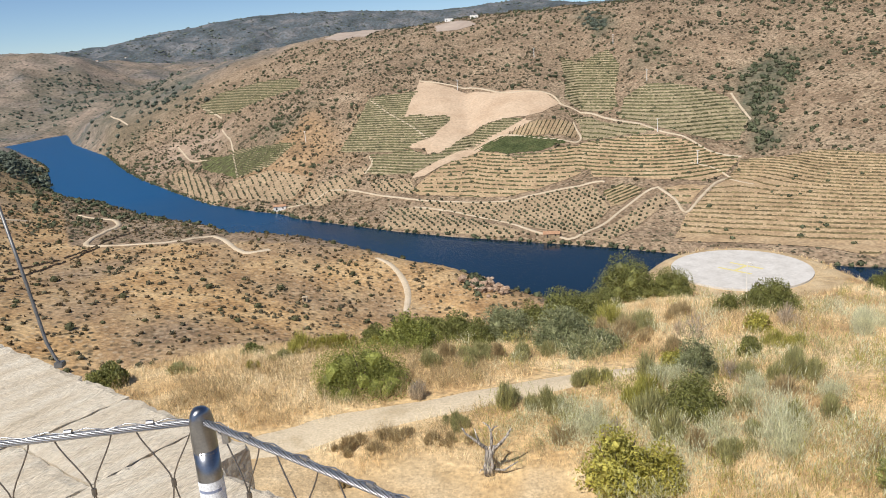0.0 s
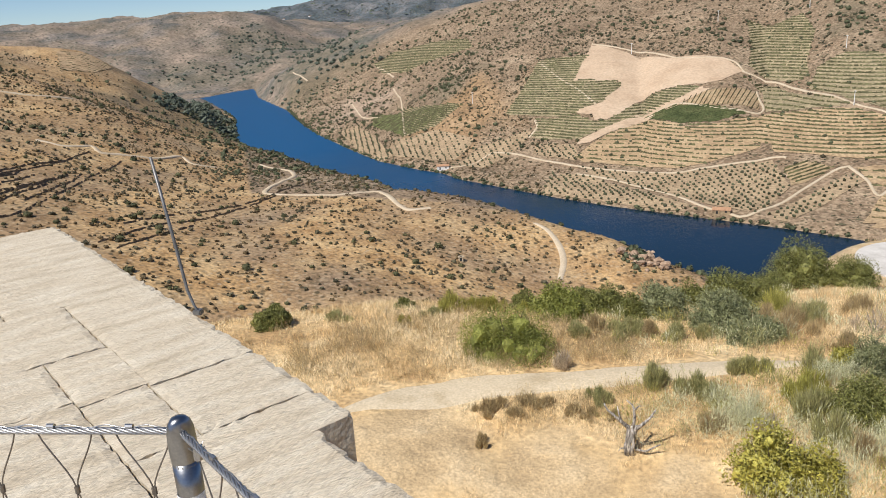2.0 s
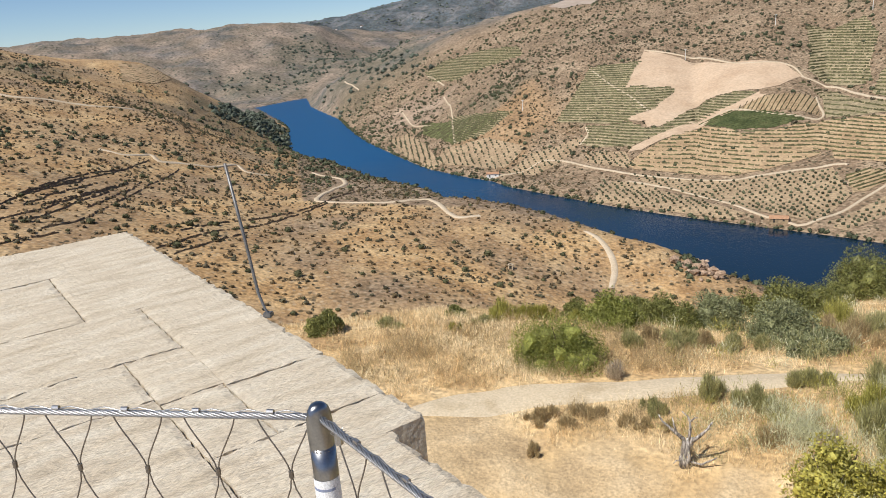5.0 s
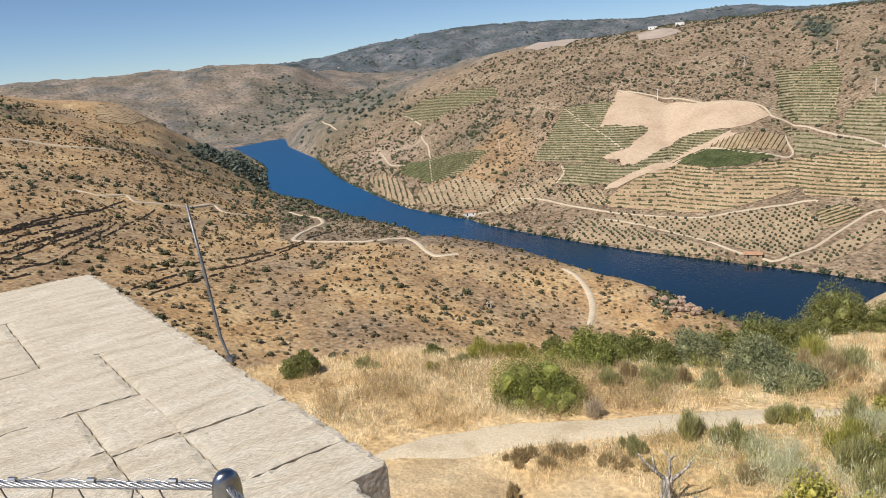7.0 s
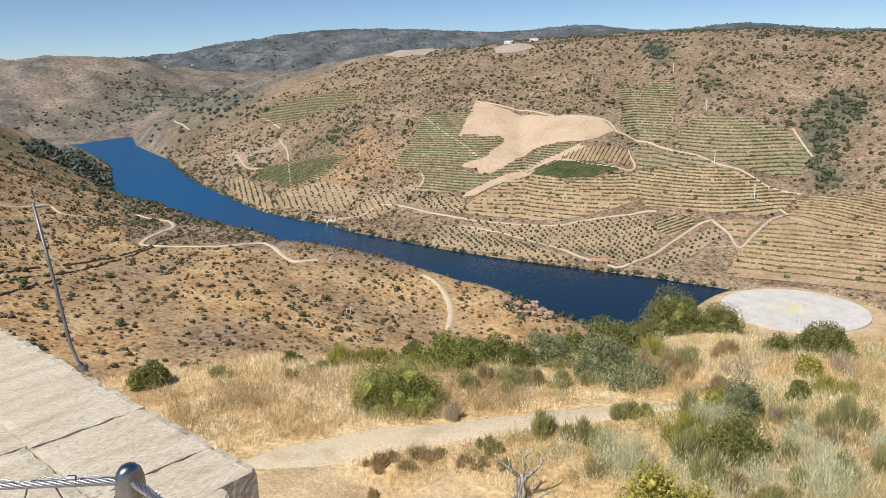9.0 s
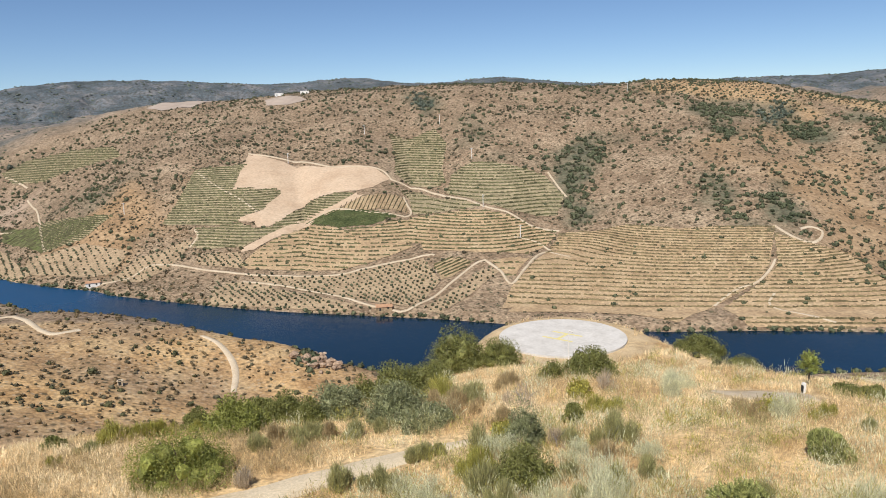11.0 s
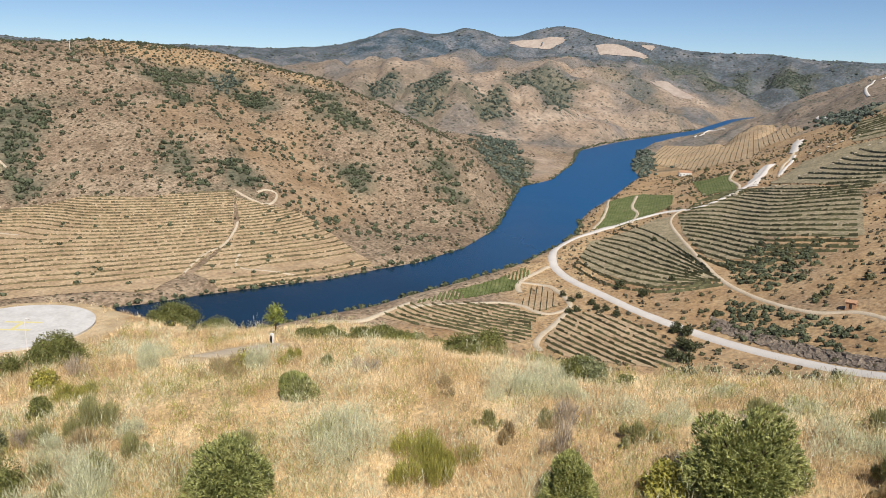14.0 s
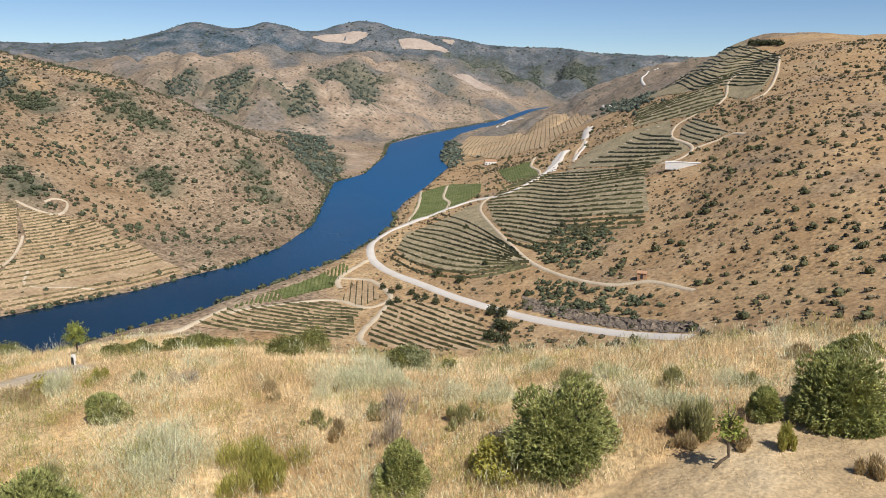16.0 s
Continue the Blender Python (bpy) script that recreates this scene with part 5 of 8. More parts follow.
def straight_lines(ring, gap, bearing, cell=3.0):
    """Pieces of straight rows inside a ring."""
    ring = np.array(ring, float)
    c, a = ring.mean(0), radians(bearing)
    d, n = np.array([math.sin(a), math.cos(a)]), np.array([math.cos(a), -math.sin(a)])
    reach = np.abs(ring - c).max() * 1.5
    u, w = np.meshgrid(np.arange(-reach, reach, cell), np.arange(-reach, reach, gap), indexing="ij")
    s = c + u.ravel()[:, None] * d + w.ravel()[:, None] * n
    seg = np.stack([s, s + d * cell], 1)
    return seg[off_edge(seg.mean(1), ring)[1]]


def fanned(guides, between_two):
    """Pieces of rows that follow guide lines and pass evenly from one to the next."""
    k = np.linspace(0, 1, 60)
    lines = []
    for g in guides:
        c = curve_through(g, 2.0)
        lines.append(c[(k * (len(c) - 1)).astype(int)])
    out = []
    for p, q in zip(lines, lines[1:]):
        for u in np.arange(between_two) / between_two:
            c = p + (q - p) * u
            wide = np.hypot(*(q - p).T)[:-1] / between_two
            out.append(np.stack([c[:-1], c[1:]], 1)[(wide > 3.0) | (u == 0)])
    return np.concatenate(out)


def hedge(name, seg, high, wide, material, parent, gaps=0.06):
    """Rows of vines: a ragged ridge of leaves on each piece of a row."""
    seg = seg[RNG.rand(len(seg)) > gaps]
    d = seg[:, 1] - seg[:, 0]
    length = np.hypot(*d.T)
    seg, d, length = seg[length > 0.05], d[length > 0.05], length[length > 0.05]
    side = np.stack([d[:, 1], -d[:, 0]], -1) / length[:, None]
    m = len(seg)
    w = wide / 2 * RNG.uniform(0.6, 1.3, (m, 1))
    h = high * RNG.uniform(0.55, 1.25, (m, 2))
    s, e = seg[:, 0] - d * 0.08, seg[:, 1] + d * 0.08
    plans = [s - side * w, s + side * w, s, e - side * w, e + side * w, e]
    up = [-0.3, -0.3, None, -0.3, -0.3, None]
    v = np.stack([np.column_stack([p, ground(*p.T) + (h[:, k // 3] if up[k] is None else up[k])]) for k, p in enumerate(plans)], 1)
    o = 6 * np.arange(m)[:, None]
    f = np.concatenate([o + np.array([q]) for q in ((0, 3, 5, 2), (1, 2, 5, 4), (0, 2, 1, 1), (3, 4, 5, 5))])
    tri = f[:, 2] == f[:, 3]
    quads = f[~tri]
    f3 = np.concatenate([quads[:, [0, 1, 2]], quads[:, [0, 2, 3]], f[tri][:, :3]])
    return tagged(raw(name, v.reshape(-1, 3), f3, material, parent), kind="stuff")


_ico = bmesh.new()
bmesh.ops.create_icosphere(_ico, subdivisions=1, radius=1)
ICO_V = np.array([v.co for v in _ico.verts])
ICO_F = np.array([[v.index for v in f.verts] for f in _ico.faces])
_ico.free()


OCT_V = np.array([(1, 0, 0.3), (0.3, 0.95, 0.4), (-0.8, 0.6, 0.25), (-0.8, -0.6, 0.4), (0.3, -0.95, 0.25), (-0.3, -0.1, 0.85), (0.5, 0.2, 0.8)], float)
OCT_F = np.array([(0, 1, 6), (1, 5, 6), (1, 2, 5), (2, 3, 5), (3, 4, 5), (4, 6, 5), (4, 0, 6)])


def clumps(name, xy, size, material, parent=None, flat=0.8, sink=0.25, plain=False):
    """Many far shrubs or small trees: each a ragged clump of leaves."""
    form, sides = (OCT_V, OCT_F) if plain else (ICO_V, ICO_F)
    m, k = len(xy), len(form)
    jit = RNG.uniform(0.6, 1.35, (m, k, 1))
    v = form[None] * jit * size[:, None, None] * np.array([1, 1, flat])
    a = RNG.uniform(0, 6.28, m)
    c, s = np.cos(a)[:, None], np.sin(a)[:, None]
    x, y = v[:, :, 0] * c - v[:, :, 1] * s, v[:, :, 0] * s + v[:, :, 1] * c
    z = ground(*xy.T) + size * (-0.15 if plain else flat * (1 - sink))
    v = np.stack([x + xy[:, :1], y + xy[:, 1:], v[:, :, 2] + z[:, None]], -1)
    f = (k * np.arange(m))[:, None, None] + sides[None]
    return tagged(raw(name, v.reshape(-1, 3), f.reshape(-1, 3), material, parent), kind="stuff")


def bushes(name, xy, size, material, parent=None, leaves=26, flat=0.85):
    """Far round shrubs: each an uneven core under a coat of leaf sprays."""
    m, k = len(xy), len(ICO_V)
    z = ground(*xy.T) + size * flat * 0.4
    c = np.column_stack([xy, z])
    core = c[:, None] + ICO_V[None] * size[:, None, None] * RNG.uniform(0.68, 0.95, (m, k, 1)) * np.array([1, 1, flat])
    d = RNG.randn(m, leaves, 3)
    d[..., 2] = np.abs(d[..., 2]) * 0.9 - 0.25
    d /= np.linalg.norm(d, axis=2)[..., None]
    lobe = RNG.randn(m, 1, 3)
    lobe /= np.linalg.norm(lobe, axis=2)[..., None]
    reach = RNG.uniform(0.7, 0.96, (m, leaves, 1)) * (1 + 0.2 * (d * lobe).sum(2, keepdims=True))
    p = c[:, None] + d * reach * size[:, None, None] * np.array([1, 1, flat])
    face = d + RNG.randn(m, leaves, 3) * 0.5
    a = np.cross(face, RNG.randn(m, leaves, 3))
    a /= np.linalg.norm(a, axis=2)[..., None] + 1e-9
    b = np.cross(face, a)
    b /= np.linalg.norm(b, axis=2)[..., None] + 1e-9
    w = size[:, None, None] * RNG.uniform(0.2, 0.34, (m, leaves, 1)) * (26 / leaves) ** 0.4
    leaf = np.stack([p - a * w, p - b * w * 0.8, p + a * w, p + b * w * 0.8], 2)
    f = (k * np.arange(m))[:, None, None] + ICO_F[None]
    o = m * k + 4 * np.arange(m * leaves)[:, None]
    tri = np.concatenate([f.reshape(-1, 3), o + np.array([[0, 1, 2]]), o + np.array([[0, 2, 3]])])
    return tagged(raw(name, np.concatenate([core.reshape(-1, 3), leaf.reshape(-1, 3)]), tri, material, parent), kind="stuff")


# ---- the land ----
WOODED = [(57.0, 62.6, 1880, 2110), (63.3, 67.8, 2290, 2600), (66.5, 73.5, 2860, 3140), (59.5, 62, 1480, 1600), (64.5, 67, 1500, 1590), (70, 73, 2200, 2450), (53, 57, 2500, 2800)]


def wooded(xy):
    """How far a plan point lies inside the woods on the distant slopes."""
    a, r = np.degrees(np.arctan2(*xy.T)) + 0.7 * waves(*xy.T, 200, 82), np.hypot(*xy.T) + 45 * waves(*xy.T, 260, 83)
    w = np.zeros(len(xy))
    for a0, a1, r0, r1 in WOODED:
        w = np.maximum(w, np.clip((a - a0) * 2.5, 0, 1) * np.clip((a1 - a) * 2.5, 0, 1) * np.clip((r - r0) / 30, 0, 1) * np.clip((r1 - r) / 30, 0, 1))
    return w


OAK_COVER = [WOODS_A, WOODS_B, WOODS_C, WOODS_D, WOODS_J, WOODS_K, WOODS_L, WOODS_M, WOODS_N, WOODS_O, WOODS_P, WOODS_Q, WOODS_R, WOODS_S, FARWOOD_A, FARWOOD_B,
             FARWOOD_C, FARWOOD_D, FARWOOD_E, FARWOOD_F, FARWOOD_G, FARWOOD_H, FARWOOD_I, FARWOOD_J, FARWOOD_K, FARWOOD_L, FARWOOD_M, FARWOOD_N, LEFTWOOD, LEFTWOOD_B, LEFTWOOD_C]


LOOSE_OAK = [LEFTWOOD, LEFTWOOD_B, WOODS_R, WOODS_S, WOODS_D, FARWOOD_E, FARWOOD_I, FARWOOD_L, FARWOOD_M, FARWOOD_N]


def cover(ring, soft):
    """How far each corner of the sheet lies inside a ring, with a ragged soft edge."""
    ring, out = np.array(ring, float), np.zeros(len(XY))
    near = ((XY > ring.min(0) - 2 * soft) & (XY < ring.max(0) + 2 * soft)).all(1)
    p = XY[near]
    d, inside = off_edge(p, ring)
    out[near] = np.clip(0.6 + (np.where(inside, d, -d) + 0.7 * soft * waves(*p.T, soft * 2.2, 7)) / soft, 0, 1)
    return out


def build_ground():
    na, nr = GRID.shape
    i, j = np.meshgrid(np.arange(na), np.arange(nr - 1), indexing="ij")
    k = (i + 1) % na
    f = np.stack([i * nr + j, i * nr + j + 1, k * nr + j + 1, k * nr + j], -1).reshape(-1, 4)
    hub = np.column_stack([XY.reshape(na, nr, 2)[:, 0] * 0.03, np.full(na, -16.0)])
    q = np.arange(na)
    f = np.concatenate([f, np.stack([na * nr + q, q * nr, (q + 1) % na * nr, na * nr + (q + 1) % na], -1)])
    ob = raw("ground", np.concatenate([np.column_stack([XY, GRID.ravel()]), hub]), f, LAND, smooth=True)
    r = np.hypot(*XY.T)
    wob = waves(*XY.T, 60, 21)
    # past 1120 m the scrub cover also greys the soil, as haze would
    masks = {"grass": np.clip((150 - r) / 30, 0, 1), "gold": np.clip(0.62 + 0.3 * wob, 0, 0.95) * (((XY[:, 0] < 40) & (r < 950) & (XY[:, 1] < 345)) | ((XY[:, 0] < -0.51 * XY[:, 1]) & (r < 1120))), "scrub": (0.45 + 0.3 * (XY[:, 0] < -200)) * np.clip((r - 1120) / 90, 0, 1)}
    az = np.degrees(np.arctan2(*XY.T))
    right = np.clip(0.5 + 0.3 * wob, 0, 0.9) * np.clip((az - 66) / 4, 0, 1) * np.clip((r - 150) / 40, 0, 1) * (r < 1000) * (XY[:, 0] > 0)
    masks["gold"] = np.maximum(masks["gold"], 0.7 * np.clip((az - 46) / 4, 0, 1) * np.clip((106 - az) / 4, 0, 1) * np.clip((r - 130) / 20, 0, 1) * np.clip((335 - r) / 20, 0, 1))
    woods = np.clip((waves(*XY.T, 330, 91) + 0.7 * waves(*XY.T, 82.5, 92) - 0.35) * 3, 0, 1) * np.clip((r - 1120) / 90, 0, 1)
    woods = np.maximum(0.5 * woods, wooded(XY))
    masks["specks"] = np.clip((r - 1060) / 150, 0, 1) * np.clip((4300 - r) / 900, 0.25, 1)
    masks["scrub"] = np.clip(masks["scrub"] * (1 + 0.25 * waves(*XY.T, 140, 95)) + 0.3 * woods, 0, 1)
    # from 2950 m outwards the painted blue haze covers the mountains
    masks["hazed_woods"] = np.maximum(0.5 * woods, 0.72 * np.clip((r - 2950) / 300, 0, 1))
    bare = np.zeros(len(XY))
    for cx, cy, rad in BARE_GROUND:
        q = np.hypot(XY[:, 0] - cx, XY[:, 1] - cy) + waves(*XY.T, 4, 31) * 0.8
        bare = np.maximum(bare, np.clip((rad - q) / 1.5, 0, 1))
    masks["bare"] = bare
    oak = np.zeros(len(XY))
    for ring in OAK_COVER:
        oak = np.maximum(oak, (0.45 if ring in LOOSE_OAK else 1) * cover(ring, 14 + 0.012 * np.hypot(*np.mean(ring, 0))))
    masks["oak"] = 0.8 * oak
    shore = np.interp(az, [58, 62, 66, 70], [440, 500, 740, 1400])
    masks["gold"] = np.maximum(masks["gold"], np.minimum(1.3 * right, 0.8))
    masks["gold"] = np.maximum(masks["gold"], 0.65 * np.clip((az - 57) / 3, 0, 1) * np.clip((72 - az) / 3, 0, 1) * (r > 300) * np.clip((shore - r) / 20, 0, 1))
    masks["red"] = np.maximum(np.maximum(0.85 * cover(RED_A, 25), 0.6 * cover(RED_B, 45)), np.minimum(0.9 * right, 0.5))
    masks["hazed_woods"] = np.maximum(masks["hazed_woods"] * 1.2, cover(PEAK_DARK, 60))
    cleared = np.clip(1.6 * waves(*XY.T, 420, 61) - 0.25, 0, 0.75) * np.clip((r - 1500) / 300, 0, 1) * np.clip((az - 40) / 6, 0, 1) * np.clip((3050 - r) / 250, 0, 1)
    masks["tan"] = 0.6 * cleared
    for ring in (TAN_A, TAN_B, TAN_C, TAN_D, TAN_E, TAN_F, SPUR_TERRACE, BENCH_A):
        masks["tan"] = np.maximum(masks["tan"], 0.85 * cover(ring, 0.03 * np.hypot(*np.mean(ring, 0))))
    for ring in (GOLD_TOP, GOLD_TOP_B):
        c = cover(ring, 22)
        masks["gold"] = np.maximum(masks["gold"], 0.5 * c)
        masks["scrub"] = masks["scrub"] * (1 - c)
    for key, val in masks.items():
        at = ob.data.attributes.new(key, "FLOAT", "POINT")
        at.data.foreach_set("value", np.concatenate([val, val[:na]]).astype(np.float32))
    return tagged(ob, "dry hills of tan soil and golden grass", "ground", kind="structure")


BARE_GROUND = [(29.8, 40.6, 3.2), (33.4, 41.6, 3.0), (-2, 26.2, 3.5), (-8, 26.8, 4.2), (PAD[0] - 1, PAD[1] - 1, 14), (24.5, -3.5, 4.5), (23.5, -0.5, 3), (24, -9, 6), (3, 25.5, 2.6), (19.5, 1.5, 3.6), (20, -4, 5), (16, -3, 5), (21.5, 0.5, 3)]
build_ground()
_w = bmesh.new()
bmesh.ops.create_grid(_w, x_segments=2, y_segments=2, size=1)
for _v in _w.verts:
    _v.co = Vector((1200 + _v.co.x * 3200, 1500 + _v.co.y * 1700, WATER))
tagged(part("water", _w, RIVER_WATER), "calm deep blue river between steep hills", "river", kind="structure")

# ---- fields ----
KEEP_CLEAR = []


def vineyard(name, ring, soil, seg, high, wide, label, gaps=0.06, green=None):
    ob = tagged(patch(name, ring, 4.0, soil), label, "vineyard", "vineyards on the slopes")
    if len(seg):
        hedge("vine_canopy", seg, high, wide, green or VINE, ob, gaps)
    KEEP_CLEAR.append(np.array(ring))
    return ob


ob = tagged(patch("ploughed_field", AREA_PLOUGHED, 3.0, PLOUGHED), "freshly graded bare field of pale pinkish soil", "field")
KEEP_CLEAR.append(np.array(AREA_PLOUGHED))
ob = tagged(patch("ploughed_field", AREA_STRIP, 3.0, PLOUGHED, 1.2), "narrow graded strip of pale bare soil", "field")
KEEP_CLEAR.append(np.array(AREA_STRIP))
for ring, soil, step, gaps in ((VINES_FAR_A, GRASSY_TERRACE, 1.5, 0.012), (VINES_FAR_B, GRASSY_TERRACE, 1.5, 0.012), (VINES_FAR_C, GRASSY_TERRACE, 1.5, 0.012), (VINES_LEFT_BENCH, GRASSY_TERRACE, 1.6, 0.05), (VINES_LEFT_STRIPE, GRASSY_TERRACE, 1.3, 0.03), (VINES_FAR_D, GOLD_TERRACE, 1.6, 0.25),
                               (VINES_GOLD, GOLD_TERRACE, 1.5, 0.05), (VINES_UPPER, GRASSY_TERRACE, 1.9, 0.1), (VINES_DARK, GRASSY_TERRACE, 2.0, 0.03), (VINES_TOP, GRASSY_TERRACE, 1.9, 0.1), (VINES_TRIO, GOLD_TERRACE, 1.9, 0.2),
                               (VINES_RIGHT_NOOK, GRASSY_TERRACE, 2.2, 0.05)):
    far = np.hypot(*np.mean(ring, 0))
    vineyard("vineyard", ring, soil, level_lines(ring, step), 0.9 + far / 1300, (0.8 if soil is GRASSY_TERRACE else 0.5) + far / 1300, "terraced vineyard with rows of vines along the contours", gaps)
for ring, bearing, gap in ((VINES_RIGHT_SLOPE_B, SLOPE_BEARING, 11),):
    far = np.hypot(*np.mean(ring, 0))
    vineyard("vineyard", ring, GRASSY_TERRACE, straight_lines(ring, gap, bearing), 1.2 + far / 1100, 0.9 + far / 900, "terraced vineyard with rows of vines across the slope", 0.03)
vineyard("vineyard", VINES_RIGHT_FAN, GRASSY_TERRACE, fanned([FAN0, FAN1, FAN2, FAN3], 4), 1.4, 1.3, "terraced vineyard with rows that fan out round the slope", 0.02)
for ring, guides, n in ((VINES_RIGHT_SLOPE_A, [ROWS_A, ROWS_B, ROWS_C, ROWS_D, ROWS_E], 2), (VINES_RIGHT_CROWN, [CROWN_A, CROWN_B, CROWN_C, CROWN_D], 5)):
    seg = fanned(guides, n)
    seg = seg[off_edge(seg.mean(1), np.array(ring, float))[1]]
    vineyard("vineyard", ring, GRASSY_TERRACE, seg, 1.7, 1.8, "terraced vineyard with long rows round the upper slope", 0.02)
vineyard("vineyard", VINES_RIGHT_BELT, GRASSY_TERRACE, fanned([BELT_A, BELT_B, BELT_C, BELT_D, BELT_E], 5), 1.5, 1.5, "terraced vineyard with long curving rows across the slope", 0.02)
for ring, soil in ((VINES_LEFT_GREEN, GREEN_TERRACE), (VINES_WEDGE, TERRACE)):
    vineyard("vineyard", ring, soil, straight_lines(ring, 3.6, 65), 1.2, 1.5, "green vineyard with close straight rows", 0.1)
for ring in (VINES_WIDE_A, VINES_WIDE_B):
    vineyard("vineyard", ring, GOLD_TERRACE, level_lines(ring, 1.1), 1.2, 0.7, "broad dry terraces with thin rows of vines", 0.05, DRY_VINE)
for ring, bearing in ((VINES_RIGHT_LOW, LOW_BEARING), (VINES_RIGHT_LOW_B, LOW_B_BEARING)):
    vineyard("vineyard", ring, GOLD_TERRACE, straight_lines(ring, 4.6, bearing), 1.2, 1.2, "vineyard in long gently curving rows", 0.02)
vineyard("vineyard", VINES_NET, TERRACE, straight_lines(VINES_NET, 3.2, 20), 1.1, 1.2, "young vineyard in fine diagonal rows", 0.05)
vineyard("vineyard", VINES_DENSE, DENSE_GREEN, straight_lines(VINES_DENSE, 3.0, 75), 1.2, 2.0, "dense dark green vineyard parcel", 0.02, DENSE_GREEN)
vineyard("vineyard", VINES_RIGHT_UPRIGHT, GOLD_TERRACE, straight_lines(VINES_RIGHT_UPRIGHT, 3.0, 62), 1.1, 0.8, "small vineyard with rows down the slope", 0.03)
vineyard("vineyard", VINES_RIGHT_RIVER_GREEN, GREEN_TERRACE, straight_lines(VINES_RIGHT_RIVER_GREEN, 2.0, 62), 0.8, 1.9, "bright green vineyard strip along the river bank", 0.03, GREEN_TERRACE)
for ring in (VINES_RIGHT_MEADOW, VINES_RIGHT_MEADOW_B):
    vineyard("vineyard", ring, GREEN_TERRACE, straight_lines(ring, 2.3, 70), 0.7, 2.2, "flat bright green vineyard beside the river", 0.02, GREEN_TERRACE)
vineyard("vineyard", VINES_RIGHT_FAR_LOW, GOLD_TERRACE, straight_lines(VINES_RIGHT_FAR_LOW, 6, 75), 1.3, 1.5, "pale far vineyard on a gentle slope", 0.1)
vineyard("vineyard", VINES_LEFT_PLOT, GOLD_TERRACE, straight_lines(VINES_LEFT_PLOT, 5, 40), 0.8, 1.0, "dry grassy vineyard plot on a crest", 0.3)
for ring, gap in ((OLIVES_SHORE, 3.8), (OLIVES_MID, 3.8), (OLIVES_EAST, 4.0), (OLIVES_WEST, 4.3), (OLIVES_FARWEST, 4.8), (OLIVES_SPURFOOT, 3.6), (OLIVES_BANK, 4.6)):
    ob = tagged(patch("olive_grove", ring, 4.0, GROVE), "olive grove planted in a regular grid", "olive grove", "olive groves by the river")
    ring = np.array(ring)
    a = np.arange(-260, 260, gap)
    g = np.stack(np.meshgrid(a, a * 1.05), -1).reshape(-1, 2) @ np.array([[0.94, 0.34], [-0.34, 0.94]]) + ring.mean(0)
    g = g[off_edge(g, ring)[1]] + 0
    g = g + RNG.randn(len(g), 2) * 0.35
    g = g[RNG.rand(len(g)) > 0.06]
    clumps("olive_canopy", g, RNG.uniform(0.6, 1.1, len(g)), OLIVE, ob, flat=0.95, sink=0.05)
    KEEP_CLEAR.append(ring)

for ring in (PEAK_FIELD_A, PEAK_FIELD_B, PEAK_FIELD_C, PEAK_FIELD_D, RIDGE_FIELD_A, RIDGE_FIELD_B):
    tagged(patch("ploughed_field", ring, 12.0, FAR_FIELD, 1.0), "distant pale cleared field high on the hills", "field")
    KEEP_CLEAR.append(np.array(ring))

# ---- roads ----
FAR_TRACKS = [TRACKS_FAR_A, TRACKS_FAR_B, TRACKS_FAR_C, TRACKS_FAR_D, TRACKS_FAR_E, TRACKS_FAR_G, TRACKS_FAR_H, TRACKS_FAR_I, TRACKS_FAR_J, TRACKS_FAR_K,
              TRACKS_FAR_L, TRACKS_FAR_M, TRACKS_FAR_N, TRACKS_FAR_O, TRACKS_FAR_P, TRACKS_FAR_Q, TRACKS_FAR_R, TRACKS_FAR_S]
RIGHT_TRACKS = [TRACKS_RIGHT_A, TRACKS_RIGHT_B, TRACKS_RIGHT_C, TRACKS_RIGHT_D, TRACKS_RIGHT_E, TRACKS_RIGHT_G, TRACKS_RIGHT_H, TRACKS_RIGHT_I, TRACKS_RIGHT_J,
                TRACKS_RIGHT_K, TRACKS_RIGHT_L, TRACKS_RIGHT_M, TRACKS_RIGHT_N]
LEFT_TRACKS = [TRACKS_LEFT_A, TRACKS_LEFT_B, TRACKS_LEFT_C, TRACKS_LEFT_D]
for line, width in [(t, 1.6) for t in FAR_TRACKS] + [(t, 2.2 if t is TRACKS_RIGHT_A else 2.8) for t in RIGHT_TRACKS] + [(t, 2.5) for t in LEFT_TRACKS]:
    tagged(ribbon("dirt_track", line, width, DUST, above=1.6), "pale dusty farm track cut into the slope", "track", kind="structure")
tagged(ribbon("road", ROAD_MAIN, 5.0, ASPHALT, above=1.8, rough=0.02), "sun-bleached asphalt road winding along the hillside", "road", kind="structure")
tagged(ribbon("dirt_track", TRACK_LOW, 2.0, PALE_DUST, step=0.7, above=0.6, taper=4.0), "pale gravel track through dry grass", "track", kind="structure")
tagged(ribbon("dirt_track", TRACK_UP, 4.4, DUST, step=0.7, above=0.6, rough=0.2, taper=3.0), "short bare dirt track near the young tree", "track", kind="structure")
for line, width in ((YARD_A, 9), (YARD_B, 9), (YARD_C, 3.5), (YARD_D, 4), (YARD_E, 4), (YARD_F, 3.5)):
    tagged(ribbon("dirt_track", line, width, ASPHALT, above=1.7), "bleached earth track between the vine terraces", "track", kind="structure")
ROAD_LINES = [np.array(t) for t in FAR_TRACKS + RIGHT_TRACKS + LEFT_TRACKS + [ROAD_MAIN]]


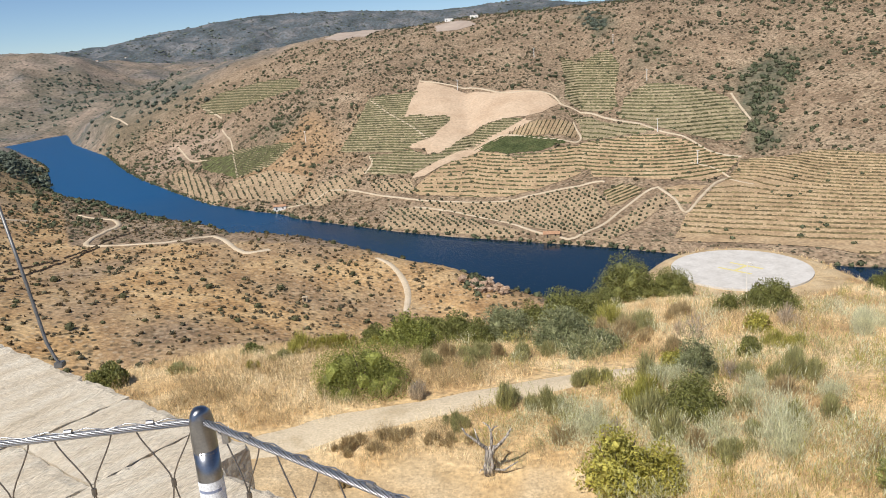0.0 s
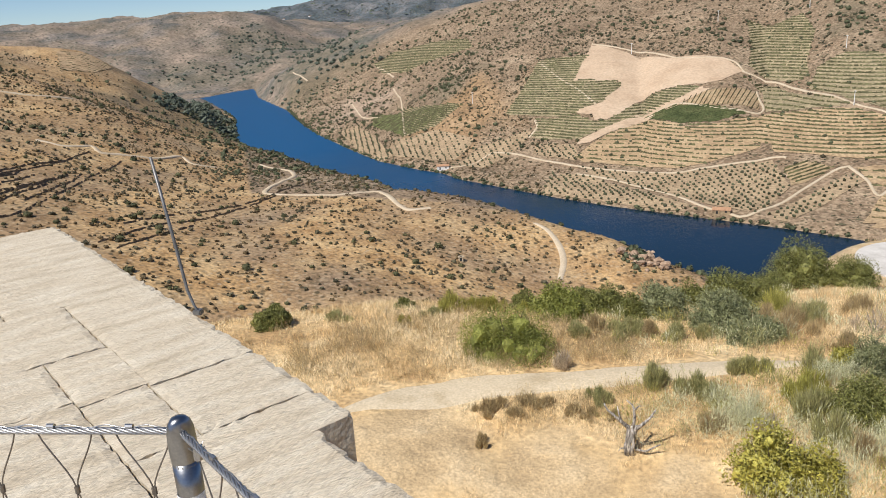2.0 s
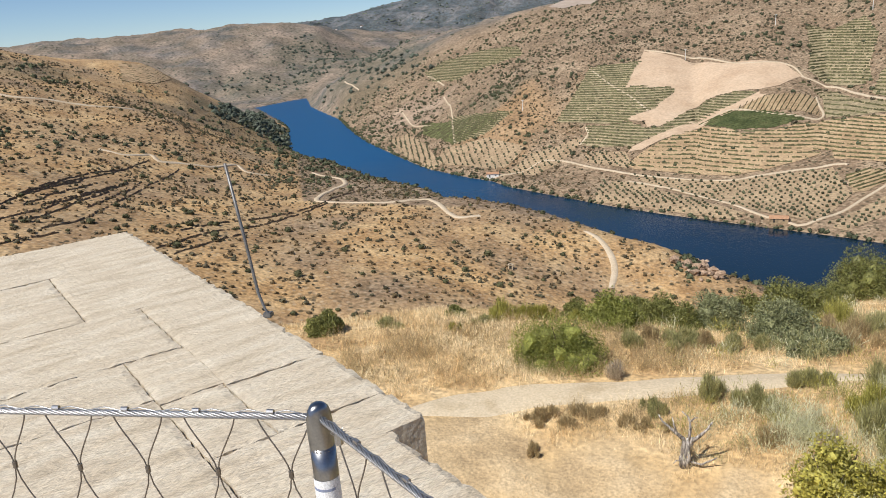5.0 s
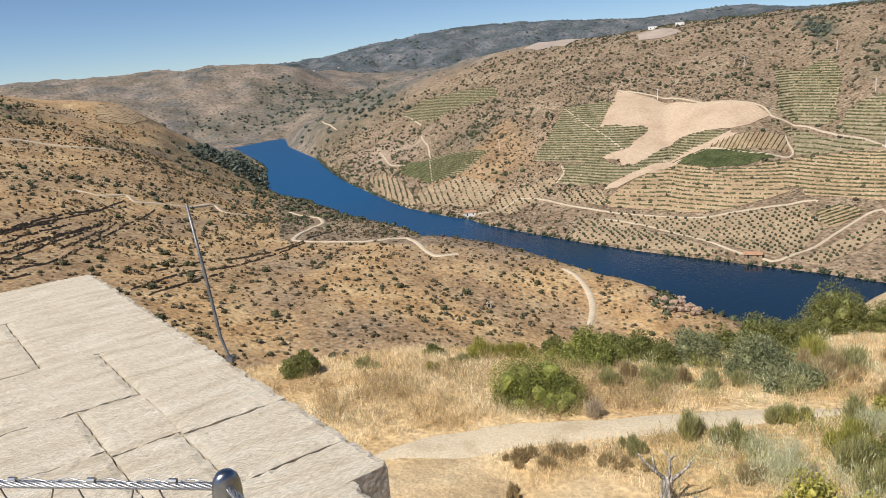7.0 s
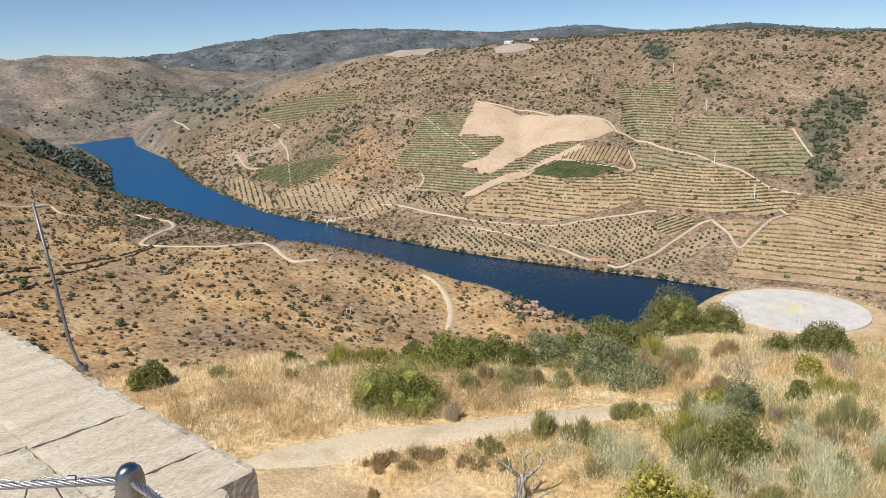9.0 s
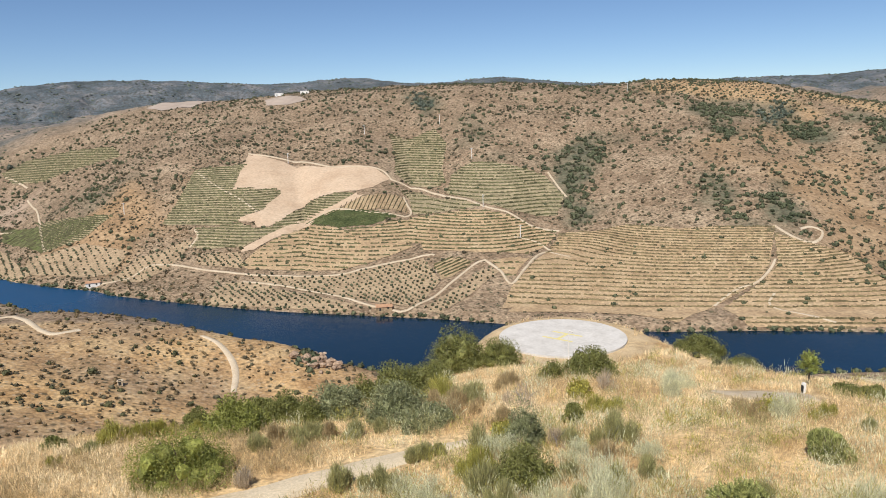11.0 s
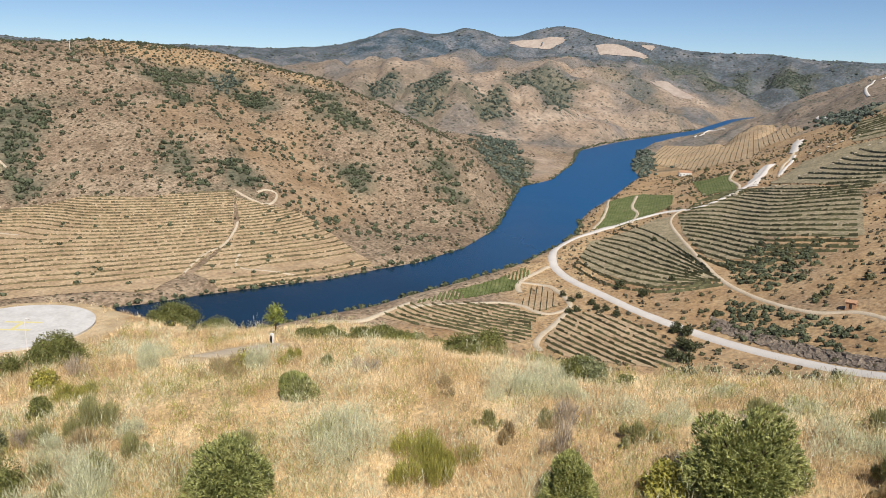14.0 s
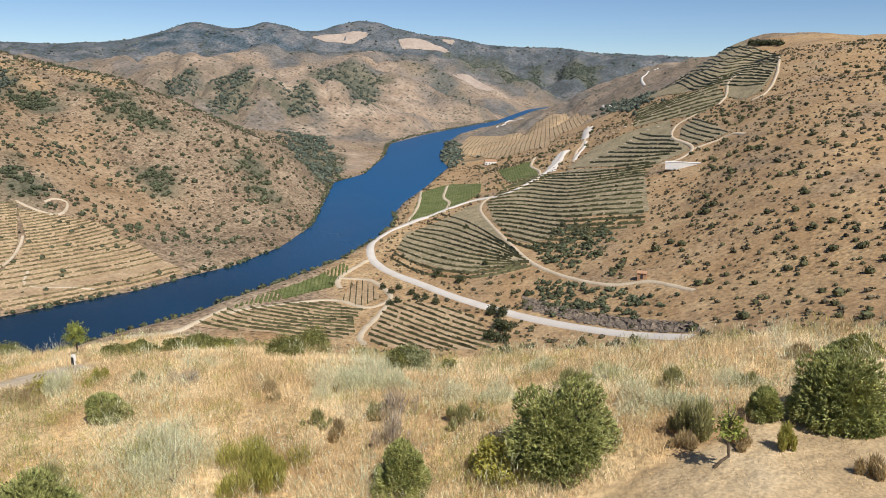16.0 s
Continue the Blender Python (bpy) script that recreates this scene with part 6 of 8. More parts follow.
# ---- far growth ----
def sown(n, a0, a1, r0, r1, seed):
    rng = np.random.RandomState(seed)
    a, r = rng.uniform(a0, a1, n), np.sqrt(rng.uniform(r0 * r0, r1 * r1, n))
    return plan(a, r)


def clear_of(p, margin=2.0):
    ok = ~off_edge(p, RIVER)[1]
    for ring in KEEP_CLEAR:
        near = (p > ring.min(0) - 5).all(1) & (p < ring.max(0) + 5).all(1)
        if near.any():
            ok[near] &= ~off_edge(p[near], ring)[1]
    for line in ROAD_LINES:
        near = (p > line.min(0) - 9).all(1) & (p < line.max(0) + 9).all(1)
        if near.any():
            ok[near] &= off_edge(p[near], line, False)[0] > 3 + margin * 0.5
    return p[ok]


def scrub_on(name, n, a0, a1, r0, r1, seed, lo, hi, label, material=None, cut=0.0, patch_size=90, plain=False, leaves=0):
    p = sown(n, a0, a1, r0, r1, seed)
    d = waves(*p.T, patch_size, seed) + 0.7 * waves(*p.T, patch_size / 4, seed + 1)
    p = clear_of(p[d + RNG.randn(len(p)) * 0.7 > cut])
    size = lo + (hi - lo) * RNG.rand(len(p)) ** 2.2
    ob = bushes(name, p, size, material or SCRUB, leaves=leaves) if leaves else clumps(name, p, size, material or SCRUB, plain=plain)
    return tagged(ob, label, "shrubs")


scrub_on("hillside_scrub", 46000, -27, 60, 385, 1100, 41, 0.5, 1.5, "scattered dry shrubs on the far hillside", cut=-0.5, plain=True)
scrub_on("hillside_scrub", 15000, -27, 60, 480, 1100, 43, 0.9, 1.9, "dry oak shrubs in loose patches on the far hillside", cut=0.1, patch_size=70, leaves=7)
scrub_on("hillside_scrub", 5200, 22, 60, 440, 1000, 45, 1.3, 2.7, "dark oak scrub on the steep far hillside", WOOD_SCRUB, 0.3, leaves=12)
scrub_on("hillside_scrub", 5200, -25, 22, 560, 1150, 47, 1.2, 2.7, "dark oak scrub on the far hillside", WOOD_SCRUB, 0.35, leaves=12)
scrub_on("hillside_scrub", 13000, -52, 8, 165, 800, 51, 0.5, 1.25, "scattered low shrubs on the dry left hill", cut=-0.3, leaves=9)
scrub_on("hillside_scrub", 12000, -52, 8, 165, 700, 55, 0.4, 1.1, "brown dry shrubs on the left hill", BROWN_SCRUB, -0.3, 60, leaves=7)
scrub_on("hillside_scrub", 1500, -52, 8, 165, 700, 53, 0.9, 2.0, "round green oak shrubs on the dry hill", HILL_SCRUB, -0.1, leaves=40)
scrub_on("hillside_scrub", 15000, 62, 104, 180, 900, 61, 0.5, 1.4, "scattered shrubs on the right hillside", cut=-0.2, leaves=6)
scrub_on("hillside_scrub", 3600, 70, 104, 200, 900, 63, 0.9, 2.5, "dark oak scrub on the right hillside", HILL_SCRUB, 0.2, leaves=30)
scrub_on("hillside_scrub", 2600, -30, -17, 430, 1000, 57, 1.0, 2.6, "dark oak scrub above the river bend", WOOD_SCRUB, 0.2, 120, leaves=10)
scrub_on("mountain_scrub", 30000, -48, 90, 1150, 3000, 71, 1.3, 3.4, "scrub on the distant ridges", HAZED_OAK, 0.0, 220, True)
scrub_on("mountain_scrub", 16000, -48, 90, 3000, 4250, 73, 4.0, 9.0, "dark heath and woods on the far mountains", HAZED_OAK, 0.2, 260, True)
scrub_on("slope_scrub", 1500, 30, 100, 84, 175, 65, 0.5, 1.2, "green shrubs on the steep flank below the crest", HILL_SCRUB, 0.0, 40, leaves=40)
scrub_on("slope_scrub", 1100, -40, 12, 125, 185, 67, 0.5, 1.4, "shrubs on the shady flank below the crest", HILL_SCRUB, 0.0, 40, leaves=40)
for ring in OAK_COVER + [WOODS_E, WOODS_F, WOODS_G, WOODS_H, WOODS_I]:
    thin = 0.4 if ring in LOOSE_OAK + [WOODS_H] else 1.0
    ring = np.array(ring, float)
    far = np.hypot(*ring.mean(0))
    lo, hi = (1.3, 2.9) if far < 900 else (2.0, 4.6)
    lo, hi = lo * max(0.65, min(1, far / 600)), hi * max(0.65, min(1, far / 600))
    span = ring.max(0) - ring.min(0)
    n = int(np.clip(0.55 * thin * span[0] * span[1] / (lo + hi) ** 2, 60, 1500))
    p = RNG.uniform(ring.min(0) - span * 0.2, ring.max(0) + span * 0.2, (n * 5, 2))
    d, inside = off_edge(p, ring)
    keep = np.where(inside, 0.85 * thin, 0.6 * thin * np.exp(-d / (3 * lo))) * (0.6 + 0.6 * waves(*p.T, 10 * lo, n))
    p = clear_of(p[RNG.rand(len(p)) < keep])[:n]
    tagged(bushes("oak_thicket", p, RNG.uniform(lo, hi, len(p)), HAZED_OAK if far > 800 else WOOD_SCRUB, leaves=14), "dense dark green oak thicket in a gully", "shrubs", "thickets on the slopes")
# lone shrubs left standing among the terraces
for ring, n in ((VINES_WIDE_A, 40), (VINES_WIDE_B, 30), (VINES_GOLD, 16), (VINES_FAR_D, 18), (VINES_DARK, 12), (VINES_TOP, 14)):
    ring = np.array(ring, float)
    p = RNG.uniform(ring.min(0), ring.max(0), (n * 3, 2))
    p = p[off_edge(p, ring)[1]][:n]
    tagged(bushes("terrace_shrub", p, RNG.uniform(0.8, 1.9, len(p)), WOOD_SCRUB, leaves=16), "lone dark shrubs between the vine terraces", "shrubs")
# rows of young olive trees on the golden hilltops
for ring in (GOLD_TOP, GOLD_TOP_B):
    ring = np.array(ring, float)
    a = np.arange(-220, 220, 7.5)
    g = np.stack(np.meshgrid(a, a), -1).reshape(-1, 2) @ np.array([[0.8, 0.6], [-0.6, 0.8]]) + ring.mean(0)
    g = g[off_edge(g, ring)[1]]
    tagged(bushes("hilltop_olives", g + RNG.randn(len(g), 2) * 0.4, RNG.uniform(0.9, 1.5, len(g)), OLIVE, leaves=6), "young olive trees in rows on the golden hilltop", "olive trees")
# a fringe of green along both banks
_c = np.concatenate([curve_through(RIVER[6:38], 2.6), curve_through(RIVER[50:76], 2.6)])
_c = _c + RNG.randn(len(_c), 2) * 1.5
_d, _in = off_edge(_c, RIVER)
_c = _c[(~_in | (_d < 1.0)) & (np.hypot(*_c.T) > 250)]
tagged(bushes("bank_shrubs", _c, RNG.uniform(0.7, 2.2, len(_c)), WOOD_SCRUB, leaves=14), "fringe of green shrubs along the river bank", "shrubs")

# ---- dry-stone walls on the left hill ----
def between(p, q, s):
    """A line part of the way from one line to another."""
    p, q = curve_through(p, 1.0), curve_through(q, 1.0)
    k = np.linspace(0, 1, 9)
    p, q = p[(k * (len(p) - 1)).astype(int)], q[(k * (len(q) - 1)).astype(int)]
    lo = RNG.randint(0, 3)
    return (p + (q - p) * s + RNG.randn(9, 2) * 0.7)[lo:RNG.randint(6, 10)]


OLD_WALLS = [WALLS_A, WALLS_B, WALLS_C, WALLS_D, WALLS_E, WALLS_F, WALLS_G, WALLS_H, between(WALLS_B, WALLS_H, 0.5), between(WALLS_H, WALLS_G, 0.5), between(WALLS_G, WALLS_D, 0.5),
             between(WALLS_D, WALLS_A, 0.33), between(WALLS_D, WALLS_A, 0.66), between(WALLS_B, WALLS_H, -0.9), between(WALLS_C, WALLS_E, -0.8)]
for line in OLD_WALLS:
    c = curve_through(line, 1.6)
    c = c + RNG.randn(len(c), 2) * 0.12
    seg = np.stack([c[:-1], c[1:]], 1)
    ob = hedge("dry_stone_wall", seg, 0.75, 0.8, STONE_WALL, None, 0.12)
    tagged(ob, "old collapsed dry-stone terrace wall on the hillside", "wall", "terrace walls")
    del ob["kind"]


# ---- small buildings ----
def cottage(name, at, size, bearing, walls, roofing, label, flat_roof=False, doors=2):
    x, y = at
    z = float(ground(np.array([x]), np.array([y]))[0])
    l, w, h = size
    ob = base(name, (x, y, z), label, "house")
    ob.rotation_euler = (0, 0, radians(-bearing))
    part("wall", box(bmesh.new(), (-l / 2, -w / 2, -1.5), (l / 2, w / 2, h)), walls, ob)
    if flat_roof:
        part("roof", box(bmesh.new(), (-l / 2 - 0.2, -w / 2 - 0.2, h), (l / 2 + 0.2, w / 2 + 0.2, h + 0.25), 0.05), roofing, ob)
    else:
        bm = bmesh.new()
        e, r = 0.35, w * 0.22
        v = [bm.verts.new(q) for q in ((-l / 2 - e, -w / 2 - e, h), (l / 2 + e, -w / 2 - e, h), (l / 2 + e, w / 2 + e, h), (-l / 2 - e, w / 2 + e, h),
                                       (-l / 2 - e, 0, h + r + 0.2), (l / 2 + e, 0, h + r + 0.2))]
        for q in ((0, 1, 5, 4), (2, 3, 4, 5), (0, 4, 3), (1, 2, 5), (3, 2, 1, 0)):
            bm.faces.new([v[k] for k in q])
        part("roof", bm, roofing, ob)
    for k in range(doors):
        cx = -l / 2 + l * (k + 0.5) / doors
        part("door" if k == 0 else "window", box(bmesh.new(), (cx - 0.5, -w / 2 - 0.05, 0.1 if k == 0 else 0.9), (cx + 0.5, -w / 2 + 0.05, 2.0)), DARK_OPENING, ob)
    return ob


cottage("farmhouse", HOUSE_FAR[0], (9, 5, 2.2), 8, GROVE, TILES, "low farmhouse with a red tiled roof by the river")
cottage("ruin", HOUSE_RUIN[0], (9, 5, 2.6), -10, RENDER_WHITE, TILES, "small pale ruined house on the river bank")
# the white building is one plain long block without openings
cottage("white_building", HOUSE_WHITE[0], (22, 3, 3.4), 85, RENDER_WHITE, RENDER_WHITE, "long plain white flat-roofed building beside the vines", True, 0)
cottage("farmhouse", HOUSE_FARM[0], (13, 8, 3.6), 62, RENDER_WHITE, TILES, "distant white farmhouse with a red roof", False, 4)
cottage("hut", HOUSE_HUT[0], (3.6, 3, 2.6), 88, TILES, TILES, "small orange brick hut on the slope", False, 1)
cottage("hut", HOUSE_SHED[0], (1.8, 1.6, 1.5), 0, DUST, DUST, "tiny whitewashed hut among shrubs", True, 1)

for _k, at in enumerate(VILLAGE[1:]):
    cottage("village_house", at, (9 + 4 * (_k % 3), 7, 5), 20 * _k, RENDER_WHITE, TILES, "tiny white village house far on the mountain side", False, 2)
for at in RIDGE_HOUSES:
    cottage("ridge_house", at, (11, 6, 3.5), 10, RENDER_WHITE, RENDER_WHITE, "low white building on the skyline of the ridge", True, 2)

for _k, (x, y) in enumerate(PYLONS):
    z = float(ground(np.array([x]), np.array([y]))[0])
    ob = base("utility_pole", (x, y, z), "pale concrete utility pole on the hillside", "pole", "poles across the vineyards")
    part("pole", tube(bmesh.new(), [(0, 0, -0.5), (0, 0, 9.5)], [0.32, 0.2], 8), WHITE_PAINT, ob)
    part("crossarm", box(bmesh.new(), (-1.1, -0.1, 9.0), (1.1, 0.1, 9.25)), WHITE_PAINT, ob)

# bare rocks at the tip of the left hill
for _x, _y in ROCK_TIP:
    _p = np.array([_x, _y]) + RNG.randn(7, 2) * 3.2
    tagged(clumps("rock_outcrop", _p, RNG.uniform(0.8, 2.6, 7), TAN_ROCK, flat=0.7), "tan rock outcrop at the tip of the hill", "rocks", "rocks on the river bank")
# rock cutting above the road
_c = curve_through(ROCK_CUT, 1.2)
_side = np.array([0.93, 0.36])
_k = np.arange(11)
_p = _c[:, None] + (_k * 1.7)[None, :, None] * _side + RNG.randn(len(_c), 11, 2) * 0.5
_z = ground(_p[..., 0].ravel(), _p[..., 1].ravel()).reshape(_p.shape[:2]) + 0.1 + RNG.rand(len(_c), 11) * 1.3 * np.sin(np.pi * (_k + 0.3) / 11.3)
_i, _j = np.meshgrid(np.arange(len(_c) - 1), np.arange(10), indexing="ij")
_f = np.stack([_i * 11 + _j, (_i + 1) * 11 + _j, (_i + 1) * 11 + _j + 1, _i * 11 + _j + 1], -1).reshape(-1, 4)
tagged(raw("rock_face", np.concatenate([_p, _z[..., None]], -1).reshape(-1, 3), _f, ROCK), "jagged grey schist rock cutting above the road", "rock", kind="structure")


# ---- helipad ----
def build_helipad():
    pad = base("helipad", PAD, "round pale concrete helipad with a faded yellow letter", "helipad")
    bm = bmesh.new()
    bmesh.ops.create_cone(bm, cap_ends=True, segments=72, radius1=9.0, radius2=9.0, depth=0.5)
    for v in bm.verts:
        v.co.z -= 0.25
    part("slab", bm, PAD_CONCRETE, pad)
    bm = bmesh.new()
    box(bm, (-1.7, -2.4, 0.002), (-1.25, 2.4, 0.012))
    box(bm, (1.25, -2.4, 0.002), (1.7, 2.4, 0.012))
    box(bm, (-1.25, -0.25, 0.002), (1.25, 0.25, 0.012))
    letter = part("letter", bm, YELLOW_PAINT, pad, "faded yellow letter H")
    letter.rotation_euler = (0, 0, radians(38))
    return pad


build_helipad()
_m = (PAD[0] - 3.6, PAD[1] - 10.6)
_h = float(ground(np.array([_m[0]]), np.array([_m[1]]))[0])
mast = base("windsock_mast", (_m[0], _m[1], _h), "thin grey windsock mast beside the helipad", "mast")
part("pole", tube(bmesh.new(), [(0, 0, -0.2), (0, 0, 4.4)], 0.04, 8), WHITE_PAINT, mast)
part("windsock", tube(bmesh.new(), [(0.05, 0, 4.35), (0.35, 0, 4.25), (0.75, 0.05, 4.0)], [0.08, 0.06, 0.04], 8), WHITE_PAINT, mast)


# ---- plants near the track ----
def on_ground(x, y):
    return float(ground(np.array([float(x)]), np.array([float(y)]))[0])


def leaf_cards(c, out, size, long, rng):
    """One small four-cornered leaf at each centre c, lying roughly along out."""
    n = len(c)
    face = out + rng.randn(n, 3) * 0.7
    a = np.cross(face, rng.randn(n, 3)) + 0.55 * out * np.linalg.norm(face, axis=1)[:, None]
    a /= np.linalg.norm(a, axis=1)[:, None] + 1e-9
    b = np.cross(face, a)
    b /= np.linalg.norm(b, axis=1)[:, None] + 1e-9
    s = size * rng.uniform(0.6, 1.4, (n, 1))
    v = np.stack([c - b * s * 0.5, c + a * s * long * 0.4 - b * s * 0.15, c + a * s * long, c + a * s * long * 0.45 + b * s * 0.5], 1)
    o = 4 * np.arange(n)[:, None]
    return v.reshape(-1, 3), o + np.array([[0, 1, 2, 3]])


def lumpy(w, h, n, rng, lumps, foot=0.0):
    """Points and outward directions on uneven lumps over a dome w wide and h high, and the lumps."""
    d = rng.randn(lumps, 3)
    d[:, 2] = np.abs(d[:, 2]) * 0.9 - 0.18
    d /= np.linalg.norm(d, axis=1)[:, None]
    reach = rng.uniform(0.6, 0.94, (lumps, 1))
    centre = d * reach * np.array([w / 2, w / 2, h - foot]) * 0.82
    centre[:, 2] = np.maximum(centre[:, 2], 0.12 * h) + foot
    rad = rng.uniform(0.15, 0.23, lumps) * min(w, h * 1.3)
    k = rng.randint(0, lumps, n)
    q = rng.randn(n, 3)
    q[:, 2] *= 0.85
    q /= np.linalg.norm(q, axis=1)[:, None]
    p = centre[k] + q * rad[k][:, None] * rng.uniform(0.7, 1.0, (n, 1))
    p[:, 2] = np.maximum(p[:, 2], 0.03)
    return p, q, centre, rad


def crown(w, h, n, leaf, long, rng, lumps, foot=0.0):
    """Leaves in lumps over an uneven dome, with close inner growth."""
    p, q, centre, rad = lumpy(w, h, n, rng, lumps, foot)
    d = rng.randn(int(n * 0.3), 3)
    d[:, 2] = np.abs(d[:, 2])
    d /= np.linalg.norm(d, axis=1)[:, None]
    swell = 0.82 + 0.12 * np.sin(d @ rng.uniform(3, 6, (3, 2)) + rng.uniform(0, 6, 2)).sum(1, keepdims=True)
    p[:len(d)] = d * np.array([w / 2, w / 2, h - foot]) * rng.uniform(0.5, 1.0, (len(d), 1)) * swell + np.array([0, 0, foot + 0.03])
    q[:len(d)] = d
    v, f = leaf_cards(p, q + np.array([0, 0, 0.35]), leaf, long, rng)
    return with_core(v, np.concatenate([f[:, [0, 1, 2]], f[:, [0, 2, 3]]]), centre * 0.9, rad * 0.55, rng)


def with_core(v, f, centre, rad, rng):
    m, k = len(centre), len(ICO_V)
    c = centre[:, None] + ICO_V[None] * rad[:, None, None] * rng.uniform(0.72, 1.08, (m, k, 1))
    c[:, :, 2] = np.maximum(c[:, :, 2], 0.02)
    o = len(v) + (k * np.arange(m))[:, None, None] + ICO_F[None]
    return np.concatenate([v, c.reshape(-1, 3)]), np.concatenate([f, o.reshape(-1, 3)])


def stems(w, h, n, rng, wide=0.035, lean=0.75, airy=0.0):
    """Thin upright shoots over a dome; airy: how far they stray and how short they are."""
    a, r = rng.uniform(0, 6.283, n), np.sqrt(rng.rand(n))
    out = np.stack([np.cos(a) * r, np.sin(a) * r], -1)
    top = h * np.sqrt(np.clip(1.02 - 0.8 * r * r, 0.05, 1)) * rng.uniform(0.75, 1.05, n)
    foot = np.column_stack([out * w * (0.16 + 0.24 * airy), np.zeros(n)])
    tip = np.column_stack([out * w * (0.34 * lean + 0.12 * airy), top]) + rng.randn(n, 3) * np.array([0.07, 0.07, 0.05]) * w
    tip[:, 2] = np.maximum(tip[:, 2], 0.12)
    low = rng.uniform(0.0, 0.62 + 0.2 * airy, (n, 1)) ** 0.8
    s = foot + (tip - foot) * low
    e = foot + (tip - foot) * (low + rng.uniform(0.3, 0.5, (n, 1)) * (1 - 0.4 * airy)).clip(0, 1)
    e = e + rng.randn(n, 3) * np.linalg.norm(e - s, axis=1)[:, None] * (0.12 + 0.3 * airy)
    mid = (s + e) / 2
    b = np.cross(e - s, rng.randn(n, 3))
    b /= np.linalg.norm(b, axis=1)[:, None] + 1e-9
    b *= wide * rng.uniform(0.5, 1.2, (n, 1))
    v = np.stack([s, mid - b, e, mid + b], 1)
    return v.reshape(-1, 3), 4 * np.arange(n)[:, None] + np.array([[0, 1, 2, 3]])


def clustered(w, h, n, rng, wide, lean, airy):
    """Several tufts of stems of uneven size that stand close together."""
    k = 3 + rng.randint(0, 4) + int(w > 2.5) * 3
    vs, fs, base_n = [], [], 0
    for i in range(k):
        s = 1.0 if i == 0 else rng.uniform(0.45, 0.85)
        t, r = rng.uniform(0, 6.283), 0 if i == 0 else w * rng.uniform(0.2, 0.5)
        v, f = stems(w * 0.62 * s, h * s * rng.uniform(0.85, 1.1), max(30, int(n * s / k * 1.5)), rng, wide, lean, airy)
        vs.append(v + np.array([math.cos(t) * r, math.sin(t) * r, 0]))
        fs.append(f + base_n)
        base_n += len(v)
    return np.concatenate(vs), np.concatenate(fs)


def tufts(w, h, n, rng, lumps, size):
    """Sprays of short needles that stand out from uneven lumps."""
    c, _, centre, rad = lumpy(w, h, n, rng, lumps)
    d = c - np.array([0, 0, h * 0.3])
    d = d / (np.linalg.norm(d, axis=1)[:, None] + 1e-9) + np.array([0, 0, 0.5]) + rng.randn(n, 3) * 0.3
    k = 7
    c, d = np.repeat(c, k, 0), np.repeat(d, k, 0) + rng.randn(n * k, 3) * 0.42
    d /= np.linalg.norm(d, axis=1)[:, None] + 1e-9
    b = np.cross(d, rng.randn(n * k, 3))
    b /= np.linalg.norm(b, axis=1)[:, None] + 1e-9
    s = size * rng.uniform(0.6, 1.3, (n * k, 1))
    t = np.stack([c - b * s * 0.2, c + b * s * 0.2, c + d * s], 1)
    return with_core(t.reshape(-1, 3), np.arange(3 * n * k).reshape(-1, 3), centre * 0.85, rad * 0.3, rng)


def limbs(bm, foot, top, spread, n, r, rng):
    for _ in range(n):
        t = rng.uniform(0, 6.283)
        e = Vector((math.cos(t) * spread * rng.uniform(0.4, 1), math.sin(t) * spread * rng.uniform(0.4, 1), top * rng.uniform(0.6, 1)))
        s = Vector(foot)
        m = s.lerp(e, 0.5) + Vector((rng.uniform(-0.1, 0.1), rng.uniform(-0.1, 0.1), 0.1 * top))
        tube(bm, [s, m, e], [r, r * 0.6, r * 0.2], 5)
    return bm


PLANT_LABEL = {"shrub": "round green shrub beside the gravel track", "oak": "leafy green oak shrub in dry grass", "grey": "grey-green rounded shrub on the slope",
               "juniper": "dense dark green juniper bush", "broom": "dark upright broom tuft in dry grass", "broom_green": "yellow-green broom bush with thin stems",
               "pale": "pale silvery broom with fine drying stems", "heath": "low brown heath tuft", "gold": "shrub with yellowing leaves", "twigs": "bare grey twiggy shrub"}
PLANT_NAME = {"shrub": "shrub", "oak": "oak_shrub", "grey": "grey_shrub", "juniper": "juniper", "broom": "broom", "broom_green": "broom", "pale": "broom",
              "heath": "heath_tuft", "gold": "yellow_shrub", "twigs": "bare_shrub"}


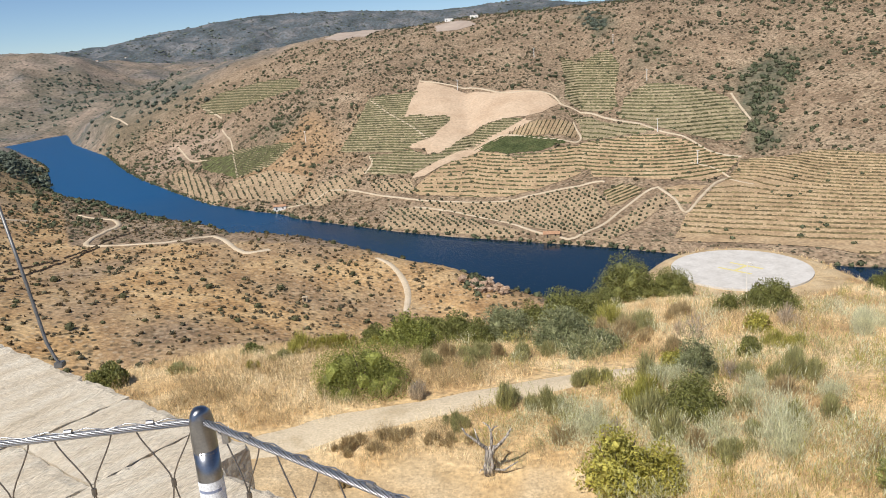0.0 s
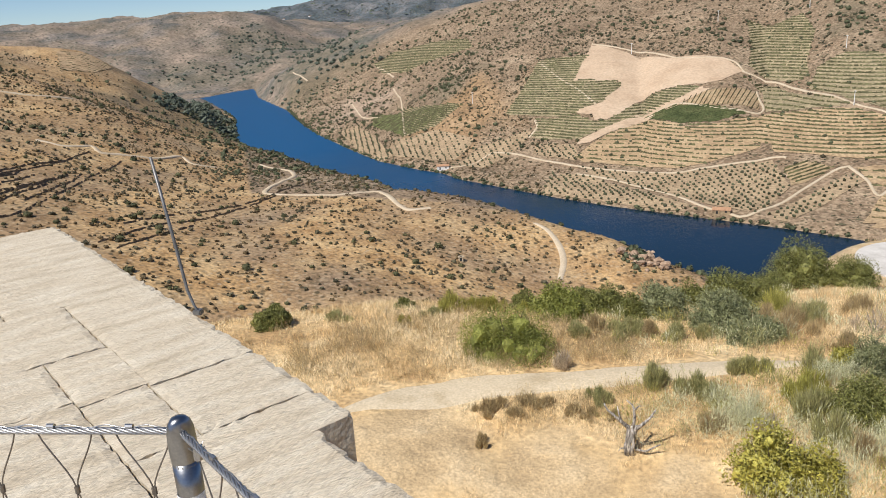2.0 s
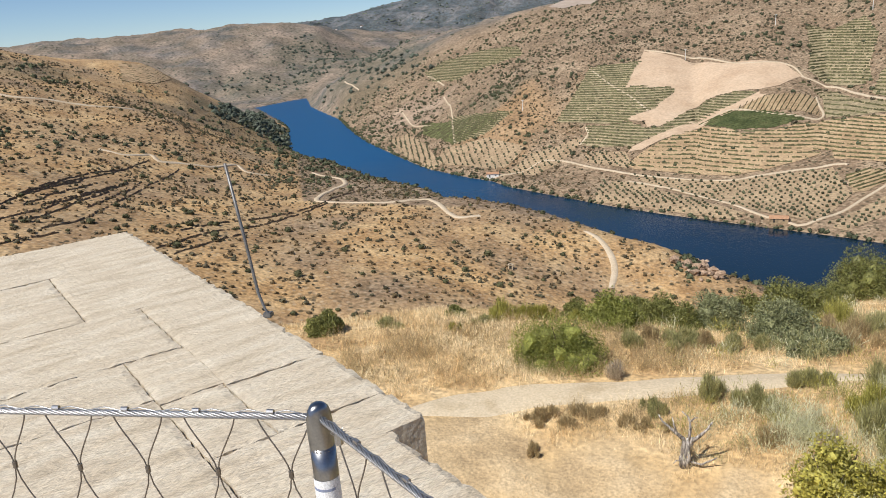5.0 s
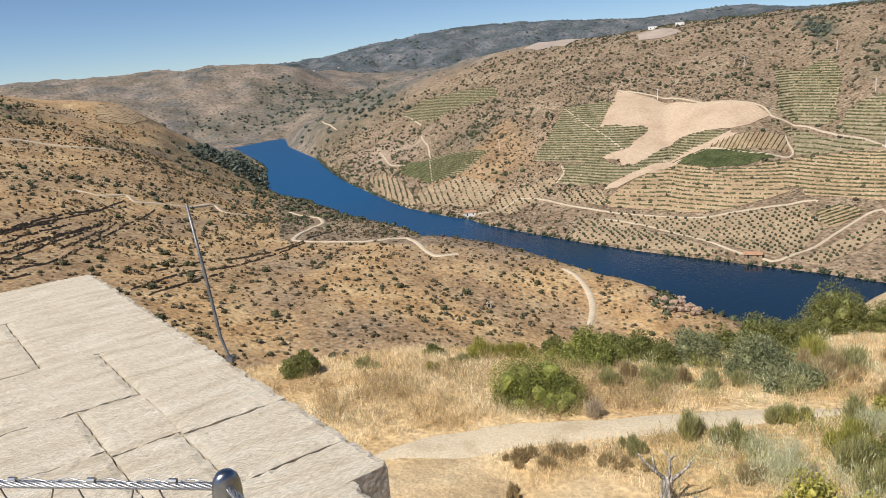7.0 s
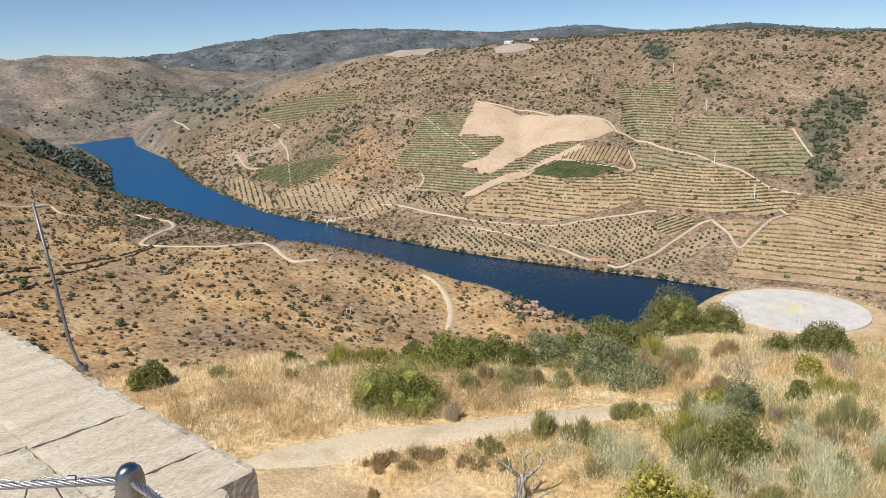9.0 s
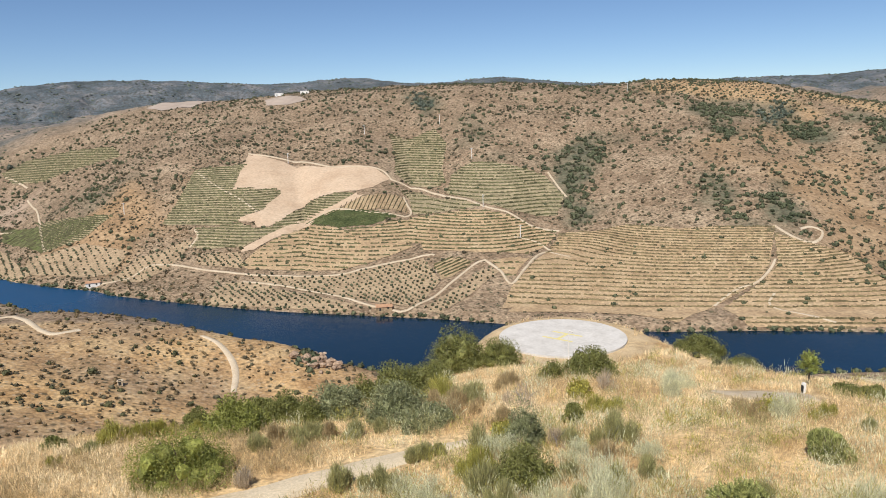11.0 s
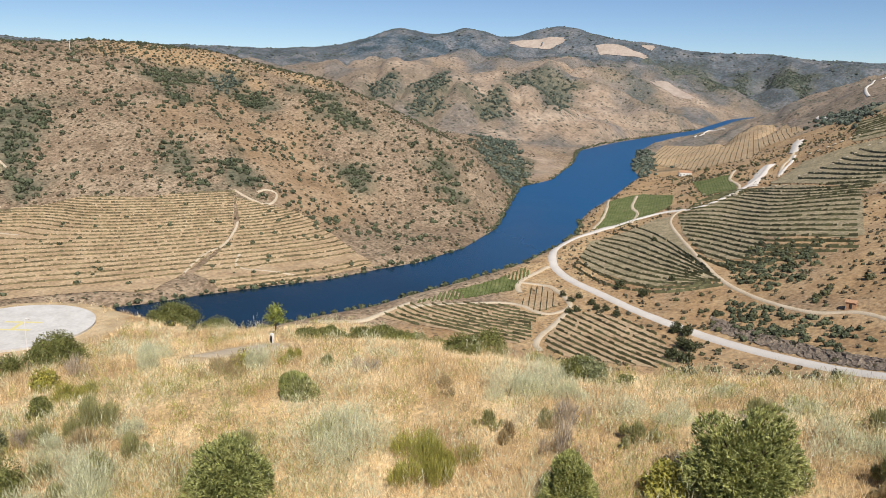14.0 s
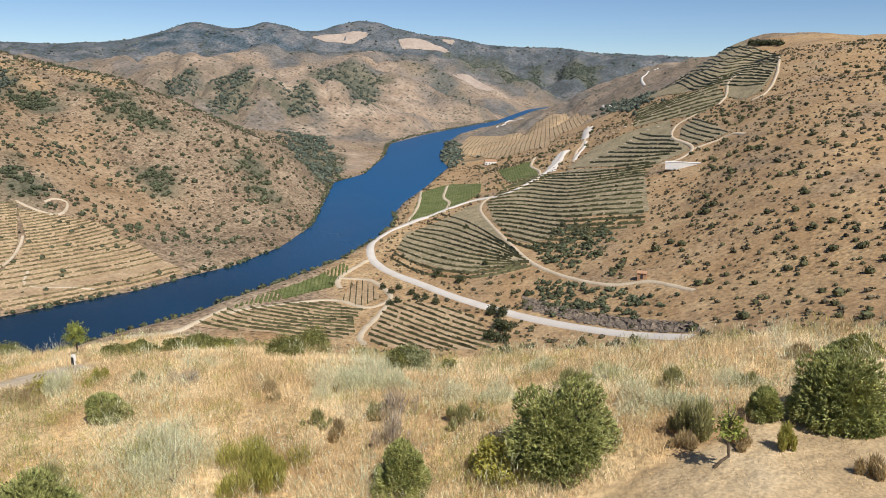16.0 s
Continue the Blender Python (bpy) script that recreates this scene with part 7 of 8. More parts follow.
def plant(kind, x, y, w, h, seed):
    rng = np.random.RandomState(seed)
    stemmy, dist = kind in ("broom", "broom_green", "pale", "heath", "twigs"), math.hypot(x, y)
    w, h = (w * 0.94, h) if stemmy else (w * (0.88 if kind == "juniper" else 1.02), h * (0.95 if kind == "juniper" else 1.0))
    if dist < 42:
        x, y = x * (1 + 0.36 * w / dist), y * (1 + 0.36 * w / dist)
    ob = base(PLANT_NAME[kind], (x, y, on_ground(x, y) - 0.05), PLANT_LABEL[kind], "bush", PLANT_NAME[kind] + " bushes")
    size = w * w + w * h * 2
    if kind in ("broom", "broom_green", "pale", "heath"):
        v, f = clustered(w, h, int(min(3800, 640 * size) if kind == "pale" else min(5200, 900 * size)), rng, 0.008 if kind == "pale" else 0.012, 1.15 if kind == "pale" else 0.95, 1.0 if kind == "pale" else 0.35)
        raw("foliage", v, f, LEAF[kind], ob)
        part("stock", limbs(bmesh.new(), (0, 0, 0), h * 0.4, w * 0.15, 4, 0.03, rng), BARK, ob)
    elif kind == "twigs":
        v, f = clustered(w, h, int(min(1100, 150 * size)), rng, 0.012, 1.2, 0.0)
        raw("branchwork", v, f, LEAF[kind], ob)
        part("stock", limbs(bmesh.new(), (0, 0, 0), h * 0.8, w * 0.35, 9, 0.035, rng), DEAD_WOOD, ob)
    else:
        near = math.hypot(x, y) < 40
        n = int(min(20000, (1700 if near else 1000) * size))
        leaf, long = {"juniper": (0.07, 2.0), "gold": (0.1, 1.5)}.get(kind, (0.06 if near else 0.085, 1.6))
        leaf *= max(1.0, w / 5)
        n = n // 4 if kind == "gold" else n
        lumps = int(min(34, 14 + 0.7 * size))
        v, f = tufts(w, h, n // 2, rng, lumps + 4, 0.14 if near else 0.17) if kind == "juniper" else crown(w, h, n, leaf, long, rng, lumps)
        raw("foliage", v, f, LEAF[kind], ob)
        part("stock", limbs(bmesh.new(), (0, 0, 0), h * 0.75, w * 0.32, 7, 0.05, rng), BARK, ob)
    return ob


_seed = 100
for kind, rows in (("shrub", SHRUB_AT), ("oak", OAK_AT), ("grey", GREY_AT), ("broom", BROOM_AT), ("heath", HEATH_AT), ("twigs", TWIGS_AT), ("juniper", JUNIPER_AT),
                   ("pale", PALE_AT), ("broom_green", BROOM_GREEN_AT), ("gold", GOLD_AT)):
    for x, y, w, h in rows:
        _seed += 1
        plant(kind, x, y, w, h, _seed)


def young_tree(x, y, tall, w, label, bend_at=None):
    rng = np.random.RandomState(int(x * 10))
    ob = base("young_tree", (x, y, on_ground(x, y) - 0.05), label, "tree")
    bm = bmesh.new()
    top = Vector((0.05, 0, tall * 0.55))
    path = bend_at or [(0, 0, 0), (0.03, 0, tall * 0.3), top]
    tube(bm, path, [0.05 if bend_at else 0.07] * (len(path) - 1) + [0.035], 7)
    end = Vector(path[-1])
    for _ in range(8):
        e = end + Vector((rng.uniform(-1, 1) * w * 0.35, rng.uniform(-1, 1) * w * 0.35, rng.uniform(0.1, 0.4) * tall))
        tube(bm, [end - Vector((0, 0, 0.1)), end.lerp(e, 0.5) + Vector((0, 0, 0.08)), e], [0.03, 0.02, 0.008], 5)
    part("trunk", bm, BARK, ob)
    v, f = crown(w, tall * 0.6, 330 if bend_at else 1500, 0.1 if bend_at else 0.12, 1.3, rng, 9 if bend_at else 22)
    raw("crown", v + np.array([end.x, end.y, end.z - 0.15 * tall]), f, LEAF["tree"], ob)
    return ob


def holm_oak(x, y, w, h, label, group):
    """A small evergreen tree: short forked trunk and a dense uneven crown."""
    rng = np.random.RandomState(int(abs(x * 7 + y * 13)) % 99991)
    ob = base("holm_oak", (x, y, on_ground(x, y) - 0.05), label, "tree", group)
    part("trunk", limbs(bmesh.new(), (0, 0, 0), h * 0.6, w * 0.3, 5, 0.05 * w, rng), BARK, ob)
    v, f = crown(w, h, 420, 0.13 * w, 1.2, rng, 16, 0.12 * h)
    raw("crown", v, f, LEAF["holm"], ob)
    return ob


for x, y in ROAD_TREES:
    holm_oak(x, y, 3.8, 3.6, "small dark evergreen oak beside the asphalt road", "trees along the road")
for x, y in DARK_TREES:
    holm_oak(x, y, 5.6, 5.4, "dark evergreen oak in a clump below the road", "trees along the road")
for x, y in CREST_TREES:
    holm_oak(x, y, 9.0, 7.5, "dark evergreen oak on the crest above the vines", "trees on the crest")

for _line in (ENDS_A, ENDS_B, ENDS_C):
    for (_x, _y), (_u, _w) in zip(_line, _line[1:]):
        for _s in (0.0, 0.5):
            _c = np.array([_x + (_u - _x) * _s, _y + (_w - _y) * _s])
            _t = _c + np.array([-4.0, -1.2])
            tagged(ribbon("terrace_ramp", [_c, (_c + _t) / 2, _t], 3.0, DUST, step=1.5, above=2.0), "pale earth ramp at the end of a terrace", "ramp", kind="structure")

young_tree(*YOUNG_TREE, 3.3, 2.1, "young green tree on the brow of the slope")
young_tree(*SAPLING, 2.1, 0.9, "thin bent sapling on bare ground", [(0, 0, 0), (0.08, -0.2, 0.3), (0.14, -0.42, 0.5), (0.12, -0.36, 1.0), (0.1, -0.34, 1.5)])
stake = base("marker_post", (STAKE[0], STAKE[1], on_ground(*STAKE)), "short white marker post with a dark side", "post")
part("post", box(bmesh.new(), (-0.12, -0.12, -0.2), (0.12, 0.12, 0.75), 0.02), WHITE_PAINT, stake)
part("dark_panel", box(bmesh.new(), (-0.14, -0.125, 0.05), (-0.1, 0.1, 0.6)), DARK_OPENING, stake)


def dead_tree(x, y):
    ob = base("dead_tree", (x, y, on_ground(x, y) - 0.05), "dead tree with twisted bleached bare branches", "tree")
    for pts, r in (([(-0.12, 0, 0), (-0.16, 0.02, 0.4), (-0.02, 0.06, 0.8), (0.16, 0.05, 1.15), (0.22, 0, 1.35)], [0.17, 0.14, 0.13, 0.12, 0.08]),
                   ([(0.06, -0.04, 0), (-0.06, -0.08, 0.4), (-0.16, -0.04, 0.75), (-0.1, 0, 1.1), (-0.14, 0, 1.35)], [0.13, 0.10, 0.08, 0.09, 0.07]),
                   ([(0.0, -0.1, 0.1), (0.1, -0.1, 0.5), (0.04, -0.06, 0.95), (0.03, 0, 1.35)], [0.09, 0.07, 0.08, 0.06])):
        part("trunk", tube(bmesh.new(), pts, r, 9), DEAD_WOOD, ob, smooth=True)
    for pts, r in (([(-0.1, 0, 1.25), (-0.4, 0.05, 1.5), (-0.68, 0, 1.78), (-0.95, 0.05, 2.0), (-1.08, 0, 2.3)], 0.085), ([(-0.38, 0.03, 1.5), (-0.5, 0.1, 1.85), (-0.56, 0.15, 2.15)], 0.05),
                   ([(0.08, 0, 1.25), (0.12, 0.1, 1.7), (0.1, 0.12, 2.05), (0.02, 0.1, 2.25), (-0.2, 0.1, 2.45)], 0.07), ([(0.1, 0.1, 2.0), (0.28, 0.1, 2.2), (0.42, 0.1, 2.22)], 0.045),
                   ([(0.18, 0, 1.2), (0.46, -0.05, 1.48), (0.72, 0, 1.75), (0.95, 0.05, 2.1)], 0.09), ([(0.7, 0, 1.73), (0.9, 0.05, 1.82)], 0.04),
                   ([(0.1, 0, 0.3), (0.55, -0.1, 0.25), (0.95, -0.1, 0.5), (1.15, -0.1, 0.62)], 0.06), ([(-0.12, 0, 0.3), (-0.4, -0.1, 0.35), (-0.5, -0.1, 0.2)], 0.045)):
        part("branch", tube(bmesh.new(), pts, [r * (1 - 0.68 * k / (len(pts) - 1)) for k in range(len(pts))], 7), DEAD_WOOD, ob, smooth=True)
    return ob


dead_tree(*DEAD_TREE)


# ---- dry grass ----
def dry_grass(name, n, r0, r1, a0, a1, tall, blades, seed, label, on_bare=False):
    rng = np.random.RandomState(seed)
    a, r = rng.uniform(a0, a1, n), np.exp(rng.uniform(math.log(r0), math.log(r1), n))
    p = plan(a, r)
    ok = np.ones(n, bool)
    for line, wide in ((TRACK_LOW, 1.5), (TRACK_UP, 1.2)):
        ok &= off_edge(p, curve_through(line, 2), False)[0] > wide + rng.randn(n) * 0.25
    for cx, cy, rad in () if on_bare else BARE_GROUND:
        ok &= np.hypot(p[:, 0] - cx, p[:, 1] - cy) > rad * rng.uniform(0.75, 1.05, n)
    ok &= waves(*p.T, 11, seed) + rng.randn(n) * 0.8 > -0.75
    p = p[ok]
    p = np.repeat(p, blades, 0) + rng.randn(len(p) * blades, 2) * 0.16
    m = len(p)
    far = np.clip(np.hypot(*p.T) / 35, 0.8, 2.6)
    h = tall * rng.uniform(0.45, 1.2, m) * (1 + 0.35 * waves(*p.T, 14, 77))
    z = ground(*p.T)
    th = rng.uniform(0, 6.283, m)
    b = np.stack([np.cos(th), np.sin(th)], -1) * (0.0105 * far)[:, None]
    tip = p + rng.randn(m, 2) * 0.42 * h[:, None]
    v = np.stack([np.column_stack([p - b, z - 0.03]), np.column_stack([p + b, z - 0.03]), np.column_stack([tip, z + h])], 1)
    return tagged(raw(name, v.reshape(-1, 3), np.arange(3 * m).reshape(-1, 3), STRAW), label, "grass", kind="stuff")


dry_grass("tall_dry_grass", 46000, 21, 115, -32, 104, 0.5, 12, 5, "tall golden dry grass on the slope")
dry_grass("short_dry_grass", 9000, 21, 70, -32, 104, 0.22, 8, 6, "short straw stubble between the shrubs")
dry_grass("ground_litter", 9000, 22, 36, -30, 104, 0.13, 4, 8, "flattened straw and litter on bare ground", True)


def weeds(name, kind, n, w, h, seed, label, a0, a1, r0, r1):
    """Low tufts past counting: thin stems of one kind over the slope."""
    rng = np.random.RandomState(seed)
    p = plan(rng.uniform(a0, a1, n), np.exp(rng.uniform(math.log(r0), math.log(r1), n)))
    ok = waves(*p.T, 13, seed) + rng.randn(n) * 0.6 > 0.1
    for line, wide in ((TRACK_LOW, 1.7), (TRACK_UP, 1.4)):
        ok &= off_edge(p, curve_through(line, 2), False)[0] > wide
    for cx, cy, rad in BARE_GROUND:
        ok &= np.hypot(p[:, 0] - cx, p[:, 1] - cy) > rad
    p = p[ok]
    vs, fs = [], []
    for k, (x, y) in enumerate(p):
        s = rng.uniform(0.5, 1.5)
        v, f = stems(w * s, h * s, 84, rng, 0.011 + 0.0004 * math.hypot(x, y), 1.1, 0.8)
        vs.append(v + np.array([x, y, on_ground(x, y) - 0.03]))
        fs.append(f[:, :3] + 336 * k)
    return tagged(raw(name, np.concatenate(vs), np.concatenate(fs), LEAF[kind]), label, "weeds", kind="stuff")


weeds("grey_weeds", "pale", 1400, 1.4, 1.15, 201, "pale grey-green weeds in the dry grass", 0, 100, 22, 95)
weeds("green_weeds", "broom", 240, 1.5, 1.2, 211, "olive green weeds near the track", 5, 46, 22, 42)
weeds("grey_weeds", "pale", 420, 1.4, 1.1, 213, "pale feathery weeds near the track", 8, 48, 22, 42)
weeds("yellow_weeds", "broom_green", 420, 1.3, 1.0, 215, "yellow-green weeds near the track", 8, 46, 22, 40)
weeds("brown_weeds", "heath", 1800, 1.1, 0.95, 203, "brown dry weeds in the grass", -30, 100, 22, 95)
weeds("brown_weeds", "heath", 900, 1.1, 0.75, 217, "rust brown dry weeds behind the track", -26, 3, 32, 43)
weeds("brown_weeds", "heath", 150, 1.0, 0.6, 219, "low brown weeds along the edge of the track", -10, 8, 29.2, 31.8)
weeds("grey_weeds", "pale", 160, 1.3, 0.8, 221, "pale drying weeds beside the dead tree", 3, 20, 26.5, 32)
weeds("green_weeds", "broom", 120, 1.2, 0.8, 223, "olive green weeds beside the dead tree", 2, 20, 26.5, 33)
weeds("green_weeds", "broom", 1350, 1.4, 1.1, 205, "olive green weeds between the shrubs", -5, 100, 22, 100)
weeds("yellow_weeds", "broom_green", 900, 1.2, 0.95, 207, "yellow-green weeds between the shrubs", 0, 100, 22, 90)



def flower_heads(n, seed):
    """Tiny dry white umbels standing just above the grass."""
    rng = np.random.RandomState(seed)
    p = plan(rng.uniform(35, 98, n), np.exp(rng.uniform(math.log(23), math.log(50), n)))
    ok = waves(*p.T, 12, 9) + rng.randn(n) * 0.6 > 0
    for cx, cy, rad in BARE_GROUND:
        ok &= np.hypot(p[:, 0] - cx, p[:, 1] - cy) > rad + 0.5
    p = p[ok]
    c = np.column_stack([p, ground(*p.T) + rng.uniform(0.3, 0.65, len(p))])
    v = c[:, None] + OCT_V[None] * 0.026 * np.array([1, 1, 0.5])
    f = (len(OCT_V) * np.arange(len(p)))[:, None, None] + OCT_F[None]
    return tagged(raw("white_flowers", v.reshape(-1, 3), f.reshape(-1, 3), WHITE_PAINT), "tiny white flower heads above the dry grass", "flowers", kind="stuff")


flower_heads(2600, 31)

# ---- the terrace of the building ----
EDGE, ACROSS_EDGE, ROD_FOOT = Vector((0.787, -0.617, 0)), Vector((-0.617, -0.787, 0)), Vector((-2.901, 4.682, 0))
TOP = -1.99


def on_roof(u, v, z):
    return ROD_FOOT + EDGE * u + ACROSS_EDGE * v + Vector((0, 0, z))


def panel(parent, u0, u1, v0, v1, seed, flush="", thick=0.34):
    """A cast panel with a chipped, uneven rim and a slightly wavy top."""
    rng = np.random.RandomState(seed)
    bm = bmesh.new()
    nu, nv = max(3, int((u1 - u0) / 0.05)), max(3, int((v1 - v0) / 0.05))
    g = {k: 0.0 if k in flush else 0.006 for k in "abcd"}
    rows = []
    for i in range(nu + 1):
        row = []
        for j in range(nv + 1):
            u, v = u0 + g["a"] + (u1 - u0 - g["a"] - g["b"]) * i / nu, v0 + g["c"] + (v1 - v0 - g["c"] - g["d"]) * j / nv
            rim = (i == 0 and g["a"]) or (i == nu and g["b"]) or (j == 0 and g["c"]) or (j == nv and g["d"])
            outer = (j == 0 and v0 < 0.3) or (i == 0 and u0 < -3.9)
            z = TOP + 0.007 * noise.noise((u * 5, v * 1.3, 2.0)) + 0.004 * noise.noise((u * 22, v * 5, 7.0))
            if rim:
                z -= 0.003 + (0.022 if outer else 0.012) * rng.rand() ** 2
                if outer:
                    v += 0.024 * rng.rand() ** 2 if j == 0 else 0
                    u += 0.024 * rng.rand() ** 2 if i == 0 else 0
                else:
                    u += rng.uniform(-0.005, 0.005)
                    v += rng.uniform(-0.005, 0.005)
            row.append(bm.verts.new(on_roof(u, v, z)))
        rows.append(row)
    for i in range(nu):
        for j in range(nv):
            bm.faces.new((rows[i][j], rows[i][j + 1], rows[i + 1][j + 1], rows[i + 1][j]))
    rim = [rows[i][0] for i in range(nu + 1)] + [rows[nu][j] for j in range(1, nv + 1)] + [rows[i][nv] for i in range(nu - 1, -1, -1)] + [rows[0][j] for j in range(nv - 1, 0, -1)]
    low = [bm.verts.new((p.co.x, p.co.y, TOP - thick)) for p in rim]
    for k in range(len(rim)):
        q = (k + 1) % len(rim)
        bm.faces.new((rim[k], rim[q], low[q], low[k]))
    bmesh.ops.recalc_face_normals(bm, faces=bm.faces)
    return part("panel", bm, CONCRETE, parent, smooth=False)


roof = base("roof_terrace", on_roof(0, 1, TOP - 0.4), "pale board-marked concrete roof of cast panels", "roof", kind="structure")
roof.location = (0, 0, 0)
PANELS = [(-4.0, -2.58, 0, 3.5, "b"), (-2.58, -1.0, 0, 1.1, "ab"), (-1.0, 0.92, 0, 0.69, "a"), (-1.0, 0.07, 0.69, 1.9, "a"), (0.07, 0.88, 0.69, 1.09, "c"), (0.07, 0.78, 1.09, 2.3, ""), (0.92, 1.7, 0, 0.7, ""),
          (0.88, 1.7, 0.7, 1.09, ""), (1.7, 2.11, 0, 1.09, "b"), (2.11, 3.4, 0.23, 1.09, "a"), (0.78, 2.6, 1.09, 2.3, "b"), (2.6, 3.4, 1.09, 2.3, "a"),
          (-2.58, -1.03, 1.1, 3.5, ""), (-1.03, 0.07, 1.9, 3.5, ""), (0.07, 1.7, 2.3, 3.5, ""), (1.7, 3.4, 2.3, 3.5, "")]
for _k, (a, b, c, d, e) in enumerate(PANELS):
    panel(roof, a, b, c, d, _k, e)
# the body of the building under the roof and the terrace floor
def prism(corners, z0, z1):
    bm = bmesh.new()
    lo, hi = [bm.verts.new((x, y, z0)) for x, y in corners], [bm.verts.new((x, y, z1)) for x, y in corners]
    n = len(corners)
    for k in range(n):
        bm.faces.new((lo[k], lo[(k + 1) % n], hi[(k + 1) % n], hi[k]))
    bm.faces.new(hi)
    bm.faces.new(lo[::-1])
    bmesh.ops.recalc_face_normals(bm, faces=bm.faces)
    return bm


_q = [on_roof(*c, 0) for c in ((-3.97, 0.04), (2.07, 0.04), (2.09, 0.27), (3.36, 0.27), (3.4, 3.55), (-4.0, 3.55))]
part("wall", prism([(p.x, p.y) for p in _q], -24, TOP - 0.03), CONCRETE, roof)
POST = Vector((-0.562, 0.848, 0))
_r = POST + EDGE * 6
_floor = [(POST.x - 0.06, POST.y + 0.06), (-6.0, 0.36), (-6.0, -7.0), (_r.x, _r.y - 5), (_r.x + 0.05, _r.y + 0.05)]
tagged(part("floor", prism(_floor, -24, -1.62), CONCRETE), "pale concrete viewing terrace floor", "floor", kind="structure")


# ---- railing ----
def rope(a, b, r, parent, name, sag=0.0, strands=6, turns=12):
    """A laid wire rope: strands that wind about its axis."""
    a, b = Vector(a), Vector(b)
    d = (b - a).normalized()
    p, q = d.orthogonal().normalized(), None
    q = d.cross(p)
    n = int((b - a).length / 0.006)
    for k in range(strands):
        bm = bmesh.new()
        pts = []
        for i in range(n + 1):
            t = i / n
            w = 6.2832 * (k / strands + t * (b - a).length * turns)
            pts.append(a.lerp(b, t) + Vector((0, 0, -sag * 4 * t * (1 - t))) + (p * math.cos(w) + q * math.sin(w)) * r * 0.64)
        tube(bm, pts, r * 0.31, 6, caps=False)
        part(name, bm, CABLE, parent, smooth=True)
    # core in darker wire, to deepen the shade in the strand gaps
    part("rope_core", tube(bmesh.new(), [a, b], r * 0.55, 8, caps=False), NET_WIRE, parent, smooth=True)


rail = base("cable_railing", (POST.x, POST.y, -1.62), "steel post with wire rope and cable net railing", "railing")
rail.location = (0, 0, 0)
bm = bmesh.new()
tube(bm, [POST + Vector((0, 0, -1.62)), POST + Vector((0, 0, -0.66)), POST + Vector((0, 0, -0.60))], [0.0205, 0.0205, 0.0205], 20)
post = part("post", bm, STEEL, rail, "brushed steel tube post", smooth=True)
bm = bmesh.new()
_pr = [(-0.605, 0.0205, 0.0205), (-0.585, 0.0215, 0.018), (-0.565, 0.022, 0.0145), (-0.548, 0.021, 0.013), (-0.536, 0.0175, 0.0125), (-0.529, 0.011, 0.010), (-0.527, 0.003, 0.004)]
_ring = [[bm.verts.new(POST + EDGE.cross(Vector((0, 0, 1))) * wx * math.cos(t) + EDGE * wy * math.sin(t) + Vector((0, 0, z))) for t in np.linspace(0, 6.2832, 21)[:-1]] for z, wx, wy in _pr]
for u, w in zip(_ring, _ring[1:]):
    for k in range(20):
        bm.faces.new((u[k], u[(k + 1) % 20], w[(k + 1) % 20], w[k]))
bm.faces.new(_ring[-1])
part("flattened_head", bm, STEEL, rail, "flattened rounded head of the post", smooth=True)
_s = bmesh.new()
_v = [[_s.verts.new(POST + Vector((0.0211 * math.cos(t), 0.0211 * math.sin(t), z))) for z in (-0.735, -0.655)] for t in np.linspace(-3.0, 0.2, 15)]
for a, b in zip(_v, _v[1:]):
    _s.faces.new((a[0], b[0], b[1], a[1]))
stick = part("sticker", _s, STICKER, post, "white paper sticker with blue marks", smooth=True)
for z, t0, t1, hgt in ((-0.672, -2.5, -0.5, 0.005), (-0.69, -2.3, -0.8, 0.003), (-0.712, -2.2, -1.8, 0.018), (-0.712, -1.7, -1.3, 0.018), (-0.712, -1.2, -0.7, 0.018)):
    bm = bmesh.new()
    _v = [[bm.verts.new(POST + Vector((0.0214 * math.cos(t), 0.0214 * math.sin(t), z + s))) for s in (-hgt / 2, hgt / 2)] for t in np.linspace(t0, t1, 7)]
    for a, b in zip(_v, _v[1:]):
        bm.faces.new((a[0], b[0], b[1], a[1]))
    part("ink_bar", bm, INK, stick)
HOLE = POST + Vector((0, 0, -0.552))
LEFT_END, RIGHT_END = Vector((-4.6, 0.47, -0.56)), HOLE + EDGE * 2.4
rope(HOLE, LEFT_END, 0.0064, rail, "rope_strand")
rope(HOLE, RIGHT_END, 0.0064, rail, "rope_strand")


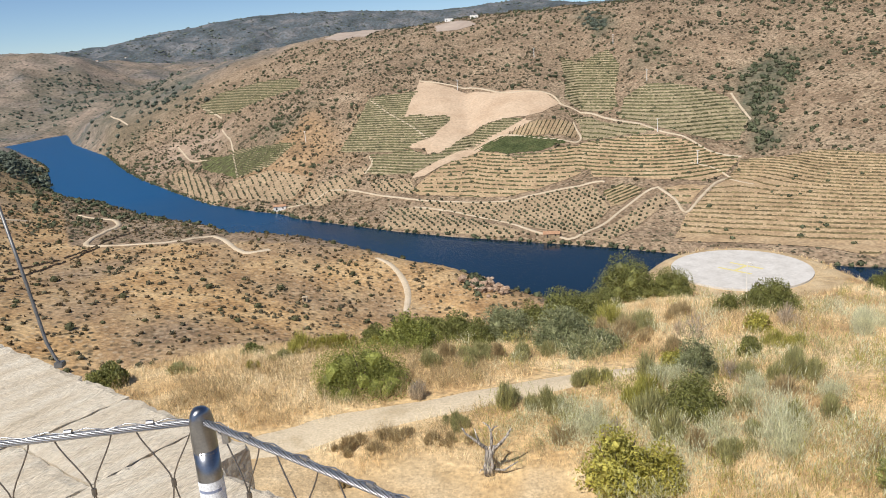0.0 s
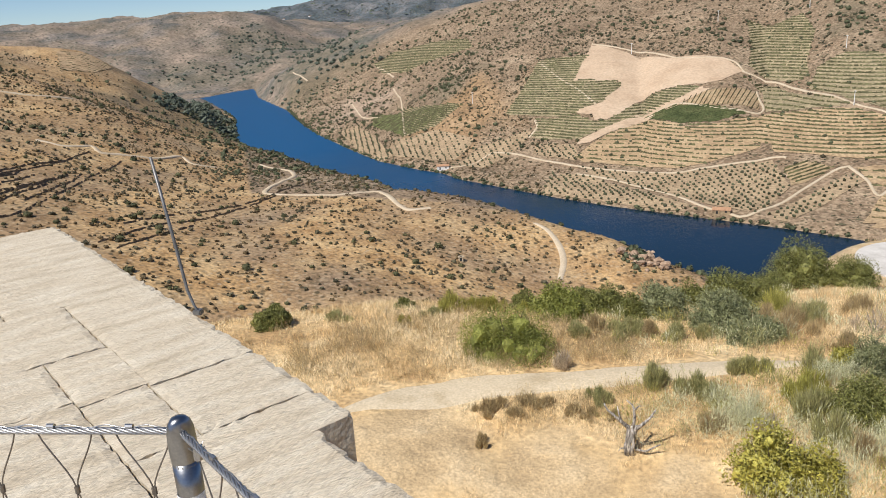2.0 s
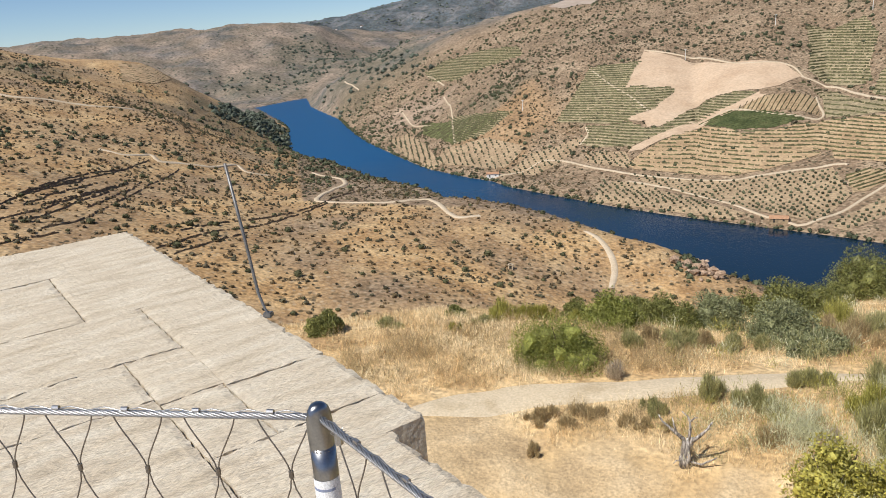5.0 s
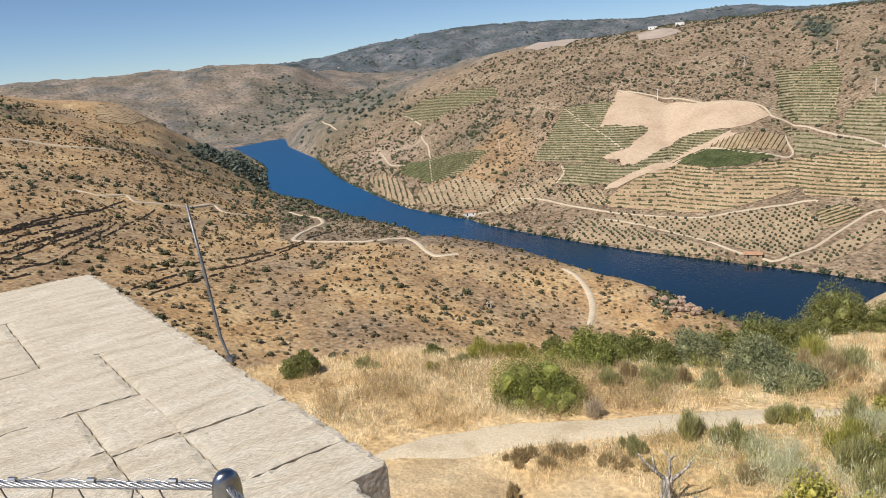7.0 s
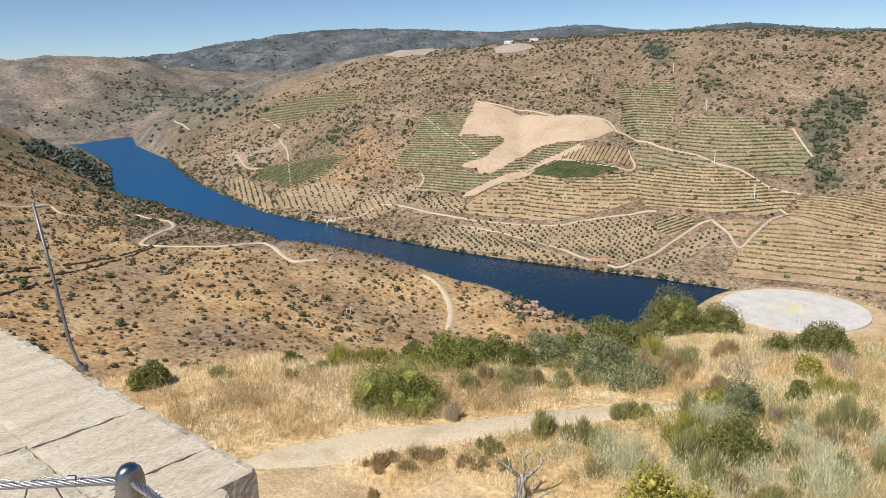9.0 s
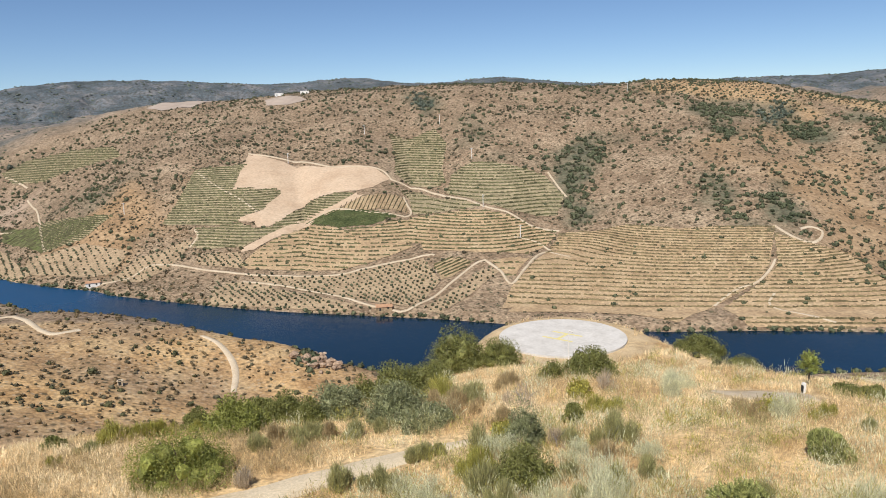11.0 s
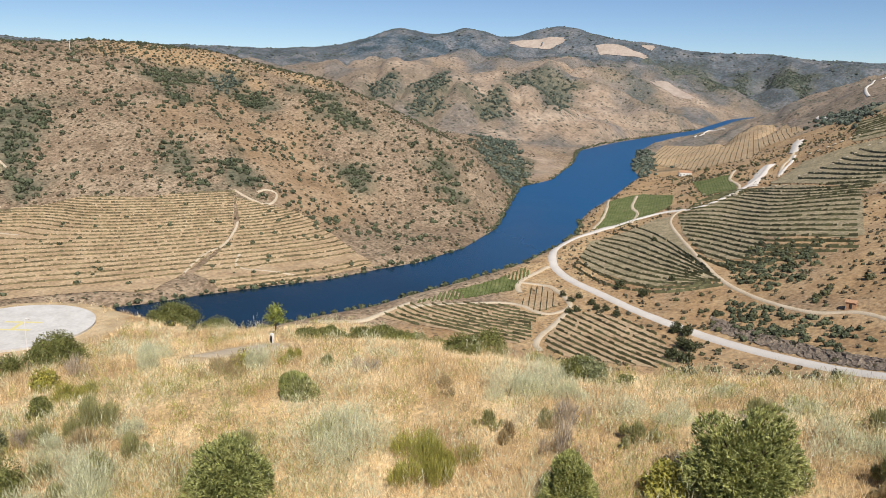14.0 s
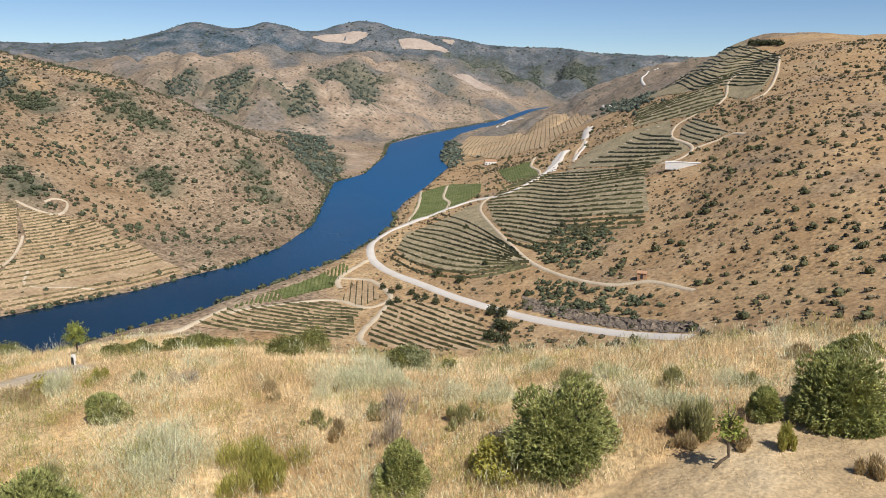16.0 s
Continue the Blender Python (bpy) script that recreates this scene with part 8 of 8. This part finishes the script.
def net(start, end, parent, first=0.06, pitch=0.128, high=1.0):
    """A hanging net: wires in curved diamonds with a small clamp at each crossing."""
    d = (end - start).normalized()
    n = int(((end - start).length - first) / pitch)
    down = Vector((0, 0, -1))
    rows = [0.0, 0.105, 0.27, 0.44, 0.61, 0.78, 0.95]
    for i in range(n):
        for s in (-1, 1):
            bm = bmesh.new()
            pts = []
            side = s
            x = first + i * pitch
            for k, (h0, h1) in enumerate(zip(rows, rows[1:])):
                half = pitch / 2
                x0 = x + (half * 0.5 * side if k == 0 else 0)
                for u in np.linspace(0, 1, 7)[:-1]:
                    if k == 0:
                        off = half * 0.72 * s * (1 - u) ** 0.6 * math.sin(math.pi * (0.5 + 0.5 * u))
                    elif k % 2 == 1:
                        off = s * half * (3 * u * u - 2 * u ** 3)
                    else:
                        off = s * half * (1 - (3 * u * u - 2 * u ** 3))
                    pts.append(start + d * (x + off) + down * (h0 + (h1 - h0) * u))
            tube(bm, pts, 0.0013, 5, caps=False)
            part("net_wire", bm, NET_WIRE, parent, smooth=True)
        for k in (1, 3, 5):
            c = start + d * (first + i * pitch) + down * rows[k]
            part("net_clamp", tube(bmesh.new(), [c + down * -0.006, c + down * 0.006], 0.0042, 7), NET_WIRE, parent)
        bm = bmesh.new()
        c = start + d * (first + i * pitch + 0.02) + Vector((0, 0, 0.008))
        tube(bm, [c - d * 0.006, c + d * 0.006], 0.004, 7)
        part("crimp", bm, CABLE, parent)
    bm = bmesh.new()
    m = n * 8
    tube(bm, [start + d * (0.02 + (n * pitch) * k / m) + Vector((0, 0, 0.004 + 0.007 * math.sin(k * 0.785) ** 2)) for k in range(m + 1)], 0.0012, 5)
    part("lacing_wire", bm, CABLE, parent, smooth=True)


net(HOLE, HOLE + (LEFT_END - HOLE).normalized() * 2.6, rail)
net(HOLE, HOLE + EDGE * 1.3, rail, first=0.1)
bm = bmesh.new()
_c = HOLE + EDGE * 0.062 + Vector((0, 0, -0.012))
tube(bm, [_c + Vector((0, 0, -0.008)), _c + Vector((0, 0, 0.012))], 0.007, 8)
for k in range(5):
    tube(bm, [_c, _c + Vector((0.012 * math.cos(k * 1.3), 0.012 * math.sin(k * 1.3), 0.014))], 0.0012, 4)
part("rope_clamp", bm, CABLE, rail)

# ---- lightning rod on the roof ----
_f = ROD_FOOT + Vector((0, 0, TOP))
rod = base("lightning_rod", _f, "thin slightly bent dark lightning rod on the roof edge", "rod")
part("rod", tube(bmesh.new(), [(0.03, -0.02, 0.0), (-0.02, 0.0, 0.06), (-0.07, 0.02, 0.18), (-0.14, 0.06, 0.6), (-0.235, 0.1, 1.17)], [0.009, 0.010, 0.012, 0.012, 0.011], 8), ROD_STEEL, rod, smooth=True)
part("clamp", box(bmesh.new(), (-0.03, -0.03, -0.004), (0.035, 0.03, 0.035), 0.006), ROD_STEEL, rod)
